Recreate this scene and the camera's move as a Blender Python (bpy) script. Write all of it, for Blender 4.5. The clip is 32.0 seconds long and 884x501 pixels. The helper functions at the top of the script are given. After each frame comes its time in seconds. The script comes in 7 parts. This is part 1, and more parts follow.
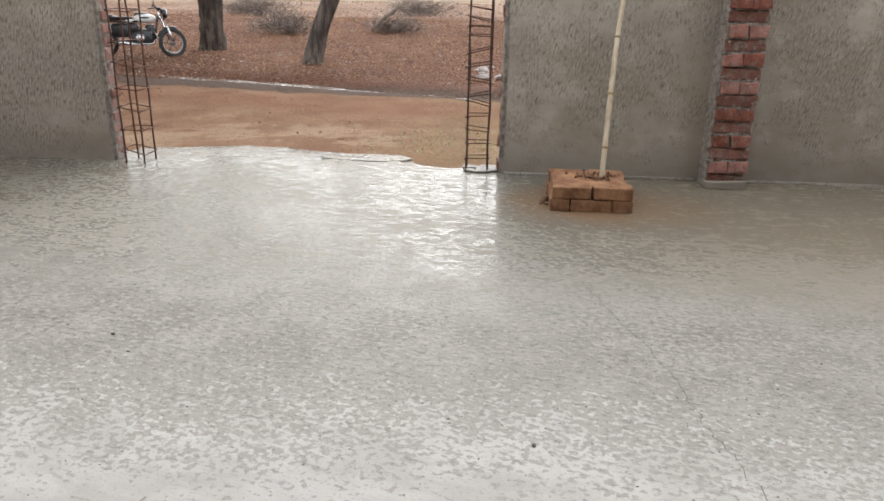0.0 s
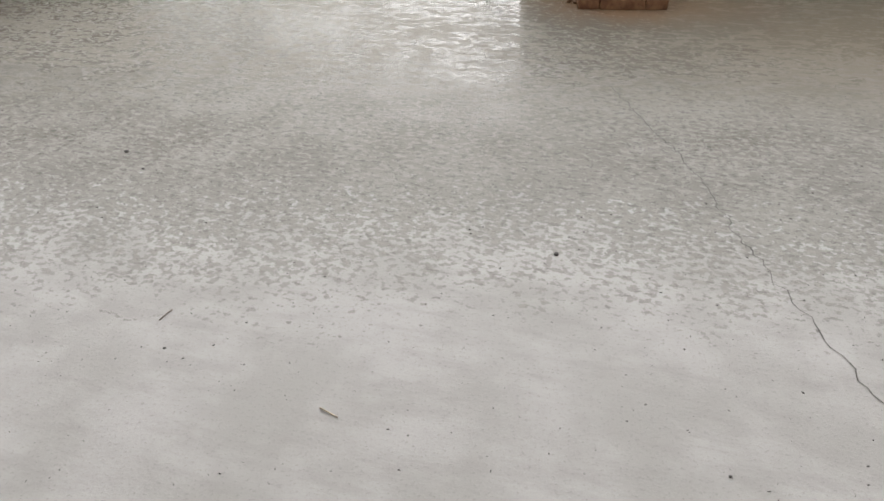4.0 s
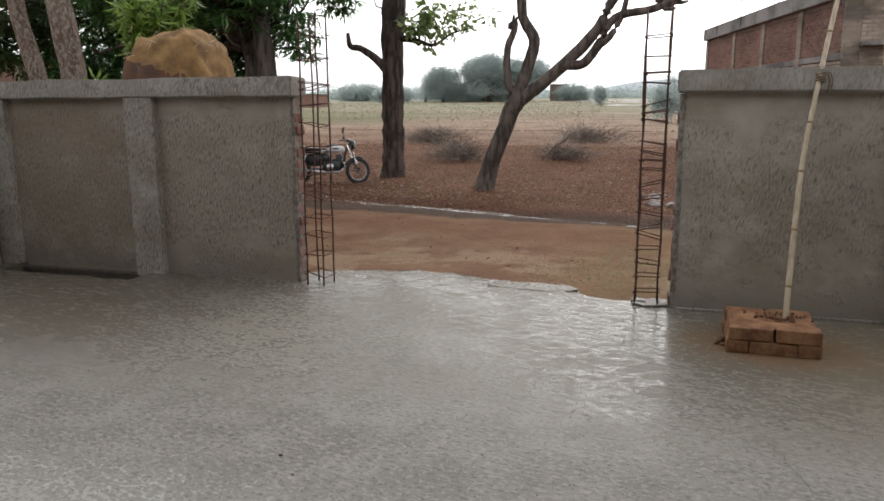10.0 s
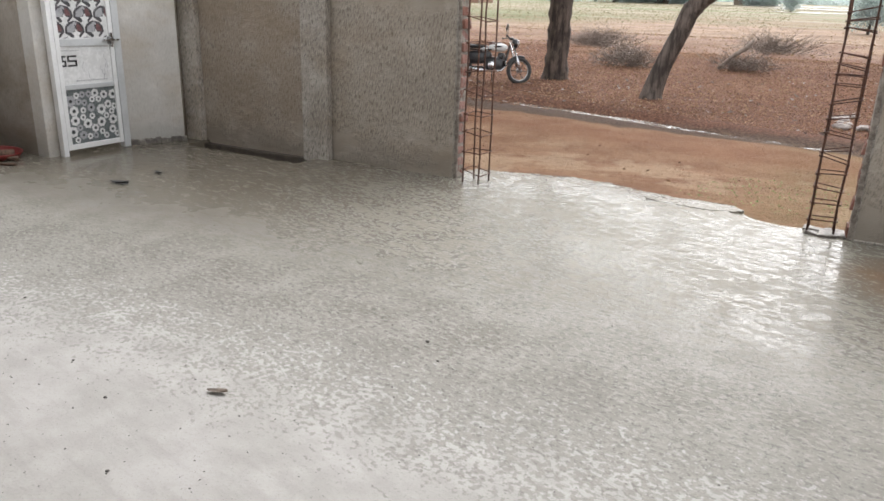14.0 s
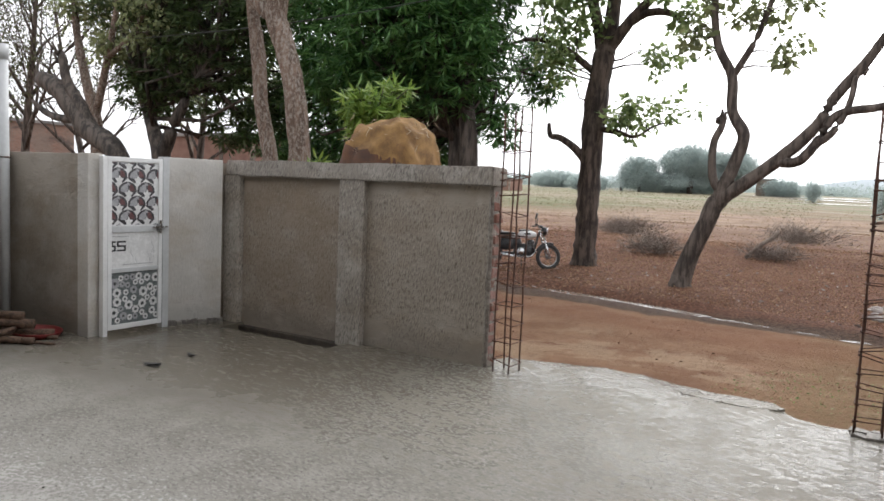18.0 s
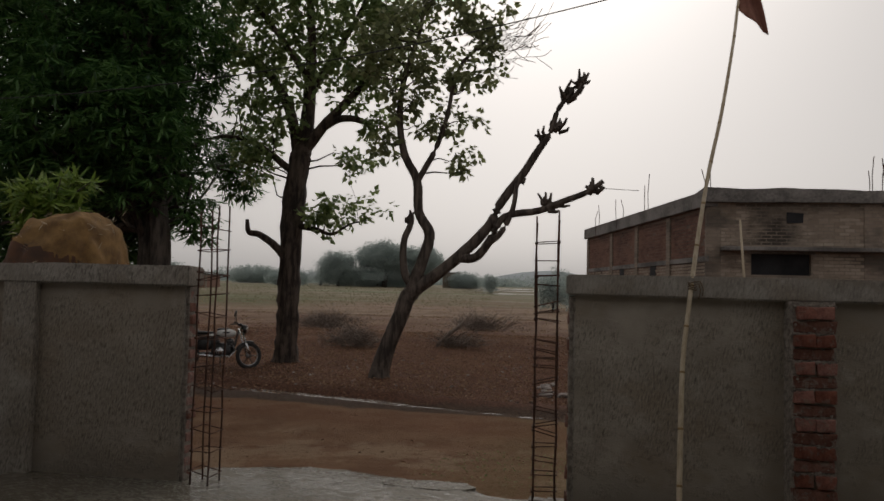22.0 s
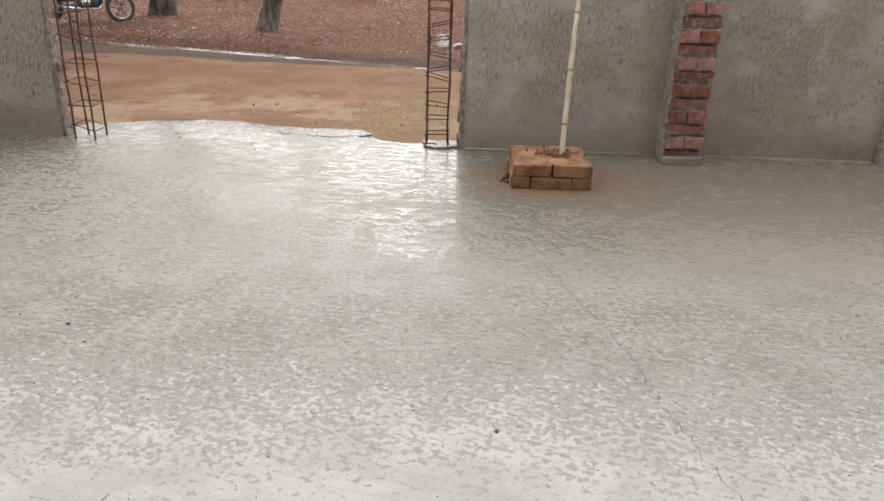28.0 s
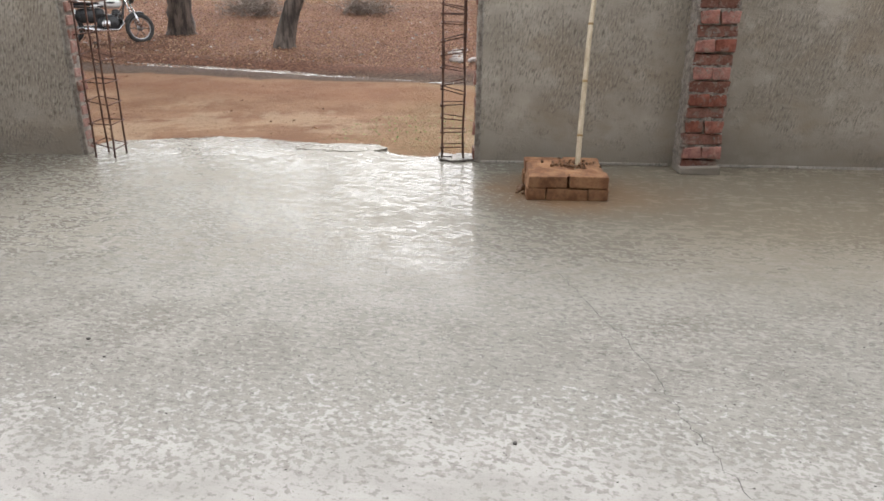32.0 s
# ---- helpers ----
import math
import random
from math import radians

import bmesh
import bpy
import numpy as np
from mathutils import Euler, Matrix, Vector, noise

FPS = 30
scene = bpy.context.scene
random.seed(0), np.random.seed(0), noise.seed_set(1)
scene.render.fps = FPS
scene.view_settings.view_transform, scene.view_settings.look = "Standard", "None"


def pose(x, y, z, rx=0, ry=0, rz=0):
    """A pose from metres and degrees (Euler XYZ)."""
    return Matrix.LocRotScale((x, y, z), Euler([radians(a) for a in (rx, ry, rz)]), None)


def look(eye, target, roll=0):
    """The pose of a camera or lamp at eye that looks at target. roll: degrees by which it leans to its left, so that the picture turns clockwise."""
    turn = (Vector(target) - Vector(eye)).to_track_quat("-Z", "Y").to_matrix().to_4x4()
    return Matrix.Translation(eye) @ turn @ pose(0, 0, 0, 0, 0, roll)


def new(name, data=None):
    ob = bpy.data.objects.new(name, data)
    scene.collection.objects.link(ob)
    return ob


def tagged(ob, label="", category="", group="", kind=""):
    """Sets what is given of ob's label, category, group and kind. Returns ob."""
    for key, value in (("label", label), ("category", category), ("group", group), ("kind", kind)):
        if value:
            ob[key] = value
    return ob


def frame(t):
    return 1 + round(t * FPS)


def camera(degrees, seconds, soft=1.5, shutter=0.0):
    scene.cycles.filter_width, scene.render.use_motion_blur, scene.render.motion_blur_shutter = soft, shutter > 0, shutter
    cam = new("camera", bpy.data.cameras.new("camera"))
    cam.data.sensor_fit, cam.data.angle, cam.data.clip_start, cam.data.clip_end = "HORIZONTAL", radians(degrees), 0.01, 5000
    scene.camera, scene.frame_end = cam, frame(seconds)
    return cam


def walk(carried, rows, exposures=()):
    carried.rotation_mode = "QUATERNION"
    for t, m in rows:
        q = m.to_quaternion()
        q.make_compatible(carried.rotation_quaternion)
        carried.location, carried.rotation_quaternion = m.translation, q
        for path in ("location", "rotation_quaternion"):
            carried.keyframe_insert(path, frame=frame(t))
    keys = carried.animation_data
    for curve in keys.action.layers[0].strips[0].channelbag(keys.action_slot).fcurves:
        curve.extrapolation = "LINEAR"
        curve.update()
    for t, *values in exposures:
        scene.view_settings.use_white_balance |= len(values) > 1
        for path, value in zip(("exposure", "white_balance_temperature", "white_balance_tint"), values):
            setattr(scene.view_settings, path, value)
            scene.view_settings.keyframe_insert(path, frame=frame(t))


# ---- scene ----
# the camera: stands under the porch and turns about
cam = camera(61.8, 32.0, soft=1.6)
PATH = [
    (0, (1.219, -0.294, 1.354), (0.962, 3.446, -0.041), 1.02),
    (0.5, (1.224, -0.282, 1.352), (0.844, 3.442, -0.059), 1.09),
    (1, (1.222, -0.276, 1.354), (0.748, 3.441, -0.046), 1.31),
    (1.5, (1.217, -0.276, 1.342), (0.609, 3.379, -0.166), 0.80),
    (2, (1.214, -0.26, 1.324), (0.574, 3.228, -0.527), 0.22),
    (2.5, (1.216, -0.243, 1.306), (0.569, 3.109, -0.777), -0.04),
    (3, (1.22, -0.227, 1.292), (0.636, 3.031, -0.953), -0.64),
    (3.5, (1.229, -0.212, 1.289), (0.794, 3.049, -0.985), -1.14),
    (5.5, (1.259, -0.217, 1.336), (1.08, 3.062, -0.948), -1.47),
    (6, (1.278, -0.217, 1.343), (1.257, 3.191, -0.752), -1.72),
    (6.5, (1.274, -0.231, 1.366), (1.234, 3.362, -0.39), -2.04),
    (7, (1.258, -0.247, 1.387), (0.985, 3.441, -0.137), -2.11),
    (7.5, (1.249, -0.259, 1.401), (0.757, 3.493, 0.103), -1.87),
    (8, (1.248, -0.271, 1.41), (0.593, 3.519, 0.31), -1.23),
    (8.5, (1.247, -0.281, 1.416), (0.503, 3.536, 0.479), -0.87),
    (9, (1.24, -0.277, 1.415), (0.422, 3.546, 0.568), -0.52),
    (9.5, (1.228, -0.27, 1.418), (0.246, 3.527, 0.632), -0.29),
    (10, (1.218, -0.267, 1.416), (0.058, 3.482, 0.64), -0.28),
    (10.5, (1.203, -0.267, 1.409), (-0.115, 3.399, 0.502), 0.34),
    (11, (1.188, -0.267, 1.412), (-0.336, 3.308, 0.465), 0.49),
    (11.5, (1.178, -0.266, 1.409), (-0.536, 3.192, 0.361), 0.19),
    (12, (1.168, -0.262, 1.405), (-0.698, 3.085, 0.258), 0.26),
    (12.5, (1.166, -0.271, 1.408), (-0.833, 3.004, 0.277), 1.37),
    (13, (1.172, -0.279, 1.406), (-0.825, 2.962, 0.178), 1.65),
    (13.5, (1.175, -0.275, 1.403), (-0.784, 2.972, 0.129), 2.23),
    (14, (1.182, -0.271, 1.399), (-0.648, 3.044, 0.112), 1.83),
    (14.5, (1.18, -0.264, 1.393), (-0.543, 3.134, 0.173), 1.51),
    (16.5, (1.157, -0.266, 1.362), (0.146, 3.311, -0.117), 1.53),
    (17, (1.174, -0.252, 1.389), (-0.333, 3.29, 0.3), 1.21),
    (17.5, (1.166, -0.255, 1.431), (-0.721, 3.204, 0.738), 1.55),
    (18, (1.164, -0.266, 1.473), (-0.93, 3.124, 1.121), 2.48),
    (18.5, (1.163, -0.283, 1.492), (-1.058, 3.043, 1.397), 2.74),
    (19, (1.157, -0.294, 1.494), (-1.14, 2.977, 1.65), 3.15),
    (19.5, (1.162, -0.3, 1.491), (-1.183, 2.928, 1.769), 3.59),
    (20, (1.161, -0.299, 1.494), (-1.173, 2.934, 1.818), 3.71),
    (20.5, (1.165, -0.296, 1.49), (-1.05, 3.013, 1.871), 3.68),
    (21, (1.173, -0.304, 1.489), (-0.765, 3.169, 1.913), 2.94),
    (21.5, (1.181, -0.299, 1.493), (-0.128, 3.466, 1.822), 2.03),
    (22, (1.185, -0.316, 1.496), (0.554, 3.628, 1.712), 1.42),
    (22.5, (1.182, -0.325, 1.492), (0.877, 3.662, 1.561), 2.04),
    (23, (1.175, -0.313, 1.485), (0.926, 3.675, 1.301), 1.84),
    (23.5, (1.183, -0.304, 1.477), (0.916, 3.661, 1.028), 1.53),
    (24, (1.183, -0.299, 1.472), (0.902, 3.646, 0.869), 1.56),
    (24.5, (1.182, -0.299, 1.472), (0.931, 3.641, 0.825), 1.34),
    (25, (1.19, -0.295, 1.457), (0.95, 3.621, 0.679), 1.08),
    (25.5, (1.189, -0.288, 1.436), (0.977, 3.586, 0.462), 1.02),
    (26, (1.192, -0.275, 1.429), (1.006, 3.565, 0.326), 0.95),
    (26.5, (1.194, -0.272, 1.414), (1.039, 3.548, 0.238), 1.55),
    (28.5, (1.214, -0.266, 1.42), (1.197, 3.381, -0.223), 1.63),
    (29, (1.221, -0.269, 1.413), (1.205, 3.364, -0.261), 1.58),
    (29.5, (1.227, -0.267, 1.409), (1.233, 3.354, -0.291), 1.28),
    (30, (1.225, -0.27, 1.411), (1.245, 3.375, -0.236), 1.22),
    (30.5, (1.223, -0.277, 1.415), (1.269, 3.399, -0.162), 1.09),
    (31, (1.222, -0.273, 1.416), (1.236, 3.443, -0.064), 0.83),
    (31.5, (1.219, -0.272, 1.416), (1.172, 3.459, -0.027), 0.63),
    (32, (1.214, -0.269, 1.411), (1.084, 3.441, -0.078), 0.55),
]
EXPOSURES = [(0, 1.35, 6450, 11), (2, 1.35, 6450, 11), (3, 1.1, 6450, 11), (6, 1.05, 6450, 11), (7, 1.4, 6450, 11), (8, 1.45, 6350, 11), (8.5, 1.15, 6350, 11), (9, 0.8, 6350, 11), (10, 0.5, 6500, 11), (11, 0.5, 6500, 11), (12, 1.1, 6450, 11), (13, 1.35, 6450, 11), (14.5, 1.4, 6450, 11), (16.5, 1.5, 6450, 11), (17, 1.45, 6450, 11), (17.5, 1.15, 6450, 11), (18.5, 0.75, 6350, 11), (20.2, 0.43, 6450, 11), (21.0, -0.08, 6700, 12), (21.4, -0.45, 6800, 12), (22, -1.2, 7000, 13), (22.7, -1.15, 7000, 13), (23.5, -0.6, 7150, 13), (24.5, -0.38, 7150, 13), (25.3, 0.15, 7100, 13), (26, 1.05, 6450, 11), (26.5, 1.4, 6450, 11), (28.5, 1.4, 6450, 11), (32, 1.4, 6450, 11)]
walk(cam, [(t, look(eye, target, roll)) for t, eye, target, roll in PATH], EXPOSURES)

# ---- sky and light: a bright overcast, rainy morning ----
world = bpy.data.worlds.new("overcast_sky")
world.use_nodes = True
scene.world = world
_wn, _wl = world.node_tree.nodes, world.node_tree.links
_sky = _wn.new("ShaderNodeTexSky")
_sky.sky_type, _sky.sun_disc = "NISHITA", False
_sky.sun_elevation, _sky.sun_rotation = radians(40), radians(-2)
_sky.air_density, _sky.dust_density, _sky.ozone_density = 1.0, 5.0, 1.0
_hsv = _wn.new("ShaderNodeHueSaturation")
_hsv.inputs["Saturation"].default_value = 0.10
_wl.new(_sky.outputs[0], _hsv.inputs["Color"])
_cloud = _wn.new("ShaderNodeMix")  # an even cloud deck over the clear sky
_cloud.data_type = "RGBA"
_cloud.inputs[0].default_value = 0.46
_cloud.inputs[7].default_value = (9.4, 9.6, 9.9, 1)
_wl.new(_hsv.outputs[0], _cloud.inputs[6])
_wl.new(_cloud.outputs[2], _wn["Background"].inputs["Color"])
_wn["Background"].inputs["Strength"].default_value = 0.14

sun = new("sun", bpy.data.lights.new("sun", "SUN"))
sun.data.energy, sun.data.angle, sun.data.color = 0.6, radians(50), (1.0, 0.97, 0.93)
sun.matrix_world = look((-0.5, 14, 11.7), (0, 0, 0))


# ---- materials ----
class Nodes:
    """A small helper to wire one procedural material."""

    def __init__(self, name):
        self.m = bpy.data.materials.new(name)
        self.m.use_nodes = True
        self.t = self.m.node_tree
        self.b = self.t.nodes["Principled BSDF"]

    def n(self, kind, **sockets):
        node = self.t.nodes.new("ShaderNode" + kind)
        for key, value in sockets.items():
            self.put(node.inputs[key.replace("_", " ")], value)
        return node

    def put(self, socket, value):
        if isinstance(value, bpy.types.NodeSocket):
            self.t.links.new(value, socket)
        elif isinstance(value, (tuple, list)) and socket.type == "RGBA" and len(value) == 3:
            socket.default_value = (*value, 1)
        else:
            socket.default_value = value

    def pos(self, scale=(1, 1, 1), rot=(0, 0, 0), where="Object"):
        tc = self.n("TexCoord")
        mp = self.n("Mapping", Vector=tc.outputs[where])
        mp.inputs["Scale"].default_value = scale
        mp.inputs["Rotation"].default_value = [radians(a) for a in rot]
        return mp.outputs[0]

    def slant(self, rot, scale):
        """Coordinates turned first and stretched after, for slanting strokes."""
        mp = self.n("Mapping", Vector=self.pos((1, 1, 1), rot))
        mp.inputs["Scale"].default_value = scale
        return mp.outputs[0]

    def noise(self, vec, scale, detail=4, rough=0.55):
        return self.n("TexNoise", Vector=vec, Scale=scale, Detail=detail, Roughness=rough).outputs["Fac"]

    def vor(self, vec, scale, feature="F1", out="Distance"):
        v = self.n("TexVoronoi", Vector=vec, Scale=scale)
        v.feature = feature
        return v.outputs[out]

    def math(self, op, a, b=0.0, clamp=False):
        m = self.n("Math")
        m.operation, m.use_clamp = op, clamp
        self.put(m.inputs[0], a)
        self.put(m.inputs[1], b)
        return m.outputs[0]

    def step(self, v, lo, hi, a=0.0, b=1.0):
        r = self.n("MapRange", Value=v)
        r.interpolation_type = "SMOOTHSTEP"
        for key, x in (("From Min", lo), ("From Max", hi), ("To Min", a), ("To Max", b)):
            r.inputs[key].default_value = x
        return r.outputs[0]

    def mix(self, fac, a, b):
        m = self.n("Mix")
        m.data_type = "RGBA"
        self.put(m.inputs[0], fac)
        self.put(m.inputs[6], a)
        self.put(m.inputs[7], b)
        return m.outputs[2]

    def bump(self, height, strength=0.4, dist=0.01, normal=None):
        b = self.n("Bump", Height=height, Strength=strength, Distance=dist)
        if normal is not None:
            self.put(b.inputs["Normal"], normal)
        return b.outputs[0]

    def done(self, color, rough=0.7, metal=0.0, normal=None, spec=0.5):
        self.put(self.b.inputs["Base Color"], color)
        self.put(self.b.inputs["Roughness"], rough)
        self.put(self.b.inputs["Metallic"], metal)
        self.put(self.b.inputs["Specular IOR Level"], spec)
        if normal is not None:
            self.put(self.b.inputs["Normal"], normal)
        return self.m


def grainy(name, dark, light, rough=0.75, scale=6.0, fine=60.0, bump=0.3, metal=0.0, stretch=(1, 1, 1), per_piece=0.0):
    """Two colours mixed at two scales, with fine relief; per_piece varies it from object to object."""
    k = Nodes(name)
    p = k.pos(stretch)
    big, small = k.noise(p, scale), k.noise(p, fine, 3, 0.65)
    f = k.math("ADD", k.math("MULTIPLY", big, 0.65), k.math("MULTIPLY", small, 0.35))
    col = k.mix(k.step(f, 0.36, 0.64), dark, light)
    if per_piece:
        rnd = k.n("ObjectInfo").outputs["Random"]
        hs = k.n("HueSaturation", Color=col, Value=k.step(rnd, 0, 1, 1 - per_piece, 1 + per_piece))
        col = hs.outputs[0]
    r = k.step(small, 0.3, 0.7, max(rough - 0.12, 0.03), min(rough + 0.1, 1))
    return k.done(col, r, metal, k.bump(f, bump, 0.01))


def smeared_brick(name, dark, light, smear=0.6):
    """Hand-moulded brick, each of its own tone, with mortar wiped over it."""
    k = Nodes(name)
    p = k.pos()
    big, small = k.noise(p, 9), k.noise(p, 70, 3, 0.65)
    f = k.math("ADD", k.math("MULTIPLY", big, 0.6), k.math("MULTIPLY", small, 0.4))
    rnd = k.n("ObjectInfo").outputs["Random"]
    tone = k.n("HueSaturation", Color=k.mix(k.step(f, 0.36, 0.64), dark, light), Value=k.step(rnd, 0, 1, 0.72, 1.25), Saturation=k.step(rnd, 0.2, 1, 1.1, 0.85))
    at = k.n("VectorMath")
    k.put(at.inputs[0], p)
    k.put(at.inputs[1], k.n("CombineXYZ", X=k.math("MULTIPLY", rnd, 37.0), Y=k.math("MULTIPLY", rnd, 11.0), Z=rnd).outputs[0])
    wipe = k.step(k.noise(at.outputs[0], 17, 5, 0.7), 0.50, 0.64, 0, smear)
    col = k.mix(wipe, tone.outputs[0], (0.27, 0.225, 0.19))
    col = k.mix(k.step(small, 0.6, 0.72, 0, 0.6), col, [c * 0.4 for c in dark])
    return k.done(col, 0.88, 0, k.bump(k.math("ADD", f, wipe), 0.7, 0.01), 0.3)


def plaster(name, dark, light, dashes=0.6, damp=True):
    """Cement plaster: smooth at top and foot, roughened by short slanting strokes in patches between; damp=False is rough all over."""
    k = Nodes(name)
    p = k.pos()
    broad, cloud, fine = k.noise(p, 1.3, 3), k.noise(p, 4.5, 5, 0.6), k.noise(p, 90, 3, 0.7)
    stroke = k.noise(k.slant((0, -13, 0), (88, 88, 25)), 1.0, 3, 0.55)
    coarse = k.noise(k.slant((0, -9, 0), (46, 46, 15)), 1.0, 3, 0.6)
    sep = k.n("SeparateXYZ", Vector=p)
    if damp:
        z, x = sep.outputs["Z"], sep.outputs["X"]
        belt = k.math("MULTIPLY", k.step(z, 0.10, 0.55), k.step(z, 1.46, 1.12))
        patch = k.math("ADD", k.noise(k.pos((1.2, 1.2, 1.7)), 2.3, 5, 0.65), k.math("MULTIPLY", belt, 0.17))
        patch = k.math("ADD", patch, k.step(x, -1.3, -1.7, 0.0, 0.10))
        zone = k.step(patch, 0.53, 0.69)
    else:
        zone = k.step(k.noise(p, 5, 4, 0.6), 0.3, 0.55, 0.45, 1.0)
    rough_z = k.math("MULTIPLY", zone, dashes)
    mark = k.math("MULTIPLY", k.step(stroke, 0.51, 0.62), rough_z)
    deep = k.math("MULTIPLY", k.step(coarse, 0.57, 0.66), rough_z)
    pale = k.math("MULTIPLY", k.step(stroke, 0.44, 0.34), k.math("MULTIPLY", rough_z, 0.5))
    col = k.mix(k.step(k.math("ADD", k.math("MULTIPLY", broad, 0.6), k.math("MULTIPLY", cloud, 0.4)), 0.38, 0.62), dark, light)
    col = k.mix(k.math("MULTIPLY", fine, 0.25), col, [c * 0.72 for c in dark])
    stain = k.noise(k.pos((0.8, 0.8, 1.4)), 1.5, 5, 0.65)
    col = k.mix(k.step(stain, 0.46, 0.66, 0, 0.6), col, (dark[0] * 0.86, dark[1] * 0.77, dark[2] * 0.66))
    col = k.mix(k.math("MULTIPLY", rough_z, 0.20), col, [c * 0.62 for c in dark])
    col = k.mix(k.step(cloud, 0.56, 0.72, 0, 0.35), col, [c * 1.12 for c in light])
    col = k.mix(k.math("MULTIPLY", mark, 0.75), col, [c * 0.45 for c in dark])
    col = k.mix(k.math("MULTIPLY", deep, 0.85), col, [c * 0.36 for c in dark])
    col = k.mix(pale, col, [c * 1.22 for c in light])
    if damp:
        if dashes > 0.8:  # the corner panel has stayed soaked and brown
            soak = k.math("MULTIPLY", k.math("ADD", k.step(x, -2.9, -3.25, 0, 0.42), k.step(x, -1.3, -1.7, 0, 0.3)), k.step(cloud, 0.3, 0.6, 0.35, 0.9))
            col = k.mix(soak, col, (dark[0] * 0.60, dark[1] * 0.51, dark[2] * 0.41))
        edge = k.math("ADD", z, k.math("MULTIPLY", cloud, -0.55))
        col = k.mix(k.step(edge, 0.02, -0.22, 0, 0.5), col, [c * 0.6 for c in dark])
    h = k.math("ADD", k.math("MULTIPLY", k.math("ADD", stroke, k.math("MULTIPLY", coarse, 0.7)), k.math("MULTIPLY", zone, 0.7)), k.math("MULTIPLY", fine, 0.35))
    return k.done(col, 0.82, 0, k.bump(h, 0.6, 0.012), 0.35)


def floor_material():
    """Concrete floor: dry under the porch, rain-wet and pitted beyond it, muddy round the brick block."""
    k = Nodes("wet_concrete")
    p = k.pos()
    sep = k.n("SeparateXYZ", Vector=p)
    x, y = sep.outputs["X"], sep.outputs["Y"]
    broad, cloud, fine = k.noise(p, 0.9, 3), k.noise(p, 3.5, 5, 0.6), k.noise(p, 105, 4, 0.75)
    far = k.math("ADD", y, k.math("MULTIPLY", k.math("SUBTRACT", broad, 0.5), 0.5))
    # rain drops thicken from the porch line outwards until they close up
    drop = k.math("ADD", k.math("MULTIPLY", k.noise(k.slant((0, 0, 20), (38, 46, 38)), 1.0, 3, 0.55), 0.72),
                  k.math("MULTIPLY", k.noise(k.pos((7, 9, 7), (0, 0, -12)), 1.0, 3, 0.6), 0.28))
    gate = k.math("ADD", k.step(far, 0.85, 1.65, 0.74, 0.50), k.step(far, 1.5, 2.5, 0.0, -0.22))
    wet = k.step(k.math("SUBTRACT", drop, gate), -0.03, 0.035)
    # smooth sheets of standing water, brushed out in long curves
    pool = k.step(k.noise(k.slant((0, 0, 38), (1.3, 2.4, 1.3)), 1.0, 5, 0.6), 0.50, 0.66, 0, 0.8)
    pool = k.math("MULTIPLY", pool, k.step(far, 1.6, 3.4))
    # silted corners, where the water stands smooth
    still = k.math("MAXIMUM", k.math("MULTIPLY", k.step(x, -1.6, -3.0), k.step(y, 2.3, 3.2)), k.math("MULTIPLY", k.step(x, 1.1, 1.5), k.step(y, 3.1, 4.1, 0, 0.8)))
    pool = k.math("MAXIMUM", pool, still)
    # flakes that stand out of the water, and pits where the skin has come off
    flake_n = k.noise(k.slant((0, 0, 14), (27, 42, 27)), 1.0, 5, 0.70)
    patchy = k.math("MULTIPLY", k.math("SUBTRACT", k.noise(p, 1.7, 3), 0.5), 0.16)
    flake = k.step(k.math("SUBTRACT", k.math("ADD", flake_n, patchy), k.math("ADD", k.math("MULTIPLY", pool, 0.04), k.math("MULTIPLY", still, 0.06))), 0.515, 0.545)
    pit = k.step(k.math("SUBTRACT", k.noise(k.slant((0, 0, 9), (30, 46, 30)), 1.0, 5, 0.66), k.math("ADD", k.math("MULTIPLY", pool, 0.03), k.math("MULTIPLY", still, 0.05))), 0.545, 0.60)
    speck = k.step(k.noise(k.slant((0, 0, 14), (70, 110, 70)), 1.0, 2, 0.5), 0.63, 0.68)
    # low islands of bare concrete between the standing water towards the gate
    isle_n = k.math("ADD", k.noise(k.slant((0, 0, 6), (8, 19, 8)), 1.0, 6, 0.70), k.math("MULTIPLY", k.math("SUBTRACT", k.noise(k.pos((0.9, 1.5, 1)), 1.0, 3), 0.5), 0.38))
    isle = k.math("MULTIPLY", k.step(k.math("SUBTRACT", isle_n, k.math("MULTIPLY", still, 0.08)), 0.50, 0.535), k.step(far, 2.4, 3.4))
    dry_c = k.mix(k.step(cloud, 0.35, 0.65), (0.335, 0.322, 0.303), (0.40, 0.386, 0.367))
    swirl = k.noise(k.slant((0, 0, 12), (3, 12, 3)), 1.0, 6, 0.7)
    dry_c = k.mix(k.step(swirl, 0.47, 0.66, 0, 0.4), dry_c, (0.285, 0.272, 0.254))
    dry_c = k.mix(k.step(fine, 0.56, 0.68, 0, 0.55), dry_c, (0.22, 0.21, 0.195))
    wet_c = k.mix(k.step(cloud, 0.35, 0.65), (0.170, 0.158, 0.135), (0.212, 0.199, 0.174))
    wet_c = k.mix(k.step(far, 2.5, 1.3, 0, 0.8), wet_c, (0.285, 0.275, 0.257))
    wet_c = k.mix(k.step(far, 2.6, 4.2, 0, 0.75), wet_c, (0.136, 0.124, 0.094))
    wet_c = k.mix(k.math("MULTIPLY", pool, 0.3), wet_c, (0.130, 0.120, 0.098))
    wet_c = k.mix(k.math("MULTIPLY", flake, 0.78), wet_c, (0.29, 0.277, 0.25))
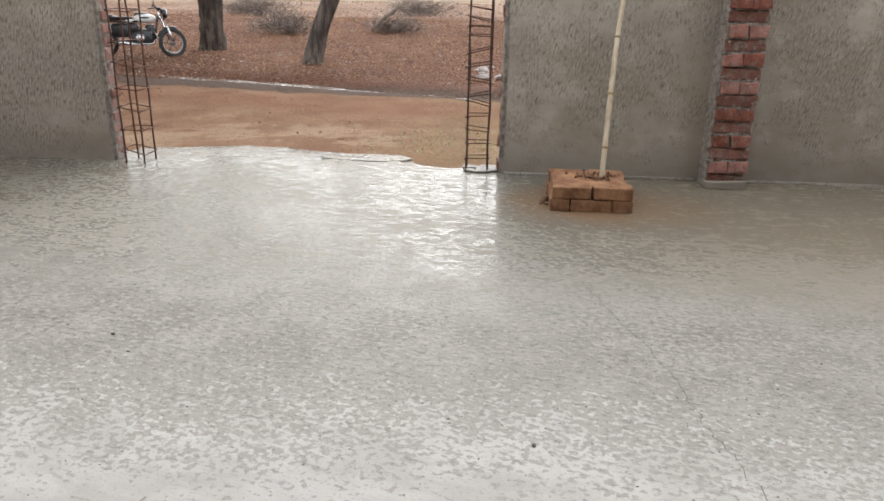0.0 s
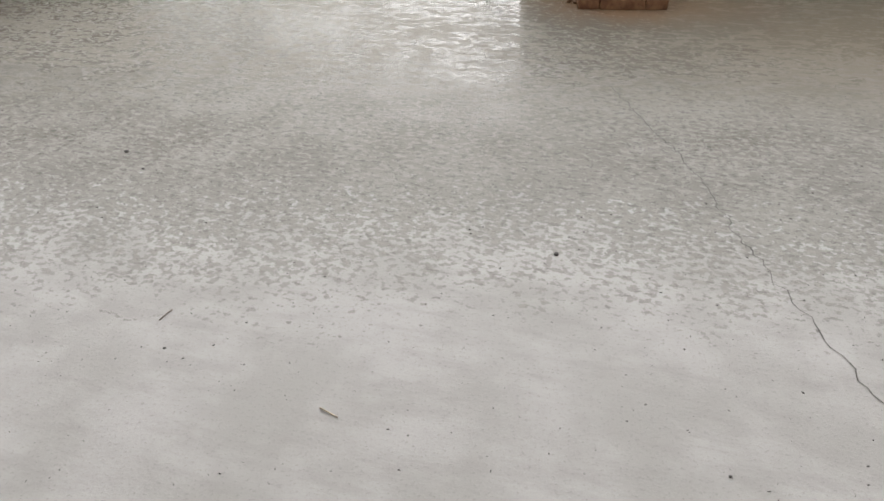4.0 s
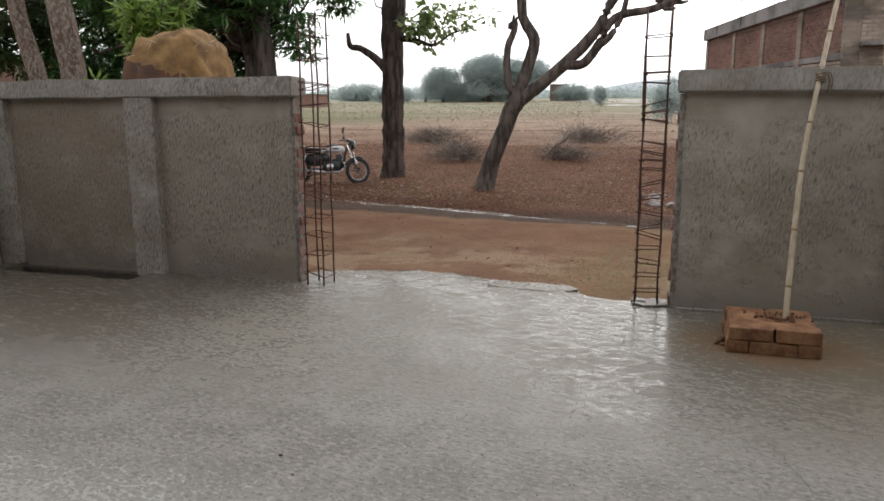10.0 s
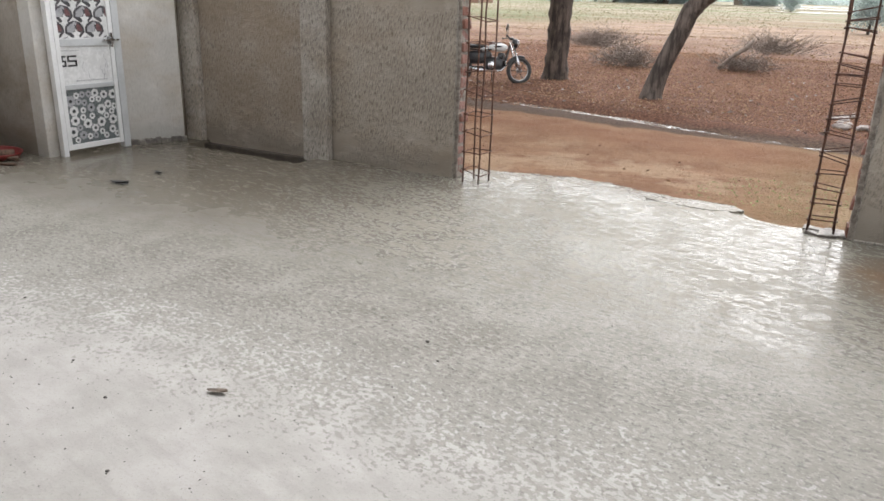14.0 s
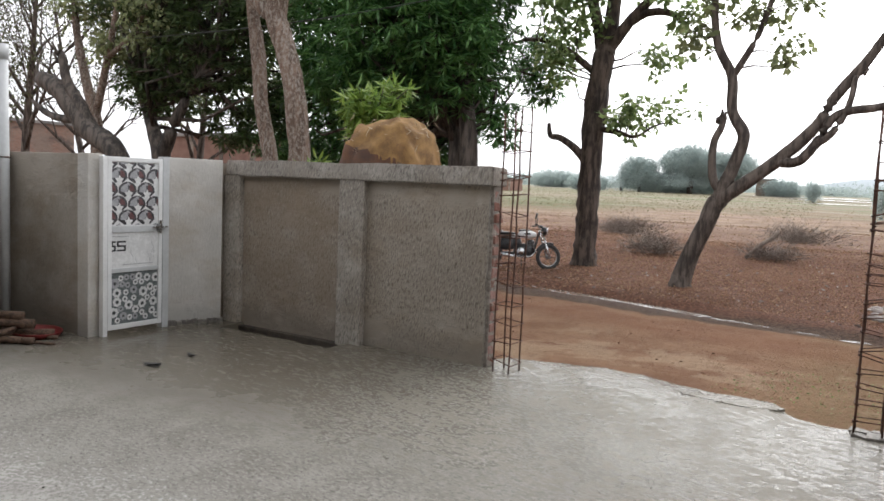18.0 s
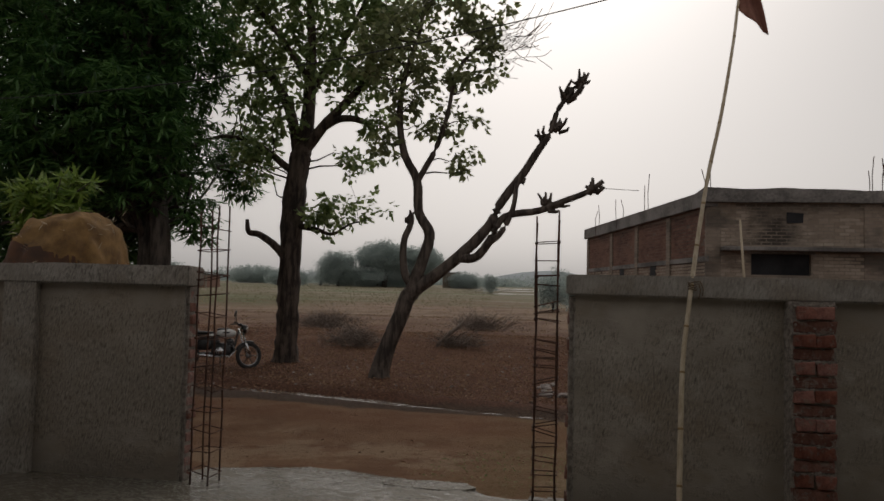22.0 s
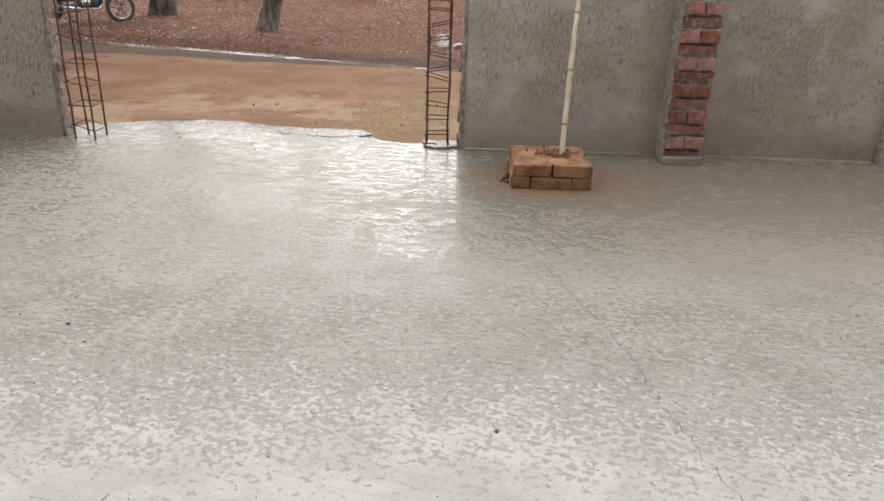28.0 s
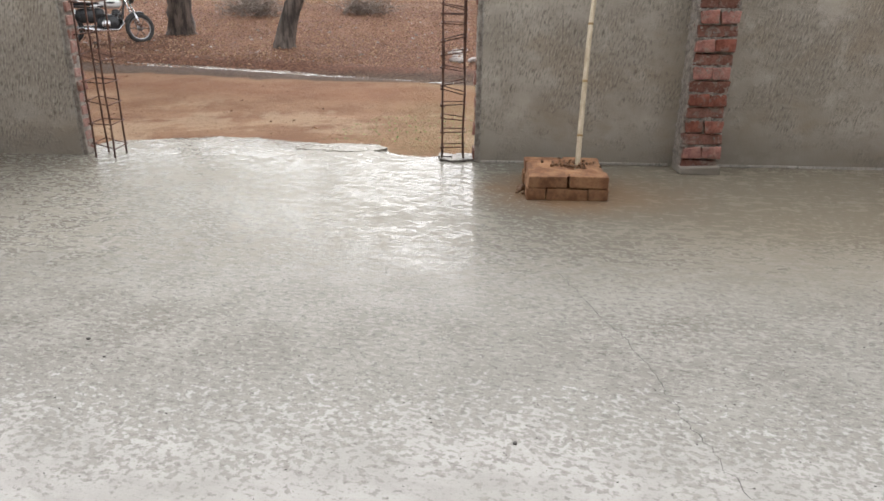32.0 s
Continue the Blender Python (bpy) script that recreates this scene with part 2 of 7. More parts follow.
    wet_c = k.mix(k.math("MULTIPLY", pit, k.step(far, 1.3, 2.6, 0.22, 0.62)), wet_c, (0.072, 0.069, 0.061))
    wet_c = k.mix(k.math("MULTIPLY", isle, 0.6), wet_c, (0.205, 0.186, 0.150))
    col = k.mix(wet, dry_c, wet_c)
    col = k.mix(k.math("MULTIPLY", speck, k.step(far, 1.0, 2.6, 0.12, 0.7)), col, (0.085, 0.08, 0.074))
    # mud washed off the brick block, and silt in the two far corners
    dx, dy = k.math("SUBTRACT", x, 1.95), k.math("SUBTRACT", y, 4.3)
    d2 = k.math("ADD", k.math("POWER", dx, 2.0), k.math("MULTIPLY", k.math("POWER", dy, 2.0), 2.2))
    mud = k.step(k.math("ADD", k.math("SQRT", d2), k.math("MULTIPLY", cloud, 0.5)), 1.15, 0.45, 0, 0.85)
    col = k.mix(mud, col, (0.20, 0.108, 0.05))
    silt = k.math("MULTIPLY", k.step(x, 1.2, 3.0), k.step(y, 2.2, 3.9, 0, 0.75))
    col = k.mix(silt, col, (0.20, 0.168, 0.12))
    # left corner: brown silt, darkened as well for the dark wall reflected there
    silt_refl = k.math("MULTIPLY", k.step(x, -0.8, -2.8), k.step(y, 2.2, 3.8, 0, 0.7))
    col = k.mix(k.math("MULTIPLY", silt_refl, k.step(cloud, 0.3, 0.6, 0.5, 0.9)), col, (0.105, 0.086, 0.062))
    # gloss: a thin film near the porch, standing water towards the gate
    ragged = k.math("ADD", far, k.math("ADD", k.math("MULTIPLY", k.math("SUBTRACT", cloud, 0.5), 1.6), k.math("MULTIPLY", k.math("SUBTRACT", broad, 0.5), 0.9)))
    film = k.math("MULTIPLY", wet, k.step(ragged, 1.7, 3.9, 0.22, 1.0))
    dull = k.math("MAXIMUM", k.math("MULTIPLY", flake, 0.46), k.math("MULTIPLY", isle, 0.50))
    rough = k.math("ADD", k.math("SUBTRACT", 0.86, k.math("MULTIPLY", film, 0.77)), k.math("MULTIPLY", film, dull))
    rip = k.noise(k.slant((0, 0, 8), (9, 17, 9)), 1.0, 3, 0.5)
    rings = k.n("TexWave", Vector=k.slant((0, 0, 35), (1.0, 1.5, 1.0)), Scale=2.9, Distortion=11.0, Detail=4.0)
    rings.inputs["Detail Scale"].default_value = 1.2
    comb = k.math("MULTIPLY", rings.outputs["Fac"], k.math("MULTIPLY", k.step(x, 0.3, -0.5), k.step(y, 3.5, 4.3, 0, 0.22)))
    water_h = k.math("MULTIPLY", k.math("ADD", k.math("ADD", k.math("MULTIPLY", rip, 0.5), k.math("MULTIPLY", k.noise(k.slant((0, 0, 12), (30, 52, 30)), 1.0, 2, 0.5), k.step(y, 2.8, 3.8, 0.10, 0.34))), comb), wet)
    crust = k.math("MULTIPLY", k.math("SUBTRACT", k.math("MULTIPLY", flake, 0.10), k.math("MULTIPLY", pit, 0.07)), wet)
    dry_h = k.math("MULTIPLY", k.math("ADD", k.math("MULTIPLY", fine, 0.22), k.math("MULTIPLY", cloud, 0.3)), k.math("SUBTRACT", 1.0, wet))
    h = k.math("ADD", k.math("ADD", water_h, crust), dry_h)
    return k.done(col, rough, 0, k.bump(h, 0.85, 0.006), 0.17)


def ground_material():
    """Earth: orange road, wet ditch, red leaf-strewn soil under the trees, pale fields far out."""
    k = Nodes("earth")
    p = k.pos()
    sep = k.n("SeparateXYZ", Vector=p)
    x, y = sep.outputs["X"], sep.outputs["Y"]
    n1, n2, n3 = k.noise(p, 0.35, 4), k.noise(p, 1.6, 6, 0.65), k.noise(p, 22, 5, 0.7)
    yy = k.math("ADD", y, k.math("ADD", k.math("MULTIPLY", x, 0.15), k.math("MULTIPLY", k.math("SUBTRACT", n2, 0.5), 0.8)))
    n4 = k.noise(p, 75, 4, 0.75)
    road = k.mix(k.step(n2, 0.3, 0.7), (0.162, 0.0850, 0.0480), (0.240, 0.142, 0.084))
    patchy = k.noise(k.pos((1.0, 0.55, 1)), 0.9, 6, 0.68)
    pale = k.math("MULTIPLY", k.step(patchy, 0.49, 0.56), k.step(yy, 9.6, 8.4, 0.12, 0.7))
    road = k.mix(pale, road, (0.289, 0.203, 0.132))
    road = k.mix(k.math("MULTIPLY", k.step(x, -0.2, 0.9), k.step(n3, 0.4, 0.6, 0.1, 0.6)), road, (0.143, 0.113, 0.0481))
    road = k.mix(k.step(n3, 0.55, 0.68, 0, 0.65), road, (0.087, 0.0427, 0.0231))
    road = k.mix(k.step(n4, 0.56, 0.70, 0, 0.6), road, (0.0644, 0.0362, 0.0231))
    road = k.mix(k.step(n4, 0.42, 0.32, 0, 0.5), road, (0.372, 0.26, 0.173))
    track = k.step(k.math("ABSOLUTE", k.math("SUBTRACT", yy, 10.2)), 1.0, 0.2, 0, 0.4)
    road = k.mix(track, road, (0.151, 0.0594, 0.0292))
    wet = k.mix(k.step(n3, 0.36, 0.64), (0.038, 0.023, 0.0156), (0.0993, 0.0623, 0.0427))
    litter = k.mix(k.step(n3, 0.38, 0.60), (0.045, 0.0185, 0.0115), (0.170, 0.0800, 0.0500))
    litter = k.mix(k.step(n4, 0.55, 0.7, 0, 0.5), litter, (0.195, 0.088, 0.0606))
    litter = k.mix(k.step(n1, 0.45, 0.62, 0, 0.5), litter, (0.180, 0.090, 0.0520))
    litter = k.mix(k.step(k.noise(p, 4.2, 5, 0.7), 0.52, 0.64, 0, 0.65), litter, (0.034, 0.0145, 0.009))
    streak = k.noise(k.pos((0.05, 0.5, 1)), 1.0, 5, 0.65)
    # field and far green tones are lifted to take in distance haze
    field = k.mix(k.step(n1, 0.35, 0.65), (0.180, 0.120, 0.083), (0.265, 0.190, 0.134))
    field = k.mix(k.step(streak, 0.52, 0.62, 0, 0.7), field, (0.253, 0.187, 0.147))
    field = k.mix(k.step(streak, 0.46, 0.36, 0, 0.6), field, (0.136, 0.107, 0.0677))
    field = k.mix(k.step(n3, 0.55, 0.7, 0, 0.4), field, (0.119, 0.0854, 0.0564))
    far_n = k.noise(k.pos((0.02, 0.09, 1)), 1.0, 4, 0.6)
    green = k.mix(k.step(far_n, 0.43, 0.6), (0.213, 0.178, 0.125), (0.153, 0.173, 0.0982))
    green = k.mix(k.step(streak, 0.54, 0.6, 0, 0.6), green, (0.424, 0.369, 0.293))
    soil = k.mix(k.step(n3, 0.38, 0.62), (0.064, 0.0290, 0.0180), (0.150, 0.0740, 0.0480))
    litter = k.mix(k.step(k.math("ADD", yy, k.math("MULTIPLY", n1, 4)), 18.5, 15.5, 0, 0.85), litter, soil)
    col = k.mix(k.step(yy, 10.95, 11.2), road, wet)
    col = k.mix(k.step(yy, 12.0, 12.4), col, litter)
    col = k.mix(k.step(k.math("ADD", yy, k.math("MULTIPLY", k.math("SUBTRACT", n1, 0.5), 20)), 19, 55), col, field)
    left = k.math("MULTIPLY", k.step(x, -14, -30), k.math("MULTIPLY", k.step(yy, 46, 62), k.step(n1, 0.35, 0.6, 0.3, 0.9)))
    col = k.mix(left, col, (0.095, 0.115, 0.05))
    grass = k.mix(k.step(n2, 0.35, 0.65), (0.0587, 0.0587, 0.0249), (0.115, 0.111, 0.0517))
    col = k.mix(k.math("MULTIPLY", k.step(yy, 62, 95), k.step(streak, 0.40, 0.58, 0.15, 0.8)), col, grass)
    col = k.mix(k.step(k.math("ADD", yy, k.math("MULTIPLY", k.math("SUBTRACT", far_n, 0.5), 40)), 62, 95), col, green)
    damp = k.step(k.math("ABSOLUTE", k.math("SUBTRACT", yy, 11.55)), 0.5, 0.1, 0.0, 0.08)
    rough = k.math("SUBTRACT", 0.9, damp)
    h = k.math("ADD", n3, k.math("ADD", k.math("MULTIPLY", n2, 0.8), k.math("MULTIPLY", n4, 0.35)))
    return k.done(col, rough, 0, k.bump(h, 0.8, 0.05), 0.1)


def brick_wall_material(name, one, two, mortar, scale=1.0):
    """Far brickwork: courses in the material, with soot and patches of cement wash."""
    k = Nodes(name)
    tc = k.n("TexCoord")
    sep = k.n("SeparateXYZ", Vector=tc.outputs["Object"])
    com = k.n("CombineXYZ", X=k.math("ADD", sep.outputs["X"], sep.outputs["Y"]), Y=sep.outputs["Z"], Z=0.0)
    br = k.n("TexBrick", Vector=com.outputs[0], Color1=one, Color2=two, Mortar=mortar, Scale=scale)
    for key, v in (("Mortar Size", 0.012), ("Brick Width", 0.25), ("Row Height", 0.09), ("Mortar Smooth", 0.3)):
        br.inputs[key].default_value = v
    p = k.pos()
    n1, n2 = k.noise(p, 0.6, 4), k.noise(p, 7, 5, 0.65)
    col = k.mix(k.step(n1, 0.42, 0.62, 0, 0.55), br.outputs["Color"], mortar)
    col = k.mix(k.step(n2, 0.5, 0.75, 0, 0.5), col, [c * 0.55 for c in one])
    soot = k.noise(k.pos((0.5, 0.5, 1.1)), 1.0, 4, 0.6)
    col = k.mix(k.step(soot, 0.50, 0.64, 0, 0.62), col, (0.06, 0.055, 0.05))
    return k.done(col, 0.9, 0, k.bump(k.math("ADD", br.outputs["Fac"], n2), 0.5, 0.015), 0.25)


def course_material(name, dark, light):
    """Weathered bricks of the far house: each its own tone, with dust in patches and soot over the burnt opening."""
    k = Nodes(name)
    p = k.pos()
    rnd = k.n("NewGeometry").outputs["Random Per Island"]
    grain, dust = k.noise(p, 30, 4, 0.7), k.noise(p, 0.8, 4, 0.6)
    col = k.mix(k.math("ADD", k.math("MULTIPLY", rnd, 0.7), k.math("MULTIPLY", grain, 0.3)), dark, light)
    col = k.mix(k.step(dust, 0.45, 0.65, 0, 0.5), col, [c * 1.25 for c in light])
    sep = k.n("SeparateXYZ", Vector=p)
    dx = k.math("MULTIPLY", k.math("SUBTRACT", sep.outputs["X"], 6.7), 0.75)
    dz = k.math("MULTIPLY", k.math("SUBTRACT", sep.outputs["Z"], 3.1), 0.9)
    ring = k.math("SQRT", k.math("ADD", k.math("POWER", dx, 2.0), k.math("POWER", dz, 2.0)))
    burn = k.step(k.math("ADD", ring, k.math("MULTIPLY", k.noise(p, 1.6, 5, 0.65), 1.5)), 1.75, 0.85, 0, 0.85)
    col = k.mix(burn, col, (0.03, 0.028, 0.026))
    col = k.mix(k.step(k.noise(k.pos((0.7, 0.7, 1.6)), 1.2, 5, 0.65), 0.52, 0.68, 0, 0.6), col, [c * 0.4 for c in dark])
    top = k.step(k.math("ADD", sep.outputs["Z"], k.math("MULTIPLY", k.noise(k.pos((0.6, 0.6, 0.6)), 1.5, 5, 0.6), 1.1)), 4.05, 4.5, 0, 0.7)
    col = k.mix(top, col, (0.05, 0.046, 0.042))
    return k.done(col, 0.9, 0, k.bump(grain, 0.6, 0.01), 0.2)


def bark(name, dark, light, scale=1.0, wet=0.75):
    k = Nodes(name)
    p = k.pos((9 * scale, 9 * scale, 1.6 * scale))
    v = k.noise(p, 1.2, 5, 0.65)
    w = k.noise(k.pos(), 2.2, 4)
    col = k.mix(k.step(v, 0.36, 0.62), dark, light)
    col = k.mix(k.step(w, 0.5, 0.68, 0, 0.55), col, [c * 0.55 for c in dark])
    return k.done(col, wet, 0, k.bump(v, 0.9, 0.04), 0.35)


def mottled_bark(name):
    """Brown bark with pale grey flaking patches."""
    k = Nodes(name)
    p = k.pos((1, 1, 0.55))
    patch, grain, streak = k.noise(p, 24, 6, 0.72), k.noise(p, 45, 4, 0.7), k.noise(k.pos((9, 9, 1.2)), 1.0, 4)
    col = k.mix(k.step(streak, 0.35, 0.65), (0.085, 0.055, 0.04), (0.19, 0.13, 0.098))
    col = k.mix(k.step(patch, 0.44, 0.62, 0, 0.7), col, (0.33, 0.30, 0.26))
    col = k.mix(k.step(grain, 0.55, 0.72, 0, 0.7), col, (0.05, 0.036, 0.03))
    return k.done(col, 0.85, 0, k.bump(k.math("ADD", patch, k.math("MULTIPLY", grain, 0.5)), 0.9, 0.03), 0.3)


def leafy(name, dark, light, rough=0.45, spec=0.45):
    k = Nodes(name)
    rnd = k.n("NewGeometry").outputs["Random Per Island"]
    big = k.noise(k.pos(), 0.55, 3)
    f = k.math("ADD", k.math("MULTIPLY", rnd, 0.6), k.math("MULTIPLY", big, 0.4))
    col = k.mix(k.step(f, 0.2, 0.8), dark, light)
    m = k.done(col, rough, 0, None, spec)
    thin = k.n("BsdfTranslucent", Color=k.mix(0.5, col, light))
    both = k.n("MixShader", Fac=0.46)
    k.t.links.new(k.b.outputs[0], both.inputs[1])
    k.t.links.new(thin.outputs[0], both.inputs[2])
    k.t.links.new(both.outputs[0], k.t.nodes["Material Output"].inputs["Surface"])
    return m


M = {
    "floor": floor_material(),
    "ground": ground_material(),
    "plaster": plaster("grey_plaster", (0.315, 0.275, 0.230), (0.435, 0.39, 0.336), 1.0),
    "plaster_smooth": plaster("smooth_plaster", (0.30, 0.262, 0.216), (0.42, 0.375, 0.320), 0.75),
    "plaster_rough": plaster("rough_plaster", (0.275, 0.242, 0.205), (0.43, 0.39, 0.342), 0.8, damp=False),
    "plaster_dark": plaster("dark_plaster", (0.255, 0.222, 0.184), (0.37, 0.328, 0.28), 0.2),
    "plaster_pale": plaster("pale_plaster", (0.49, 0.468, 0.43), (0.59, 0.568, 0.53), 0.15),
    "coping": plaster("coping_cement", (0.26, 0.231, 0.20), (0.40, 0.366, 0.324), 0.75, damp=False),
    "coping_smooth": plaster("coping_smooth", (0.27, 0.243, 0.213), (0.41, 0.378, 0.338), 0.45, damp=False),
    "roof": grainy("porch_soffit", (0.36, 0.35, 0.33), (0.46, 0.45, 0.43), 0.85, 1.2, 25),
    "house": grainy("house_paint", (0.55, 0.53, 0.48), (0.66, 0.64, 0.58), 0.8, 1.5, 30),
    "brick": smeared_brick("red_brick", (0.17, 0.062, 0.046), (0.34, 0.145, 0.108), 0.5),
    "mortar": grainy("mortar", (0.146, 0.122, 0.103), (0.333, 0.294, 0.254), 0.92, 22, 95, 1.0),
    "wet_mortar": grainy("wet_mortar", (0.075, 0.066, 0.056), (0.20, 0.18, 0.155), 0.6, 20, 90, 1.0),
    "brick_dull": smeared_brick("dusty_brick", (0.15, 0.066, 0.05), (0.29, 0.15, 0.118), 0.75),
    "wet_earth": grainy("wet_dark_earth", (0.0281, 0.0205, 0.0144), (0.0623, 0.0482, 0.0346), 0.7, 14, 70, 0.9),
    "mud_brick": grainy("mud_brick", (0.15, 0.062, 0.028), (0.33, 0.175, 0.088), 0.8, 11, 60, 0.9, per_piece=0.12),
    "mud": grainy("wet_mud", (0.0917, 0.0448, 0.0186), (0.171, 0.0842, 0.036), 0.6, 14, 70, 0.9),
    "rust": grainy("rusted_steel", (0.042, 0.019, 0.013), (0.115, 0.05, 0.031), 0.8, 18, 120, 0.5, metal=0.1),
    "bamboo": grainy("bamboo_skin", (0.378, 0.298, 0.195), (0.555, 0.466, 0.342), 0.5, 5, 50, 0.2, stretch=(6, 6, 0.6)),
    "bamboo_node": grainy("bamboo_node", (0.187, 0.115, 0.0448), (0.307, 0.204, 0.0842), 0.65, 12, 60),
    "pipe": grainy("grey_pvc", (0.44, 0.45, 0.45), (0.53, 0.54, 0.54), 0.4, 2, 30, 0.05),
    "white": grainy("white_frame", (0.66, 0.66, 0.65), (0.76, 0.76, 0.75), 0.4, 4, 40, 0.05),
    "black": grainy("black_plastic", (0.012, 0.012, 0.013), (0.026, 0.026, 0.027), 0.35, 5, 60, 0.05),
    "bucket": grainy("bucket_plastic", (0.022, 0.026, 0.034), (0.04, 0.046, 0.058), 0.4, 5, 60, 0.05),
    "rubber": grainy("rubber", (0.018, 0.018, 0.018), (0.04, 0.037, 0.034), 0.8, 12, 80, 0.3),
    "chrome": grainy("chrome", (0.50, 0.50, 0.51), (0.66, 0.66, 0.67), 0.22, 8, 60, 0.03, metal=1.0),
    "steel": grainy("dull_steel", (0.20, 0.20, 0.205), (0.36, 0.36, 0.365), 0.4, 9, 60, 0.15, metal=0.8),
    "bark1": bark("dark_wet_bark", (0.022, 0.015, 0.012), (0.115, 0.085, 0.067), 0.9),
    "bark_dark": bark("blackish_bark", (0.02, 0.016, 0.013), (0.10, 0.08, 0.066), 0.8),
    "bark2": bark("grey_brown_bark", (0.035, 0.026, 0.021), (0.135, 0.108, 0.09)),
    "bark3": mottled_bark("pale_flaky_bark"),
    "leaf_mango": leafy("mango_leaf", (0.016, 0.062, 0.022), (0.13, 0.26, 0.078), 0.33),
    "leaf_dark": leafy("dark_leaf", (0.022, 0.044, 0.016), (0.105, 0.15, 0.058), 0.4),
    "leaf_mid": leafy("broad_leaf", (0.07, 0.125, 0.04), (0.28, 0.36, 0.14), 0.5),
    "leaf_olive_broad": leafy("olive_broad_leaf", (0.09, 0.115, 0.05), (0.29, 0.32, 0.155), 0.5),
    "leaf_olive": leafy("olive_leaf", (0.05, 0.058, 0.026), (0.12, 0.125, 0.06), 0.55),
    "leaf_fresh": leafy("fresh_leaf", (0.10, 0.19, 0.03), (0.26, 0.36, 0.08), 0.4),
    # hill colour is pale blue-grey to carry the air's haze
    "hill": grainy("haze_tinted_hill", (0.36, 0.40, 0.42), (0.44, 0.48, 0.50), 0.95, 0.01, 0.2, 0.0),
    # pale leaf colour with the distance haze mixed in
    "leaf_hazed": leafy("hazed_leaf", (0.33, 0.40, 0.385), (0.46, 0.52, 0.50), 0.9, 0.1),
    "leaf_straw": leafy("tan_dead_leaf", (0.13, 0.07, 0.04), (0.36, 0.25, 0.165), 0.9, 0.08),
    "scrub": leafy("dry_scrub", (0.13, 0.125, 0.060), (0.23, 0.225, 0.125), 0.9, 0.1),
    "litter": leafy("dead_leaf", (0.04, 0.019, 0.012), (0.31, 0.185, 0.120), 0.9, 0.08),
    "twig": grainy("dead_twig", (0.10, 0.076, 0.06), (0.25, 0.20, 0.165), 0.85, 8, 60, 0.3),
    "stone": grainy("pale_stone", (0.187, 0.154, 0.138), (0.36, 0.325, 0.298), 0.85, 7, 50, 0.6),
    "sack_dark": grainy("brown_tarp", (0.0448, 0.0168, 0.00649), (0.107, 0.0413, 0.0144), 0.7, 5, 60, 0.5),
    "sack": grainy("jute_sack", (0.115, 0.06, 0.02), (0.27, 0.155, 0.055), 0.9, 5, 110, 0.7),
    "rope": grainy("coir_rope", (0.0842, 0.0517, 0.0249), (0.187, 0.122, 0.0623), 0.9, 20, 90, 0.6),
    "wood": grainy("firewood", (0.0482, 0.0281, 0.0186), (0.162, 0.0993, 0.0659), 0.85, 9, 50, 0.5, stretch=(1, 5, 5)),
    "red": grainy("red_plastic", (0.13, 0.008, 0.008), (0.20, 0.018, 0.015), 0.45, 5, 50, 0.05),
    "water": grainy("ditch_water", (0.13, 0.11, 0.095), (0.17, 0.145, 0.125), 0.16, 2, 12, 0.02),
    "crack": grainy("crack_dust", (0.06, 0.055, 0.05), (0.11, 0.10, 0.095), 0.95, 20, 80),
    "course_pale": course_material("washed_courses", (0.25, 0.195, 0.152), (0.44, 0.365, 0.30)),
    "course_red": course_material("red_courses", (0.15, 0.078, 0.06), (0.27, 0.155, 0.12)),
    "bld_brick": brick_wall_material("weathered_brick", (0.212, 0.119, 0.088), (0.28, 0.166, 0.126), (0.204, 0.171, 0.146)),
    "bld_pale": brick_wall_material("washed_brick", (0.28, 0.22, 0.175), (0.36, 0.29, 0.235), (0.27, 0.225, 0.185)),
    "bld_cement": grainy("stained_concrete", (0.095, 0.088, 0.083), (0.29, 0.27, 0.255), 0.85, 0.9, 14, 0.4),
    "red_wall": grainy("red_oxide_wall", (0.20, 0.10, 0.092), (0.27, 0.15, 0.138), 0.85, 0.8, 12, 0.2),
    # near-black fill, painted shade for the inside of openings
    "dark": grainy("opening_shade", (0.012, 0.012, 0.014), (0.03, 0.03, 0.034), 0.9, 2, 20),
    "cloth": grainy("faded_cloth", (0.20, 0.075, 0.055), (0.33, 0.16, 0.12), 0.9, 4, 60, 0.3),
    "tank": grainy("white_paint", (0.62, 0.62, 0.61), (0.72, 0.72, 0.71), 0.25, 4, 40, 0.03),
    "orange": grainy("orange_brick_far", (0.195, 0.107, 0.0805), (0.254, 0.15, 0.115), 0.9, 2, 20),
    "wire": grainy("black_wire", (0.02, 0.02, 0.02), (0.035, 0.035, 0.035), 0.6, 5, 40),
}


# ---- building blocks ----
def thing(name, place, label, category, group="", kind=""):
    ob = new(name)
    ob.location = place
    return tagged(ob, label, category, group, kind)


def link_mesh(name, mesh, material, parent=None, label=""):
    mesh.materials.append(material)
    ob = new(name, mesh)
    if parent is not None:
        ob.parent = parent
        if parent.parent is None:
            ob.matrix_parent_inverse = parent.matrix_basis.inverted()
    if label:
        tagged(ob, label)
    return ob


def part(name, bm, material, parent=None, label=""):
    mesh = bpy.data.meshes.new(name)
    bm.to_mesh(mesh)
    bm.free()
    return link_mesh(name, mesh, material, parent, label)


def structure(name, bm, material, label, category):
    return tagged(part(name, bm, material), label, category, "", "structure")


def smooth(ob):
    ob.data.polygons.foreach_set("use_smooth", [True] * len(ob.data.polygons))
    return ob


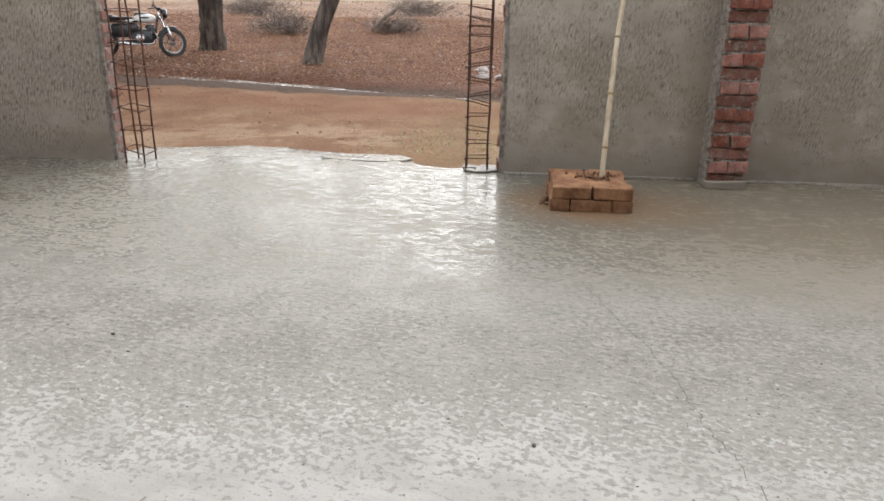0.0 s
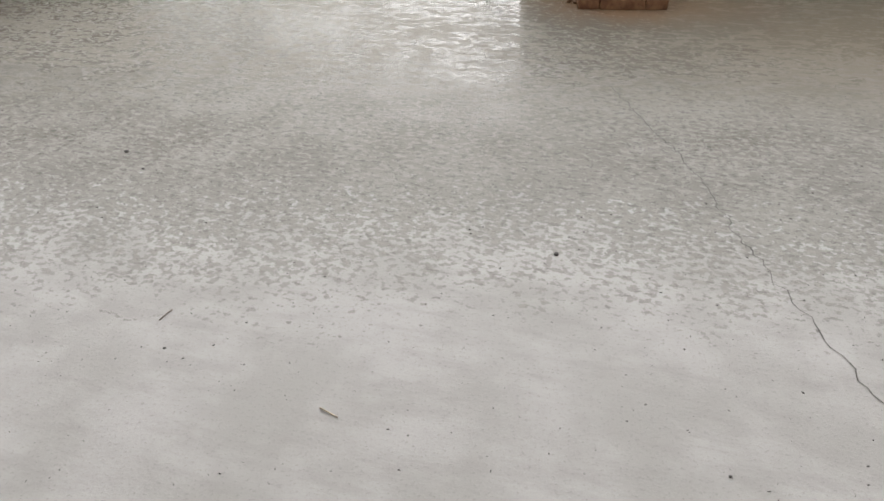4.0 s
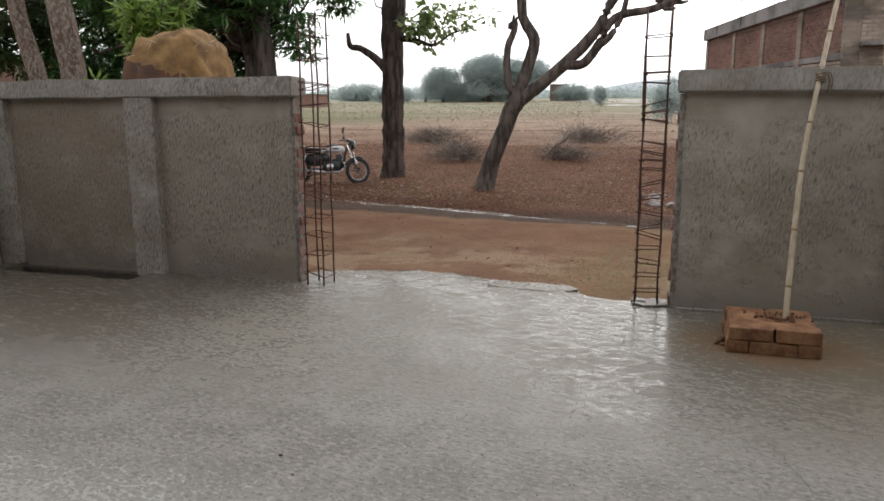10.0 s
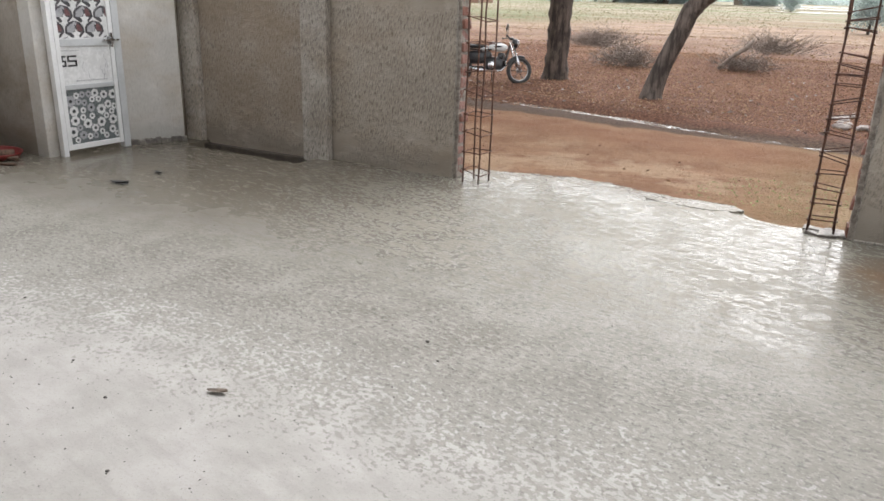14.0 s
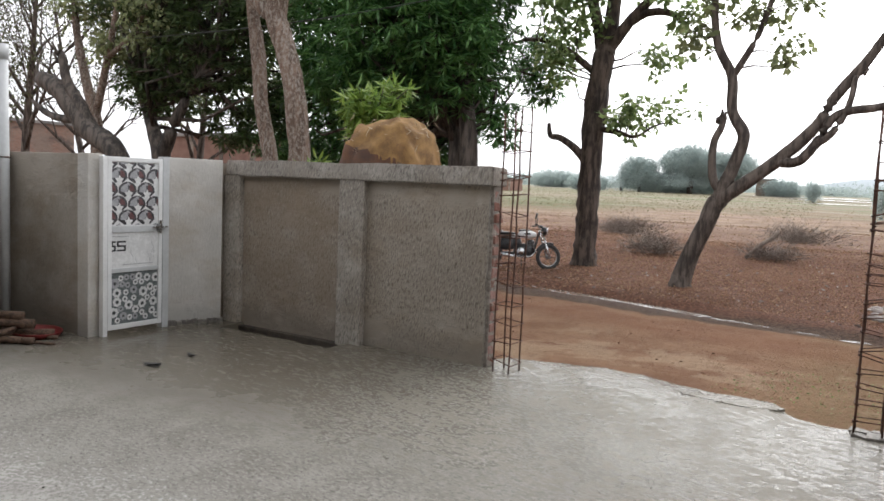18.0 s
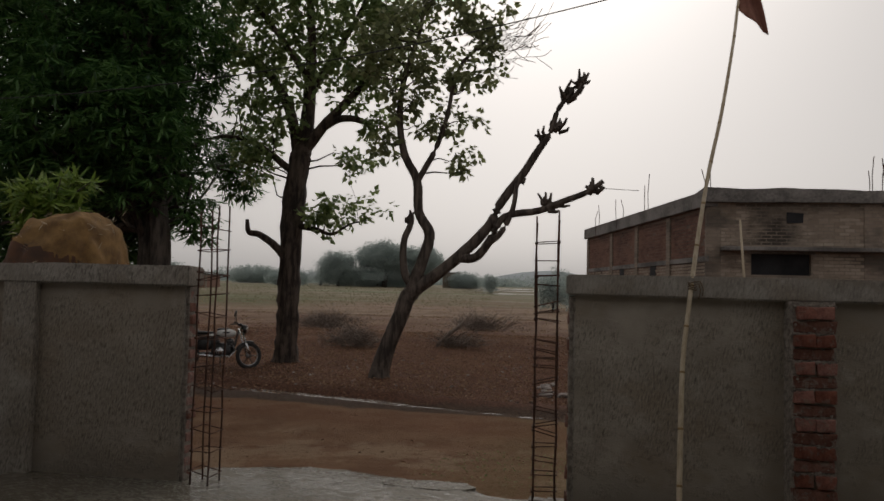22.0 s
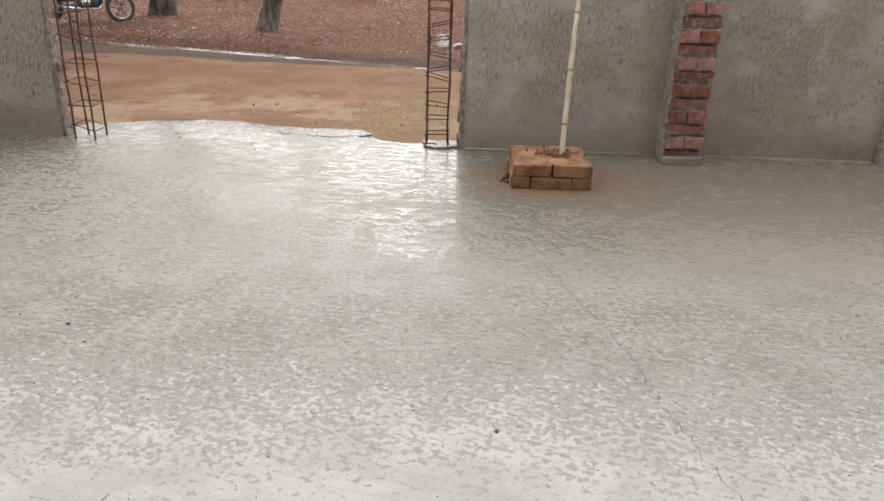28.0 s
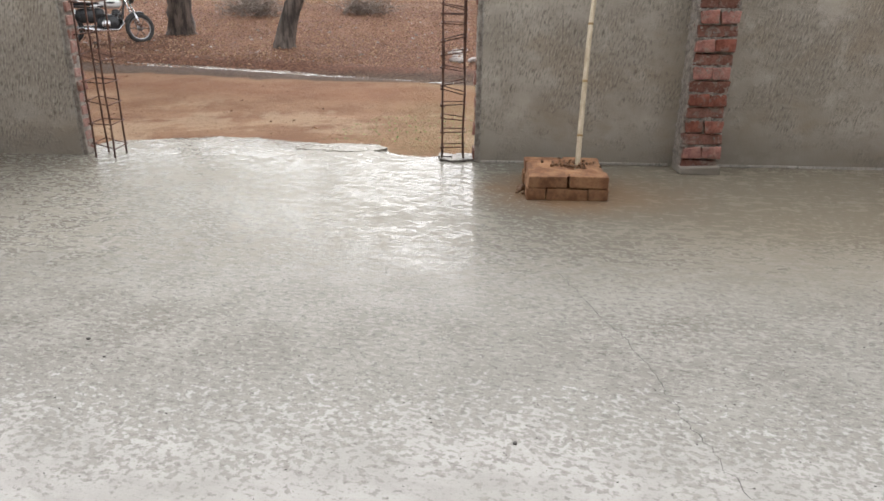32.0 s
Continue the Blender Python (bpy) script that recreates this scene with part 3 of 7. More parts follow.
def boxes(*spans, bevel=0.0, jitter=0.0, seed=0):
    """Boxes (x0, x1, y0, y1, z0, z1) in one bmesh, with softened edges."""
    rng = random.Random(seed)
    bm = bmesh.new()
    for x0, x1, y0, y1, z0, z1 in spans:
        made = bmesh.ops.create_cube(bm, size=1.0)["verts"]
        for v in made:
            v.co = Vector((x0 + (v.co.x + 0.5) * (x1 - x0), y0 + (v.co.y + 0.5) * (y1 - y0), z0 + (v.co.z + 0.5) * (z1 - z0)))
            v.co += Vector([rng.uniform(-jitter, jitter) for _ in range(3)])
    if bevel:
        bmesh.ops.bevel(bm, geom=list(bm.edges), offset=bevel, segments=2, affect="EDGES", profile=0.6)
    return bm


def sweep(verts, faces, points, radii, sides=8, rough=0.0, rng=None):
    """Adds a closed tube along points to the two lists."""
    pts = [Vector(p) for p in points]
    start = len(verts)
    up = Vector((0.31, 0.17, 0.93)).normalized()
    for i, p in enumerate(pts):
        ahead = (pts[min(i + 1, len(pts) - 1)] - pts[max(i - 1, 0)]).normalized()
        side = ahead.cross(up)
        if side.length < 0.2:
            side = ahead.cross(Vector((1, 0, 0)))
        side.normalize()
        other = ahead.cross(side)
        for s in range(sides):
            a = 2 * math.pi * s / sides
            r = radii[i] * (1 + (rng.uniform(-rough, rough) if rng else 0))
            verts.append(p + (side * math.cos(a) + other * math.sin(a)) * r)
    for i in range(len(pts) - 1):
        for s in range(sides):
            a, b = start + i * sides + s, start + i * sides + (s + 1) % sides
            faces.append((a, b, b + sides, a + sides))
    faces.append(tuple(start + s for s in range(sides))[::-1])
    faces.append(tuple(start + (len(pts) - 1) * sides + s for s in range(sides)))


def tubes(name, runs, material, parent=None, label="", sides=8, rough=0.0, seed=1):
    """One mesh of tubes; runs is a list of (points, radii)."""
    verts, faces, rng = [], [], random.Random(seed)
    for pts, rad in runs:
        rad = rad if isinstance(rad, (list, tuple)) else [rad] * len(pts)
        sweep(verts, faces, pts, rad, sides, rough, rng)
    mesh = bpy.data.meshes.new(name)
    mesh.from_pydata([tuple(v) for v in verts], [], faces)
    ob = link_mesh(name, mesh, material, parent, label)
    return smooth(ob)


def curve(points, n):
    """A smooth run of n points per span through the points (x, y, z, radius)."""
    p = [np.array(q, float) for q in points]
    p = [2 * p[0] - p[1], *p, 2 * p[-1] - p[-2]]
    out = []
    for i in range(1, len(p) - 2):
        for s in range(n):
            t = s / n
            a, b, c, d = p[i - 1], p[i], p[i + 1], p[i + 2]
            out.append(0.5 * (2 * b + (c - a) * t + (2 * a - 5 * b + 4 * c - d) * t * t + (3 * b - a - 3 * c + d) * t ** 3))
    out.append(p[-2])
    return [tuple(q[:3]) for q in out], [max(float(q[3]), 0.004) for q in out]


def leaves(name, where, aim, length, width, material, parent=None, label="", seed=3):
    """One mesh of folded leaves: a place, a direction, a length and a width for each."""
    rng = np.random.default_rng(seed)
    where, aim = np.asarray(where, float), np.asarray(aim, float)
    n = len(where)
    aim = aim / np.linalg.norm(aim, axis=1, keepdims=True)
    side = np.cross(aim, rng.normal(size=(n, 3)))
    side /= np.linalg.norm(side, axis=1, keepdims=True) + 1e-9
    face = np.cross(aim, side)
    ln, wd = np.broadcast_to(length, n)[:, None], np.broadcast_to(width, n)[:, None]
    mid = where + aim * ln * 0.45
    co = np.empty((n, 4, 3))
    co[:, 0], co[:, 2] = where, where + aim * ln - face * ln * 0.12
    co[:, 1], co[:, 3] = mid + side * wd / 2 + face * wd * 0.18, mid - side * wd / 2 + face * wd * 0.18
    idx = np.arange(n)[:, None] * 4 + np.array([0, 1, 2, 0, 2, 3])
    mesh = bpy.data.meshes.new(name)
    mesh.vertices.add(n * 4)
    mesh.vertices.foreach_set("co", co.ravel())
    mesh.loops.add(n * 6)
    mesh.loops.foreach_set("vertex_index", idx.ravel())
    mesh.polygons.add(n * 2)
    mesh.polygons.foreach_set("loop_start", np.arange(n * 2) * 3)
    mesh.update(calc_edges=True)
    mesh.validate()
    ob = link_mesh(name, mesh, material, parent, label)
    ob["kind"] = "stuff"
    return ob


def twigs(start, heading, radius, length, depth, rng, runs, tips, spread=0.7, lift=0.12, kids=3):
    """Grows a limb and its side twigs; the ends go into tips."""
    pts, rad, p, d = [tuple(start)], [radius], Vector(start), Vector(heading).normalized()
    steps = 4
    for i in range(steps):
        d = (d + Vector([rng.uniform(-0.22, 0.22) for _ in range(3)]) + Vector((0, 0, lift))).normalized()
        p = p + d * length / steps
        pts.append(tuple(p))
        rad.append(max(radius * (1 - 0.62 * (i + 1) / steps), 0.006))
        if depth > 0 and i >= 1:
            for _ in range(1 if i < steps - 1 else kids - 1):
                turn = Vector([rng.gauss(0, 1) for _ in range(3)]).normalized()
                twigs(p, d + turn * spread, rad[-1] * 0.7, length * rng.uniform(0.5, 0.75), depth - 1, rng, runs, tips, spread, lift, kids)
        elif depth == 0:
            tips.append(tuple(p))
    runs.append((pts, rad))


def foliage(name, tips, per, radius, length, width, material, parent, droop=0.4, seed=5, label=""):
    """Leaves in clumps round the tips."""
    rng = np.random.default_rng(seed)
    tips = np.asarray(tips, float)
    c = np.repeat(tips, per, axis=0)
    out = rng.normal(size=c.shape)
    out /= np.linalg.norm(out, axis=1, keepdims=True)
    where = c + out * (rng.random((len(c), 1)) ** 0.6) * radius
    aim = out + np.array([0, 0, -droop]) + rng.normal(size=c.shape) * 0.35
    k = rng.uniform(0.65, 1.25, len(c))
    return leaves(name, where, aim, length * k, width * k, material, parent, label, seed)


def shell_tips(centre, size, n, rng, low=-1.0, inner=0.35):
    """Places spread through an uneven ellipsoid, denser towards its skin."""
    out = []
    while len(out) < n:
        v = Vector([rng.gauss(0, 1) for _ in range(3)]).normalized()
        bulge = 1 + 0.35 * noise.noise(v * 2.3 + Vector(centre))
        r = bulge * (inner + (1 - inner) * rng.random() ** 0.5)
        if v.z * r < low:
            continue
        out.append((centre[0] + v.x * r * size[0], centre[1] + v.y * r * size[1], centre[2] + v.z * r * size[2]))
    return out


# ---- the yard: floor, porch, compound walls ----
def grid_mesh(name, xs, ys, height, material):
    xs, ys = np.asarray(xs, float), np.asarray(ys, float)
    gx, gy = np.meshgrid(xs, ys)
    gz = np.vectorize(height)(gx, gy)
    nx, ny = len(xs), len(ys)
    co = np.stack([gx, gy, gz], -1).reshape(-1, 3)
    i = (np.arange(ny - 1)[:, None] * nx + np.arange(nx - 1)).ravel()
    faces = np.stack([i, i + 1, i + nx + 1, i + nx], -1)
    mesh = bpy.data.meshes.new(name)
    mesh.from_pydata(co.tolist(), [], faces.tolist())
    return smooth(link_mesh(name, mesh, material))


def apron_edge(x):
    """How far the rough concrete apron reaches out through the gate."""
    return 5.60 + 0.62 * math.exp(-((x + 0.85) / 0.75) ** 2) + 0.22 * math.exp(-((x - 0.35) / 0.25) ** 2) + 0.05 * noise.noise(Vector((x * 5, 0, 3))) + 0.03 * noise.noise(Vector((x * 17, 0, 6))) - 0.2 / (1 + math.exp(-(x - 0.56) * 40))


# floor slab: one sheet with thickness, with a ragged trench left open along the second wall panel
bm = boxes((-6.15, 7.5, -2.7, 4.62, -0.12, 0.0))
bm2 = boxes((-6.15, -4.42, 4.62, 5.06, -0.12, 0.0), (-3.03, 7.5, 4.62, 5.06, -0.12, 0.0))
mesh_tmp = bpy.data.meshes.new("tmp")
bm2.to_mesh(mesh_tmp)
bm2.free()
bm.from_mesh(mesh_tmp)
structure("floor", bm, M["floor"], "grey concrete yard floor, dry under the porch and rain-wet beyond", "floor")

# the ragged lip of the slab along the trench
verts, faces = [], []
n = 40
for i in range(n + 1):
    x = -4.42 + 1.39 * i / n
    y = 4.69 + 0.05 * noise.noise(Vector((x * 5, 1, 0))) + 0.02 * noise.noise(Vector((x * 19, 4, 0)))
    verts += [(x, 4.62, 0.0), (x, y, -0.003), (x, y + 0.01, -0.11), (x, 4.62, -0.11)]
for i in range(n):
    a = i * 4
    faces += [(a, a + 1, a + 5, a + 4), (a + 1, a + 2, a + 6, a + 5), (a + 2, a + 3, a + 7, a + 6)]
mesh = bpy.data.meshes.new("floor_lip")
mesh.from_pydata(verts, [], faces)
tagged(link_mesh("floor_lip", mesh, M["floor"]), "ragged edge of the concrete floor beside the trench", "floor edge", "", "structure")
structure("trench_bottom", boxes((-4.42, -3.03, 4.61, 5.1, -0.16, -0.105)), M["wet_earth"], "dark damp earth in the trench by the wall", "trench", )
# ledge in dark earth colour, which also paints in the narrow trench's shade
structure("wall_footing", boxes((-4.42, -3.03, 4.93, 5.02, -0.14, -0.02), bevel=0.012, jitter=0.008, seed=4), M["wet_earth"], "damp footing ledge under the wall panel, coloured dark to give the trench its shade", "footing")

# apron outside the gate: rough concrete that slopes down to the road
xs = np.linspace(-1.75, 1.55, 56)
verts, faces = [], []
cols = 12
for i, x in enumerate(xs):
    far = apron_edge(x)
    for j in range(cols):
        y = 5.06 + (far - 5.06) * j / (cols - 1)
        drop = -0.09 * ((y - 5.06) / 0.9) ** 1.3 + 0.012 * noise.noise(Vector((x * 4, y * 4, 0))) * min(j / 4, 1) - (0.035 / (1 + math.exp(-(x - 0.54) * 60)) if j else 0)
        verts.append((x, y, drop - (0.0 if j < cols - 1 else 0.05) ))
for i in range(len(xs) - 1):
    for j in range(cols - 1):
        a = i * cols + j
        faces.append((a, a + cols, a + cols + 1, a + 1))
mesh = bpy.data.meshes.new("apron")
mesh.from_pydata(verts, [], faces)
ob = smooth(link_mesh("apron", mesh, M["floor"]))
mod = ob.modifiers.new("thick", "SOLIDIFY")
mod.thickness, mod.offset = 0.06, -1.0
mod = ob.modifiers.new("crisp_rim", "EDGE_SPLIT")
mod.split_angle = 0.7
tagged(ob, "rough wet concrete apron sloping out through the gateway", "apron", "", "structure")

# a thin second skim of cement on the apron, broken off along its edge
bm = bmesh.new()
rim = []
for k in range(48):
    a = 2 * math.pi * k / 48
    r = 1 + 0.22 * noise.noise(Vector((2.2 * math.cos(a), 2.2 * math.sin(a), 7))) + 0.07 * noise.noise(Vector((9 * math.cos(a), 9 * math.sin(a), 2)))
    x, y = 0.19 + 0.36 * r * math.copysign(abs(math.cos(a)) ** 0.7, math.cos(a)), 5.52 + 0.19 * r * math.sin(a)
    rim.append(bm.verts.new((x, y, -0.09 * max((y - 5.05) / 0.9, 0) ** 1.3 + 0.004)))
top = bm.faces.new(rim)
low = bmesh.ops.extrude_face_region(bm, geom=[top])["geom"]
for v in low:
    if isinstance(v, bmesh.types.BMVert):
        v.co.z -= 0.018
bmesh.ops.recalc_face_normals(bm, faces=bm.faces)
structure("apron_patch", bm, M["floor"], "thin broken skim of cement on the apron", "apron")

# hairline crack across the floor
CRACK = [(1.67, 2.98), (1.77, 2.59), (1.84, 2.37), (1.92, 2.04), (1.93, 1.86), (1.98, 1.66), (2.04, 1.40), (2.09, 1.18), (2.14, 1.0)]
rng = random.Random(5)
verts, faces = [], []
for (xa, ya), (xb, yb) in zip(CRACK, CRACK[1:]):
    for s in range(9):
        t = s / 9
        x, y = xa + (xb - xa) * t + rng.gauss(0, 0.006), ya + (yb - ya) * t
        w = 0.0008 + 0.0013 * rng.random()
        verts += [(x - w, y, 0.0015), (x + w, y, 0.0015)]
for i in range(len(verts) // 2 - 1):
    faces.append((2 * i, 2 * i + 1, 2 * i + 3, 2 * i + 2))
mesh = bpy.data.meshes.new("floor_crack")
mesh.from_pydata(verts, [], faces)
tagged(link_mesh("floor_crack", mesh, M["crack"]), "thin dark hairline crack in the concrete floor", "crack", "", "structure")

# porch over the camera and the house behind it
structure("ceiling", boxes((-6.4, 7.8, -2.9, 1.74, 3.0, 3.14), bevel=0.012), M["roof"], "grey cement porch slab seen from below", "ceiling")
# back and east walls are unseen, added to close the yard
structure("wall_house", boxes((-6.3, 7.7, -2.9, -2.7, -0.12, 3.0)), M["house"], "plain painted house wall behind the porch, unseen and added to close it", "wall")
structure("wall_yard_east", boxes((7.5, 7.7, -2.7, 5.2, -0.3, 2.4)), M["plaster"], "plain grey plastered wall, unseen and added to close the yard", "wall")
structure("wall_yard_west", boxes((-6.3, -6.10, -2.7, 3.57, -0.3, 1.48)), M["plaster_dark"], "grey plastered yard wall with a coping", "wall")
structure("coping_west", boxes((-6.33, -6.05, -2.7, 3.55, 1.475, 1.625), bevel=0.012, jitter=0.004), M["coping"], "grey cement coping on the yard wall", "coping")
structure("pilaster_west", boxes((-6.10, -6.055, 2.62, 2.9, 0.0, 1.475), bevel=0.01), M["plaster_dark"], "shallow plastered pilaster", "pilaster")


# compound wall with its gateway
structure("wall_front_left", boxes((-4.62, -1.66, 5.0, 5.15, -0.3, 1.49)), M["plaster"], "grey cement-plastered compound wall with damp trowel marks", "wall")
structure("wall_front_right", boxes((1.30, 7.5, 5.0, 5.15, -0.3, 1.49)), M["plaster_smooth"], "grey cement-plastered compound wall with damp trowel marks", "wall")


def coping(name, x0, x1, seed):
    bm = boxes(*[(x0 + (x1 - x0) * i / 8, x0 + (x1 - x0) * (i + 1) / 8, 4.925, 5.19, 1.482, 1.636) for i in range(8)])
    bmesh.ops.remove_doubles(bm, verts=bm.verts, dist=0.0005)
    inner = [f for f in bm.faces if abs(f.normal.x) > 0.9 and x0 + 0.01 < f.calc_center_median().x < x1 - 0.01]
    bmesh.ops.delete(bm, geom=inner, context="FACES")
    r = random.Random(seed)
    for v in bm.verts:
        v.co += Vector((0, r.uniform(-0.006, 0.006), r.uniform(-0.007, 0.007)))
    bmesh.ops.bevel(bm, geom=[e for e in bm.edges if not e.is_boundary and e.calc_face_angle(0) > 0.9], offset=0.012, segments=2, affect="EDGES")
    return structure(name, bm, M["coping"] if x0 < 0 else M["coping_smooth"], "rough grey cement coping along the top of the wall", "coping")


coping("coping_left", -4.64, -1.60, 1)
coping("coping_right", 1.235, 7.5, 2)
for k, (a, b) in enumerate([(-4.66, -4.45), (-3.165, -2.885)]):
    structure("pilaster_%d" % (k + 1), boxes((a, b, 4.932, 5.0, -0.1, 1.483), bevel=0.008, jitter=0.003, seed=k), M["plaster_rough"], "plastered pilaster standing proud of the wall panels", "pilaster")
structure("pilaster_3", boxes((4.27, 4.56, 4.932, 5.0, -0.1, 1.483), bevel=0.008, jitter=0.003, seed=8), M["plaster_rough"], "plastered pilaster standing proud of the wall panels", "pilaster")
structure("baseboard", boxes((1.30, 2.66, 4.985, 5.0, 0.0, 0.016), (2.98, 4.26, 4.985, 5.0, 0.0, 0.014), bevel=0.004, jitter=0.004, seed=3), M["coping"], "thin cement fillet where the wall meets the floor", "fillet")

# side gate recess at the corner
structure("wall_side_gate", boxes((-6.10, -4.99, 3.57, 3.70, -0.1, 1.615), bevel=0.006), M["plaster_dark"], "dark grey plastered wall beside the small gate", "wall")
structure("gate_post", boxes((-4.99, -4.835, 3.565, 3.705, -0.1, 1.62), bevel=0.008), M["plaster_pale"], "pale cement gate post", "post")
bm = boxes((-0.06, 0.06, 0.0, 0.60, -0.1, 1.625), bevel=0.006)
bmesh.ops.transform(bm, matrix=Matrix.Translation((-4.86, 4.31, 0)) @ Matrix.Rotation(radians(-20), 4, "Z"), verts=bm.verts)
structure("wall_pale", bm, M["plaster_pale"], "pale plastered wall between the small gate and the corner", "wall")
bm = boxes(*[(0.055, 0.085 + 0.03 * noise.noise(Vector((k * 3.1, 0, 0))), 0.05 * k, 0.05 * k + 0.058, -0.02, 0.05 + 0.03 * noise.noise(Vector((k * 1.7, 2, 0)))) for k in range(12)], bevel=0.012, jitter=0.008, seed=6)
bmesh.ops.transform(bm, matrix=Matrix.Translation((-4.86, 4.31, 0)) @ Matrix.Rotation(radians(-20), 4, "Z"), verts=bm.verts)
structure("wall_foot", bm, M["wet_mortar"], "rough damp cement left along the foot of the pale wall", "cement foot")
structure("wall_recess", boxes((-6.3, -4.7, 4.90, 5.1, -0.3, 1.6), (-6.3, -6.1, 3.72, 4.9, -0.3, 1.6)), M["plaster_dark"], "plain wall closing the recess behind the small gate", "wall")


# ---- the ground outside, one sheet to the horizon ----
def ground_height(x, y):
    def ss(a, b, v):
        t = min(max((v - a) / (b - a), 0), 1)
        return t * t * (3 - 2 * t)
    z = -0.16 - 0.26 * ss(6.0, 9.0, y)
    z += 0.022 * max(y - 45, 0) - 0.012 * max(y - 160, 0)
    z += 0.03 * noise.noise(Vector((x * 0.5, y * 0.5, 0))) * ss(6.5, 9, y)
    z += 0.02 * noise.noise(Vector((x * 2.1, y * 2.1, 4))) * ss(6.5, 9, y)
    if y > 8:
        d = (y + 0.29 * x) - 11.75
        z += -(0.075 + 0.035 * math.exp(-((x + 3.0) / 1.6) ** 2)) * math.exp(-((d - 0.05) / 0.3) ** 2) + 0.045 * math.exp(-((d - 0.75) / 0.3) ** 2)
        z += 0.28 * math.exp(-((y - 27) / 4.5) ** 2) * ss(-26, -14, x) * (0.6 + 0.5 * noise.noise(Vector((x * 0.25, y * 0.25, 9))))
        z += 0.30 * math.exp(-((y - 43 - 3 * noise.noise(Vector((x * 0.05, 2, 0)))) / 3.5) ** 2)
    if y < 5.4:
        z = min(z, -0.16)
    return z


def spread(lo, hi, step, far, grow=1.25):
    mid = list(np.arange(lo, hi, step))
    out, s, v = [], step, hi
    while v < far[1]:
        out.append(v)
        s *= grow
        v += s
    out.append(far[1])
    left, s, v = [], step, lo
    while v > far[0]:
        s *= grow
        v -= s
        left.append(v)
    return left[::-1] + mid + out


ob = grid_mesh("ground", spread(-12, 6, 0.15, (-3000, 3000)), spread(5.0, 24, 0.13, (-800, 4000)), ground_height, M["ground"])
tagged(ob, "red-brown bare earth with a dirt road, leaf litter and fields beyond", "ground", "", "structure")


def strip(name, x0, x1, off, width, z, material, label, seed):
    """A sinuous wet strip along the ditch."""
    r = random.Random(seed)
    verts, faces, n = [], [], 70
    for i in range(n + 1):
        x = x0 + (x1 - x0) * i / n
        y = 11.75 + off - 0.29 * x + 0.05 * noise.noise(Vector((x * 1.3, seed, 0)))
        w = width * (0.55 + 0.6 * abs(noise.noise(Vector((x * 1.9, seed, 2))))) * min(1, i / 6, (n - i) / 6) + 0.004
        verts += [(x, y - w, z), (x, y + w, z)]
    for i in range(n):
        faces.append((2 * i, 2 * i + 2, 2 * i + 3, 2 * i + 1))
    mesh = bpy.data.meshes.new(name)
    mesh.from_pydata(verts, [], faces)
    return tagged(link_mesh(name, mesh, material), label, "puddle", "", "structure")


strip("water_1", -4.9, -1.3, 0.05, 0.42, -0.478, M["water"], "shallow rainwater shining in the roadside ditch", 3)
strip("water_2", -1.4, 1.9, 0.05, 0.30, -0.488, M["water"], "narrow trickle of muddy rainwater in the ditch", 7)
strip("water_3", -9.0, -5.2, 0.05, 0.25, -0.490, M["water"], "narrow trickle of muddy rainwater in the ditch", 9)


def field_strip(name, x0, x1, y, deep, seed):
    """A long shallow sheet of rainwater standing in a far field."""
    verts, faces, n = [], [], 24
    for i in range(n + 1):
        x = x0 + (x1 - x0) * i / n
        w = deep * (0.6 + 0.5 * noise.noise(Vector((x * 0.3, seed, 0)))) * min(1, i / 3, (n - i) / 3) + 0.05
        a, b = y + 1.2 * noise.noise(Vector((x * 0.11, seed, 4))) - w / 2, w
        verts += [(x, a, ground_height(x, a) + 0.16), (x, a + b, ground_height(x, a + b) + 0.16)]
    for i in range(n):
        faces.append((2 * i, 2 * i + 2, 2 * i + 3, 2 * i + 1))
    mesh = bpy.data.meshes.new(name)
    mesh.from_pydata(verts, [], faces)
    return tagged(link_mesh(name, mesh, M["water"]), "pale strip of rainwater standing in a far field", "puddle", "", "structure")


field_strip("water_4", -17, 4, 134, 6.0, 11)
field_strip("water_5", -24, 6, 152, 7.0, 12)
field_strip("water_6", -12, 5, 112, 3.0, 13)


# ---- the gateway: bare brick ends, starter bars, brick pier ----
def brick_mesh(name, sx, sy, sz, seed, material="brick"):
    bm = boxes((-sx / 2, sx / 2, -sy / 2, sy / 2, -sz / 2, sz / 2), bevel=0.009, jitter=0.0085, seed=seed)
    mesh = bpy.data.meshes.new(name)
    bm.to_mesh(mesh)
    bm.free()
    mesh.materials.append(M[material])
    return mesh


HEADERS = [brick_mesh("brick", 0.120, 0.20, 0.079, s) for s in range(4)]
ENDS = [brick_mesh("brick", 0.10, 0.112, 0.074, s + 30, "brick_dull") for s in range(4)]
STRETCHERS = [brick_mesh("brick", 0.258, 0.17, 0.076, s + 9, "brick_dull") for s in range(4)]


def lay(mesh, place, parent, rz=0.0, rng=random):
    ob = new("brick", mesh)
    ob.parent = parent
    ob.matrix_parent_inverse = parent.matrix_basis.inverted()
    ob.matrix_basis = pose(*place, rng.uniform(-1.2, 1.2), rng.uniform(-1.2, 1.2), rz + rng.uniform(-2, 2))
    return ob


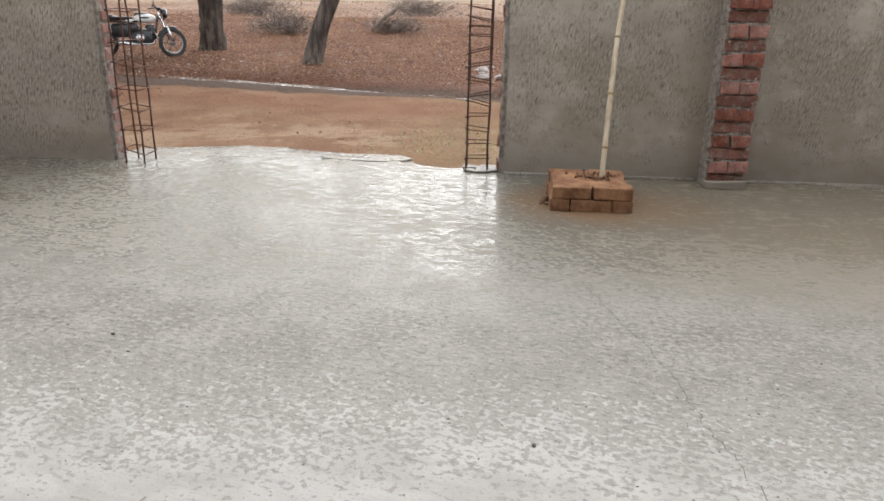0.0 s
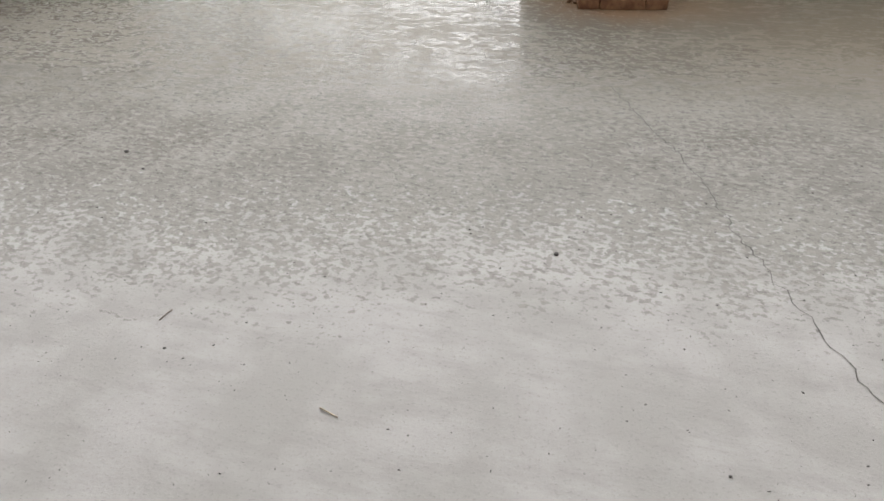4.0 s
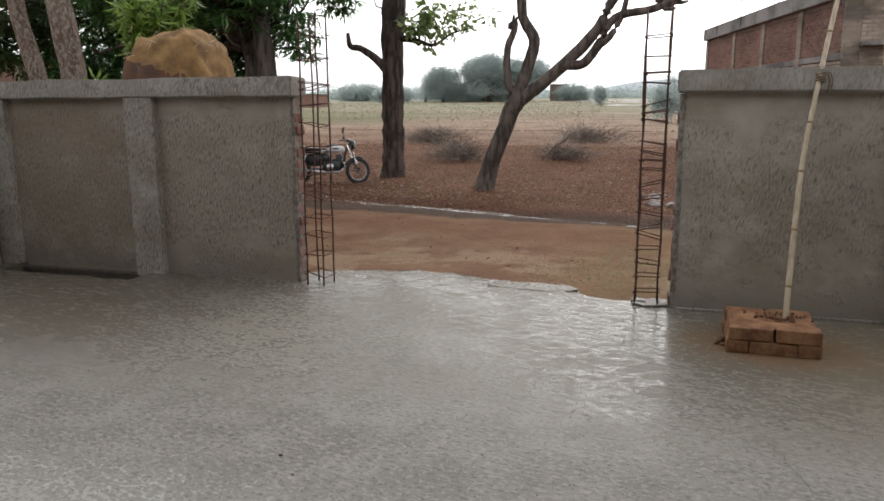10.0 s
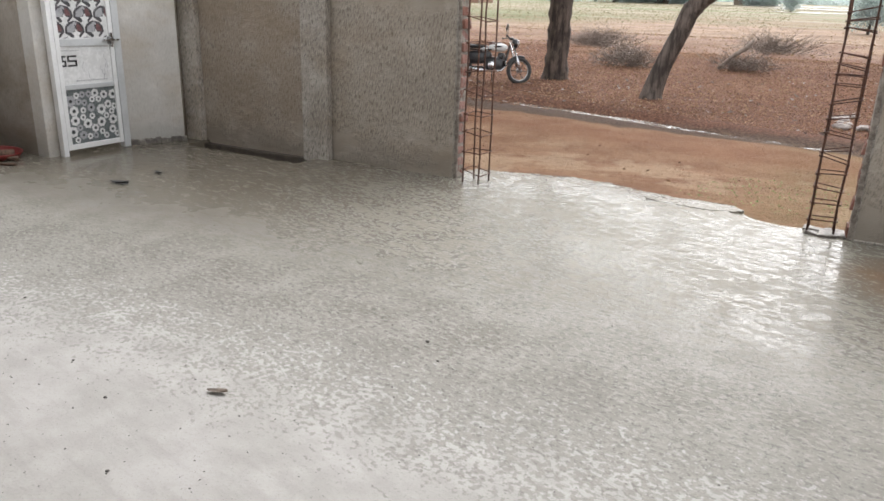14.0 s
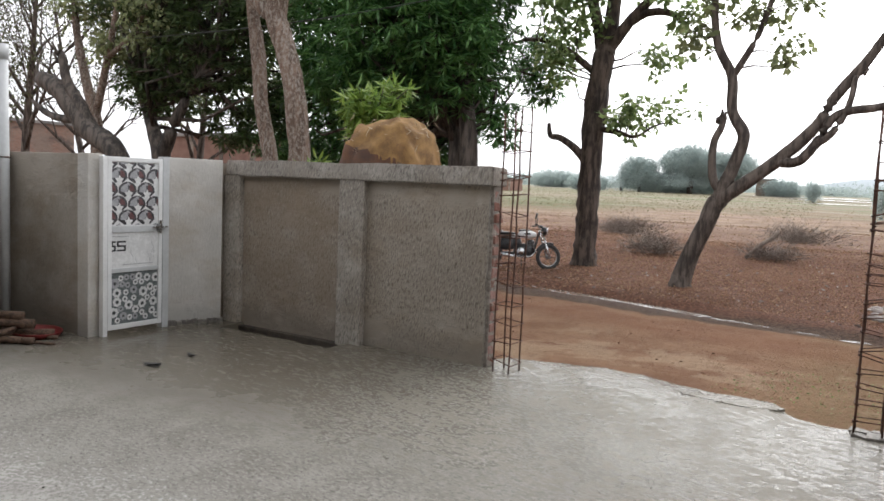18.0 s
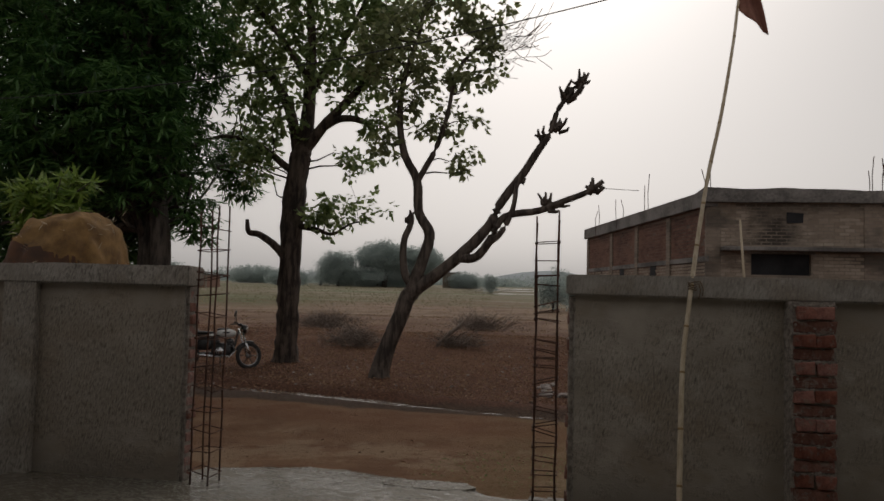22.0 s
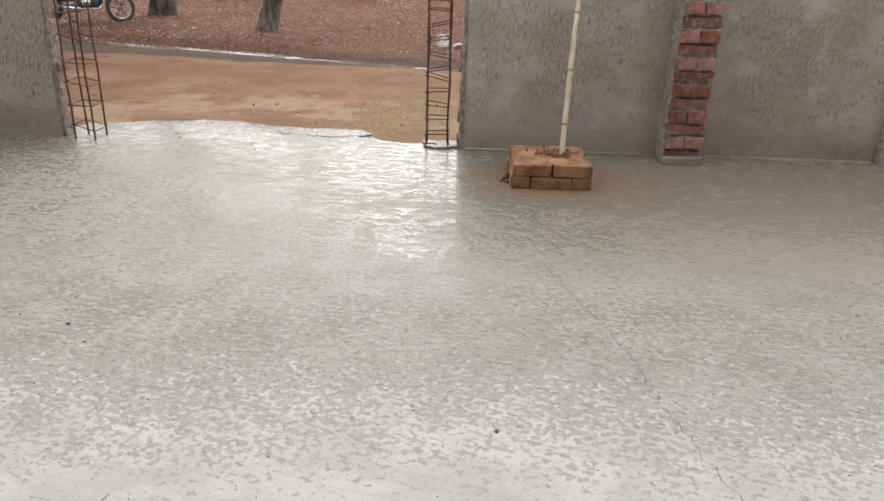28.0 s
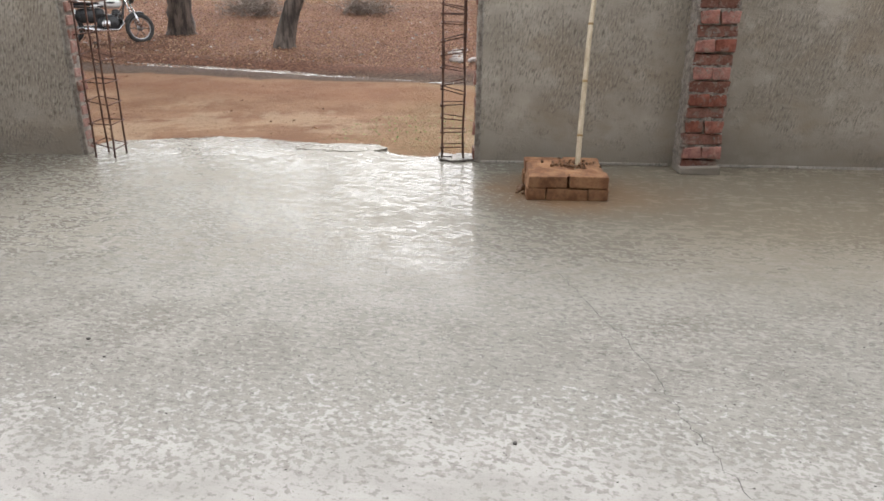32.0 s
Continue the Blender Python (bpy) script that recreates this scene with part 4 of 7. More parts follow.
rng = random.Random(11)
pier = thing("brick_pier", (2.82, 4.9, 0), "unplastered red brick pier with toothed projecting courses", "brick pier")
bm = bmesh.new()  # a lumpy upright mass of mortar, rough on its three open sides
ring_n, rows_n = 34, 90
ring_rows = []
for j in range(rows_n + 1):
    z = 0.04 + 1.442 * j / rows_n
    row = []
    for i in range(ring_n):
        u = i / (ring_n - 1) * 0.62
        if u < 0.175:
            x, y, nx, ny = 2.688, 5.0 - u, -1, 0
        elif u < 0.445:
            x, y, nx, ny = 2.688 + (u - 0.175), 4.825, 0, -1
        else:
            x, y, nx, ny = 2.958, 4.825 + (u - 0.445), 1, 0
        d = 0.011 * noise.noise(Vector((u * 22, z * 22, 1))) + 0.006 * noise.noise(Vector((u * 70, z * 70, 5)))
        row.append(bm.verts.new((x + nx * d, y + ny * d, z)))
    ring_rows.append(row)
for a, b in zip(ring_rows, ring_rows[1:]):
    for i in range(ring_n - 1):
        bm.faces.new((a[i], a[i + 1], b[i + 1], b[i]))
part("mortar_core", bm, M["mortar"], pier, "rough grey mortar between the bricks")
part("footing", boxes((2.69, 2.97, 4.765, 5.0, 0.0, 0.055), bevel=0.012, jitter=0.008, seed=7), M["plaster_dark"], pier, "rough damp cement footing")
for c in range(8):
    z = 0.150 + c * 0.1795
    for s in (-1, 1):
        lay(HEADERS[(c + s) % 4], (2.828 + s * 0.063 + rng.uniform(-0.006, 0.006), 4.89 + rng.uniform(-0.008, 0.008), z), pier, 0, rng)
    if c < 8:
        lay(STRETCHERS[c % 4], (2.826 + rng.uniform(-0.005, 0.005), 4.896 + rng.uniform(-0.004, 0.006), z - 0.09), pier, 0, rng)
verts, faces = [], []
for c in range(8):
    z = 0.150 + c * 0.1795
    for i in range(46):
        a = Vector((2.692 + 0.0058 * i + rng.uniform(-0.006, 0.006), 4.80 + rng.uniform(-0.006, 0.02), z + 0.042 + rng.uniform(-0.005, 0.008)))
        sweep(verts, faces, [a, a + Vector((rng.uniform(-0.02, 0.02), 0.04, 0.003))], [0.004 + 0.008 * rng.random(), 0.005], 5)
    for i in range(10):  # smears on the brick faces
        a = Vector((rng.uniform(2.70, 2.95), 4.795 + rng.uniform(0.0, 0.024), z + rng.uniform(-0.13, 0.03)))
        sweep(verts, faces, [a, a + Vector((rng.uniform(-0.03, 0.03), 0.03, rng.uniform(-0.01, 0.01)))], [0.003 + 0.007 * rng.random(), 0.003], 5)
mesh = bpy.data.meshes.new("mortar_squeeze")
mesh.from_pydata([tuple(v) for v in verts], [], faces)
link_mesh("mortar_squeeze", mesh, M["mortar"], pier)["kind"] = "stuff"


def brick_jamb(name, x, sign, seed):
    """The raw brick end of a wall at the gateway."""
    r = random.Random(seed)
    jamb = thing(name, (x, 5.07, 0), "raw red brick wall end with ragged mortar joints", "wall end")
    part("mortar_core", boxes((x - 0.04, x + 0.032, 5.015, 5.13, -0.1, 1.483), bevel=0.008, jitter=0.005, seed=seed), M["mortar"], jamb)
    for c in range(16):
        lay(ENDS[c % 4], (x - sign * 0.012 + sign * r.uniform(-0.01, 0.014), 5.085, 0.05 + c * 0.0905), jamb, 0, r)
    # plaster edge, broken along the arris
    bm = bmesh.new()
    n = 34
    for k in range(n):
        z0, z1 = 1.483 * k / n, 1.483 * (k + 1) / n
        w = 0.03 + 0.02 * r.random()
        x0, x1 = sorted((x - sign * 0.09, x - sign * 0.02 + sign * w * 0.6))
        for v in bmesh.ops.create_cube(bm, size=1.0)["verts"]:
            v.co = Vector((x0 + (v.co.x + 0.5) * (x1 - x0), 5.001 + (v.co.y + 0.5) * 0.022, z0 + (v.co.z + 0.5) * (z1 - z0)))
    part("plaster_edge", bm, M["coping"], jamb, "broken pale plaster edge")
    return jamb


brick_jamb("brick_jamb", -1.655, 1, 21)
brick_jamb("brick_jamb", 1.295, -1, 22)


def cage(label, corners, top, rings, seed, lean=(0, 0)):
    r = random.Random(seed)
    cx, cy = sum(c[0] for c in corners) / 4, sum(c[1] for c in corners) / 4
    ob = thing("rebar_cage", (cx, cy, 0), label, "rebar cage", "starter bars at the gateway")
    tops = []
    for x, y in corners:
        t = top + r.uniform(-0.05, 0.07)
        pts = []
        for i in range(9):
            k = i / 8
            pts.append((x + lean[0] * k + r.uniform(-0.006, 0.006), y + lean[1] * k + r.uniform(-0.006, 0.006), -0.05 + (t + 0.05) * k))
        tubes("bar", [(pts, 0.0068)], M["rust"], ob, sides=7)
        tops.append(pts)
    for z in rings:
        k = z / top
        grow = 0.012
        loop = []
        tilt = r.uniform(-0.022, 0.022)
        for i in (0, 1, 3, 2, 0):
            x, y = corners[i]
            ox, oy = (grow if x > cx else -grow), (grow if y > cy else -grow)
            loop.append((x + ox + lean[0] * k, y + oy + lean[1] * k, z + tilt * (1 if x > cx else -1) + r.uniform(-0.006, 0.006)))
        x, y, zz = loop[0]
        loop.append((x + 0.03, y + 0.02 * r.random(), zz + r.uniform(-0.015, 0.01)))
        tubes("stirrup", [(loop, 0.0042)], M["rust"], ob, sides=6)
    return ob


cage("four rusty reinforcing bars tied with stirrups beside the brick wall end", [(-1.515, 4.93), (-1.375, 4.93), (-1.505, 5.095), (-1.365, 5.095)], 2.10,
     [0.09, 0.25, 0.40, 0.55, 0.72, 0.88, 1.09, 1.27, 1.42, 1.55, 1.58, 1.76, 1.93], 31)
cage("four rusty reinforcing bars with crowded stirrups on a small cement pad", [(1.02, 5.03), (1.175, 5.03), (1.02, 5.15), (1.175, 5.15)], 2.04,
     [0.10, 0.21, 0.31, 0.41, 0.50, 0.56, 0.66, 0.77, 0.87, 0.97, 1.03, 1.08, 1.15, 1.30, 1.36, 1.42, 1.55, 1.62, 1.73, 1.86], 32)
structure("cage_pad", boxes((1.0, 1.10, 5.0, 5.12, -0.02, 0.016), (1.08, 1.2, 4.985, 5.1, -0.02, 0.024), (1.17, 1.25, 5.02, 5.16, -0.02, 0.018), (0.99, 1.16, 5.09, 5.2, -0.02, 0.012), (1.12, 1.24, 5.12, 5.2, -0.02, 0.02), bevel=0.01, jitter=0.012, seed=5), M["wet_mortar"], "rough wet rubble of cement round the starter bars", "pad")

# ---- the brick block and the bamboo pole ----
block = thing("brick_block", (1.83, 4.35, 0), "square block of mud-smeared bricks in two courses, holding the bamboo", "brick block")
rng = random.Random(17)
for c in range(2):
    z0 = c * 0.078 + 0.001
    o = 0.004 * c
    rim = [(1.585, 1.83), (1.838, 2.08)] if c else [(1.58, 1.70), (1.703, 1.958), (1.961, 2.085)]
    spans = [(a, b, 4.12, 4.235) for a, b in rim] + [(1.59, 1.70, 4.24, 4.485), (1.965, 2.075, 4.24, 4.485)] + [(a, b, 4.49, 4.60) for a, b in rim]
    for k, (x0, x1, y0, y1) in enumerate(spans):
        bm = boxes((x0 + o, x1 - o, y0 + o + rng.uniform(-0.004, 0.004), y1 - o, z0, z0 + 0.074 + rng.uniform(-0.003, 0.003)), bevel=0.009, jitter=0.004, seed=40 + c * 9 + k)
        part("brick", bm, M["mud_brick"], block)
bm = bmesh.new()
bmesh.ops.create_grid(bm, x_segments=34, y_segments=34, size=0.5)
for v in bm.verts:
    x, y = v.co.x * 0.44, v.co.y * 0.42
    hole = math.exp(-(((x - 0.075) / 0.075) ** 2 + ((y - 0.03) / 0.06) ** 2))
    rim = min(0.22 - abs(x), 0.21 - abs(y)) / 0.05
    lump = 0.010 * noise.noise(Vector((x * 14, y * 14, 2))) + 0.006 * noise.noise(Vector((x * 48, y * 48, 6)))
    v.co = Vector((1.832 + x, 4.362 + y, 0.149 + min(max(rim, 0), 1) * (0.010 + lump) - 0.055 * hole))
smooth(part("mud_fill", bm, M["mud_brick"], block, "lumpy orange mud smeared over the top"))
verts, faces = [], []
for k in range(60):  # dug-up crumbs round the foot of the pole
    a, d = rng.uniform(0, 2 * math.pi), abs(rng.gauss(0, 0.05)) + 0.028
    c = Vector((1.918 + 1.3 * d * math.cos(a) - 0.03, 4.39 + d * math.sin(a), 0.145 + 0.02 * min(d / 0.08, 1)))
    sweep(verts, faces, [c, c + Vector((rng.uniform(-0.012, 0.012), rng.uniform(-0.012, 0.012), 0.012))], [0.006 + 0.008 * rng.random(), 0.004], 5)
mesh = bpy.data.meshes.new("mud_crumbs")
mesh.from_pydata([tuple(v) for v in verts], [], faces)
link_mesh("mud_crumbs", mesh, M["mud"], block, "dark wet crumbs of dug mud")["kind"] = "stuff"
for k, (x, y, s) in enumerate([(1.545, 4.30, 0.022), (1.56, 4.34, 0.03), (1.53, 4.26, 0.014), (1.57, 4.25, 0.018)]):
    bm = bmesh.new()
    bmesh.ops.create_icosphere(bm, subdivisions=2, radius=s)
    for v in bm.verts:
        v.co = Vector((x, y, s * 0.45)) + v.co * (1 + 0.35 * noise.noise(v.co * 40 + Vector((k, 0, 0))))
        v.co.z = max(v.co.z * 0.8, 0.001)
    tagged(smooth(part("mud_lump", bm, M["mud"])), "small lump of wet brown mud beside the brick block", "mud lump", "mud lumps by the block")
pole = thing("bamboo_pole", (1.923, 4.401, 0.1), "tall pale bamboo flagpole leaning on the wall coping", "bamboo pole")
BAMBOO = [(1.918, 4.385, 0.09, 0.0172), (1.95, 4.563, 0.574, 0.0168), (1.993, 4.748, 1.082, 0.0160), (2.062, 4.905, 1.50, 0.0156), (2.139, 5.055, 1.925, 0.0152),
          (2.24, 5.23, 2.40, 0.0144), (2.362, 5.401, 2.874, 0.0132), (2.488, 5.613, 3.457, 0.0120), (2.563, 5.764, 3.872, 0.0108), (2.66, 5.93, 4.35, 0.0088)]
pts, rad = curve(BAMBOO, 6)
tubes("culm", [(pts, rad)], M["bamboo"], pole, sides=12)
for i in range(3, len(pts) - 1, 4):
    a, b = Vector(pts[i]), Vector(pts[i + 1])
    d = (b - a).normalized() * 0.007
    tubes("node_ring", [([a - d, a - d * 0.3, a + d * 0.3, a + d], [rad[i] * 1.02, rad[i] * 1.10, rad[i] * 1.10, rad[i] * 1.02])], M["bamboo_node"], pole, sides=12)
runs = []
for k in range(4):
    c, loop = Vector((2.078, 4.925, 1.545 + 0.016 * k)), []
    for s in range(13):
        a = 2 * math.pi * s / 12
        loop.append(c + Vector((0.027 * math.cos(a), 0.027 * math.sin(a), 0.006 * math.sin(a * 2 + k))))
    runs.append((loop, 0.0035))
runs.append(([(2.10, 4.93, 1.60), (2.13, 4.92, 1.60), (2.15, 4.92, 1.55), (2.145, 4.92, 1.50)], 0.003))
runs.append(([(2.10, 4.93, 1.58), (2.12, 4.92, 1.585), (2.132, 4.92, 1.54), (2.12, 4.92, 1.48)], 0.003))
runs.append(([(2.06, 4.93, 1.58), (2.0, 4.94, 1.565), (1.95, 4.94, 1.555)], 0.0025))
tubes("rope_lashing", runs, M["rope"], pole, "coir rope lashed round the pole", sides=6)
bm = bmesh.new()
bmesh.ops.create_grid(bm, x_segments=14, y_segments=18, size=0.5)
for v in bm.verts:
    u, w = v.co.x + 0.5, v.co.y + 0.5
    v.co = Vector((2.565 + u * (0.075 + 0.02 * (1 - w)) + 0.13 * u * (1 - w), 5.75 + 0.04 * math.sin(u * 9 + w * 4) * u, 3.97 + 0.34 * (w - 0.55) - 0.20 * u * (1 - w)))
ob = smooth(part("flag", bm, M["cloth"], pole, "faded torn brown-red cloth flag"))
mod = ob.modifiers.new("thick", "SOLIDIFY")
mod.thickness = 0.004

# second thin pole behind the wall
tubes_ob = thing("bamboo_stake", (5.2, 17.5, -0.4), "thin grey bamboo stake standing before the brick house", "stake")
tubes("culm", [([(5.45, 17.5, -0.42), (5.36, 17.5, 2.0), (5.27, 17.5, 3.3)], [0.035, 0.03, 0.022])], M["bamboo"], tubes_ob, sides=8)


# ---- trees ----
def limb_runs(*lists, n=5):
    return [curve(pts, n) for pts in lists]


def ends_of(runs, every=3, first=4):
    return [(p[i], (Vector(p[min(i + 1, len(p) - 1)]) - Vector(p[i - 1])).normalized(), r[i]) for p, r in runs for i in range(first, len(p), every)]


def leaf_masses(tree, limbs, masses, material, bark_name, seed, tips_per=16, per=15, radius=0.24, size=(0.17, 0.125), droop=0.6):
    """Clumps of leaves spread through uneven masses (centre, size), with twigs that carry them from the nearest limb."""
    r = random.Random(seed)
    joints = [(Vector(p[i]), q[i]) for p, q in limbs for i in range(2, len(p))]
    runs, tips = [], []
    for c, size3 in masses:
        own = shell_tips(c, size3, max(int(math.pi * size3[0] * size3[2] * tips_per), 5), r, inner=0.1)
        tips += own
        for q in own[::4]:
            q = Vector(q)
            near = min(joints, key=lambda j: (j[0] - q).length + 0.4 * r.random() + (1.0 if j[0].z > q.z else 0.0))
            a = near[0]
            m1 = a.lerp(q, 0.35) + Vector([r.uniform(-0.16, 0.16) for _ in range(3)]) * (q - a).length * 0.6
            m2 = a.lerp(q, 0.7) + Vector([r.uniform(-0.14, 0.14) for _ in range(3)]) * (q - a).length * 0.6
            w = min(near[1] * 0.45, 0.014 + 0.011 * (q - a).length)
            runs.append(([a, m1, m2, q], [w, w * 0.75, w * 0.5, 0.006]))
    tubes("twigwork", runs, M[bark_name], tree, sides=5)["kind"] = "stuff"
    foliage("crown", tips, per, radius, size[0], size[1], M[material], tree, droop, seed)


# first roadside tree: dark straight trunk beside the motorcycle
tree = thing("roadside_tree", (-5.72, 17.8, -0.45), "tall leafy tree with a dark wet trunk standing by the ditch", "tree")
trunk = limb_runs([(-5.68, 17.8, -0.55, 0.38), (-5.68, 17.8, -0.2, 0.31), (-5.67, 17.8, 0.6, 0.275), (-5.67, 17.8, 1.6, 0.28), (-5.63, 17.8, 3.35, 0.285), (-5.5, 17.8, 4.7, 0.27), (-5.36, 17.8, 5.4, 0.20), (-5.28, 17.8, 6.8, 0.15), (-5.3, 17.8, 8.2, 0.11), (-5.5, 17.9, 10.2, 0.05)])
tubes("trunk", trunk, M["bark1"], tree, sides=16, rough=0.12)
limbs = limb_runs(
    [(-5.8, 17.7, 2.3, 0.12), (-6.05, 17.6, 2.57, 0.10), (-6.45, 17.6, 2.82, 0.085), (-6.72, 17.6, 2.88, 0.075), (-6.78, 17.6, 3.2, 0.045)],
    [(-5.4, 17.7, 3.05, 0.09), (-4.9, 17.6, 2.95, 0.06), (-4.48, 17.6, 2.85, 0.04), (-4.0, 17.5, 3.1, 0.025), (-3.5, 17.5, 3.2, 0.015)],
    [(-5.4, 17.8, 5.0, 0.17), (-4.83, 17.7, 5.65, 0.13), (-4.43, 17.6, 6.0, 0.12), (-3.72, 17.5, 6.7, 0.085), (-3.1, 17.4, 7.4, 0.05), (-2.7, 17.3, 8.3, 0.03)],
    [(-4.83, 17.7, 5.60, 0.10), (-4.33, 17.6, 5.8, 0.095), (-3.7, 17.5, 5.66, 0.075), (-3.27, 17.4, 5.2, 0.04)],
    [(-5.5, 17.8, 4.8, 0.16), (-5.83, 17.7, 6.2, 0.13), (-6.55, 17.6, 7.2, 0.10), (-7.35, 17.4, 7.7, 0.07), (-8.4, 17.2, 8.4, 0.04)],
    [(-5.6, 17.8, 4.4, 0.10), (-6.5, 17.5, 5.1, 0.08), (-7.3, 17.3, 5.3, 0.05), (-8.0, 17.1, 5.1, 0.03)],
    [(-5.3, 17.8, 6.4, 0.11), (-4.8, 18.1, 7.5, 0.09), (-4.2, 18.3, 8.7, 0.06), (-3.8, 18.4, 9.8, 0.03)],
    [(-5.4, 17.8, 7.0, 0.09), (-6.4, 17.4, 8.4, 0.07), (-7.5, 17.2, 9.4, 0.05), (-8.4, 17.2, 10.3, 0.03)])
tubes("limb", limbs, M["bark1"], tree, sides=9, rough=0.05)
leaf_masses(tree, limbs + trunk[-1:],
            [((-4.12, 17.5, 3.40), (1.05, 0.7, 0.42)), ((-4.75, 17.5, 3.15), (0.5, 0.5, 0.35)), ((-3.82, 17.4, 4.65), (0.6, 0.5, 0.38)), ((-6.15, 17.3, 5.9), (1.15, 0.9, 1.0)), ((-6.6, 17.4, 4.9), (0.7, 0.6, 0.8)),
             ((-3.9, 17.4, 6.9), (1.25, 0.9, 0.95)), ((-7.0, 17.4, 7.5), (1.1, 0.9, 0.7)), ((-5.4, 17.6, 7.6), (1.5, 1.1, 0.9)), ((-4.6, 18.0, 8.9), (1.7, 1.2, 1.2)), ((-6.9, 17.5, 9.2), (1.8, 1.2, 1.2)),
             ((-3.2, 17.6, 8.4), (1.2, 0.9, 1.1)), ((-5.6, 17.8, 10.4), (2.4, 1.4, 1.0)), ((-3.3, 17.3, 5.7), (0.55, 0.5, 0.5))],
            "leaf_mid", "bark1", 7)

# second roadside tree: forked, one limb pollarded, leaning over the road
tree = thing("forked_tree", (-2.66, 15.55, -0.45), "leaning forked tree with a pollarded limb and a thin leafy crown", "tree")
stem = limb_runs(
    [(-2.68, 15.5, -0.55, 0.27), (-2.64, 15.5, -0.25, 0.215), (-2.50, 15.5, 0.25, 0.185), (-2.26, 15.5, 0.83, 0.175), (-2.09, 15.5, 1.32, 0.18), (-1.99, 15.5, 1.55, 0.12), (-1.92, 15.5, 1.68, 0.03)],
    [(-2.20, 15.5, 1.0, 0.10), (-2.02, 15.5, 1.36, 0.155), (-1.85, 15.5, 1.56, 0.155), (-1.54, 15.5, 1.77, 0.135), (-0.94, 15.5, 2.27, 0.125), (-0.35, 15.5, 2.89, 0.11), (-0.07, 15.5, 3.44, 0.10), (0.34, 15.5, 3.99, 0.09), (0.68, 15.5, 4.53, 0.08), (0.95, 15.5, 4.95, 0.065), (1.10, 15.5, 5.43, 0.055), (1.42, 15.5, 5.85, 0.04)],
    [(-1.0, 15.5, 2.2, 0.10), (-0.60, 15.35, 2.22, 0.095), (-0.30, 15.3, 2.56, 0.09), (0.0, 15.3, 3.08, 0.08), (0.72, 15.3, 3.22, 0.075), (1.2, 15.3, 3.41, 0.07), (1.73, 15.3, 3.62, 0.06), (2.05, 15.3, 3.85, 0.05)],
    [(-0.35, 15.3, 2.5, 0.07), (-0.05, 15.25, 2.75, 0.065), (0.18, 15.3, 3.25, 0.055), (0.25, 15.4, 3.8, 0.05)],
    [(-2.20, 15.5, 1.0, 0.10), (-2.04, 15.5, 1.4, 0.15), (-1.91, 15.5, 1.75, 0.145), (-1.75, 15.5, 2.2, 0.125), (-1.63, 15.5, 2.72, 0.12), (-1.88, 15.5, 3.2, 0.105), (-1.94, 15.5, 3.89, 0.10), (-2.25, 15.5, 4.52, 0.085), (-2.37, 15.5, 5.4, 0.075), (-2.26, 15.5, 6.29, 0.06), (-1.97, 15.5, 7.18, 0.045), (-1.8, 15.5, 8.3, 0.03)],
    [(-1.98, 15.5, 1.55, 0.10), (-2.17, 15.5, 1.9, 0.085), (-2.2, 15.5, 2.52, 0.075), (-2.05, 15.5, 2.95, 0.07), (-2.12, 15.5, 3.1, 0.06)],
    [(-1.94, 15.5, 3.85, 0.07), (-1.52, 15.5, 4.64, 0.06), (-1.29, 15.5, 5.39, 0.05), (-1.06, 15.5, 6.39, 0.04), (-0.4, 15.4, 7.0, 0.025)])
tubes("trunk", stem, M["bark2"], tree, sides=12, rough=0.06)
rng = random.Random(77)
runs, tips = [], []
# short knuckled shoots in clusters on the pollarded limbs
for x, y, z, n, reach, lean in ((1.30, 15.5, 5.65, 13, 0.42, 0.25), (1.50, 15.5, 5.95, 10, 0.34, 0.3), (1.08, 15.5, 4.98, 8, 0.30, 0.5), (0.82, 15.5, 4.78, 5, 0.28, -0.5), (1.85, 15.3, 3.66, 13, 0.30, 0.2), (0.90, 15.3, 3.34, 9, 0.30, 0.1), (1.0, 15.3, 3.28, 4, 0.35, 1.2), (-2.10, 15.5, 3.05, 6, 0.20, 0.0), (0.30, 15.5, 3.85, 2, 0.16, 0.6)):
    for _ in range(n):
        a = Vector((x + rng.uniform(-0.10, 0.10), y + rng.uniform(-0.05, 0.05), z + rng.uniform(-0.08, 0.06)))
        d = Vector((lean + rng.gauss(0, 0.55), rng.gauss(0, 0.45), 0.75 + rng.gauss(0, 0.25))).normalized() * reach * rng.uniform(0.55, 1.0)
        if lean > 1:
            d.z *= 0.15
        b = a + d * 0.55 + Vector((rng.uniform(-0.04, 0.06), 0, -0.02))
        runs.append(([a, b, a + d], [0.046, 0.036, 0.022]))
bare = []
for k in range(16):
    p = (rng.uniform(-0.9, -0.1), 15.4, rng.uniform(6.1, 7.2))
    twigs(p, (1.0, rng.gauss(0, 0.3), rng.uniform(0.1, 0.8)), 0.006, rng.uniform(0.5, 1.0), 1, rng, runs, bare, lift=0.02)
twigs((2.0, 15.3, 3.7), (1.0, 0, 0.1), 0.008, 0.8, 0, rng, runs, bare, lift=-0.08)
tubes("branchwork", runs, M["bark2"], tree, sides=6)["kind"] = "stuff"
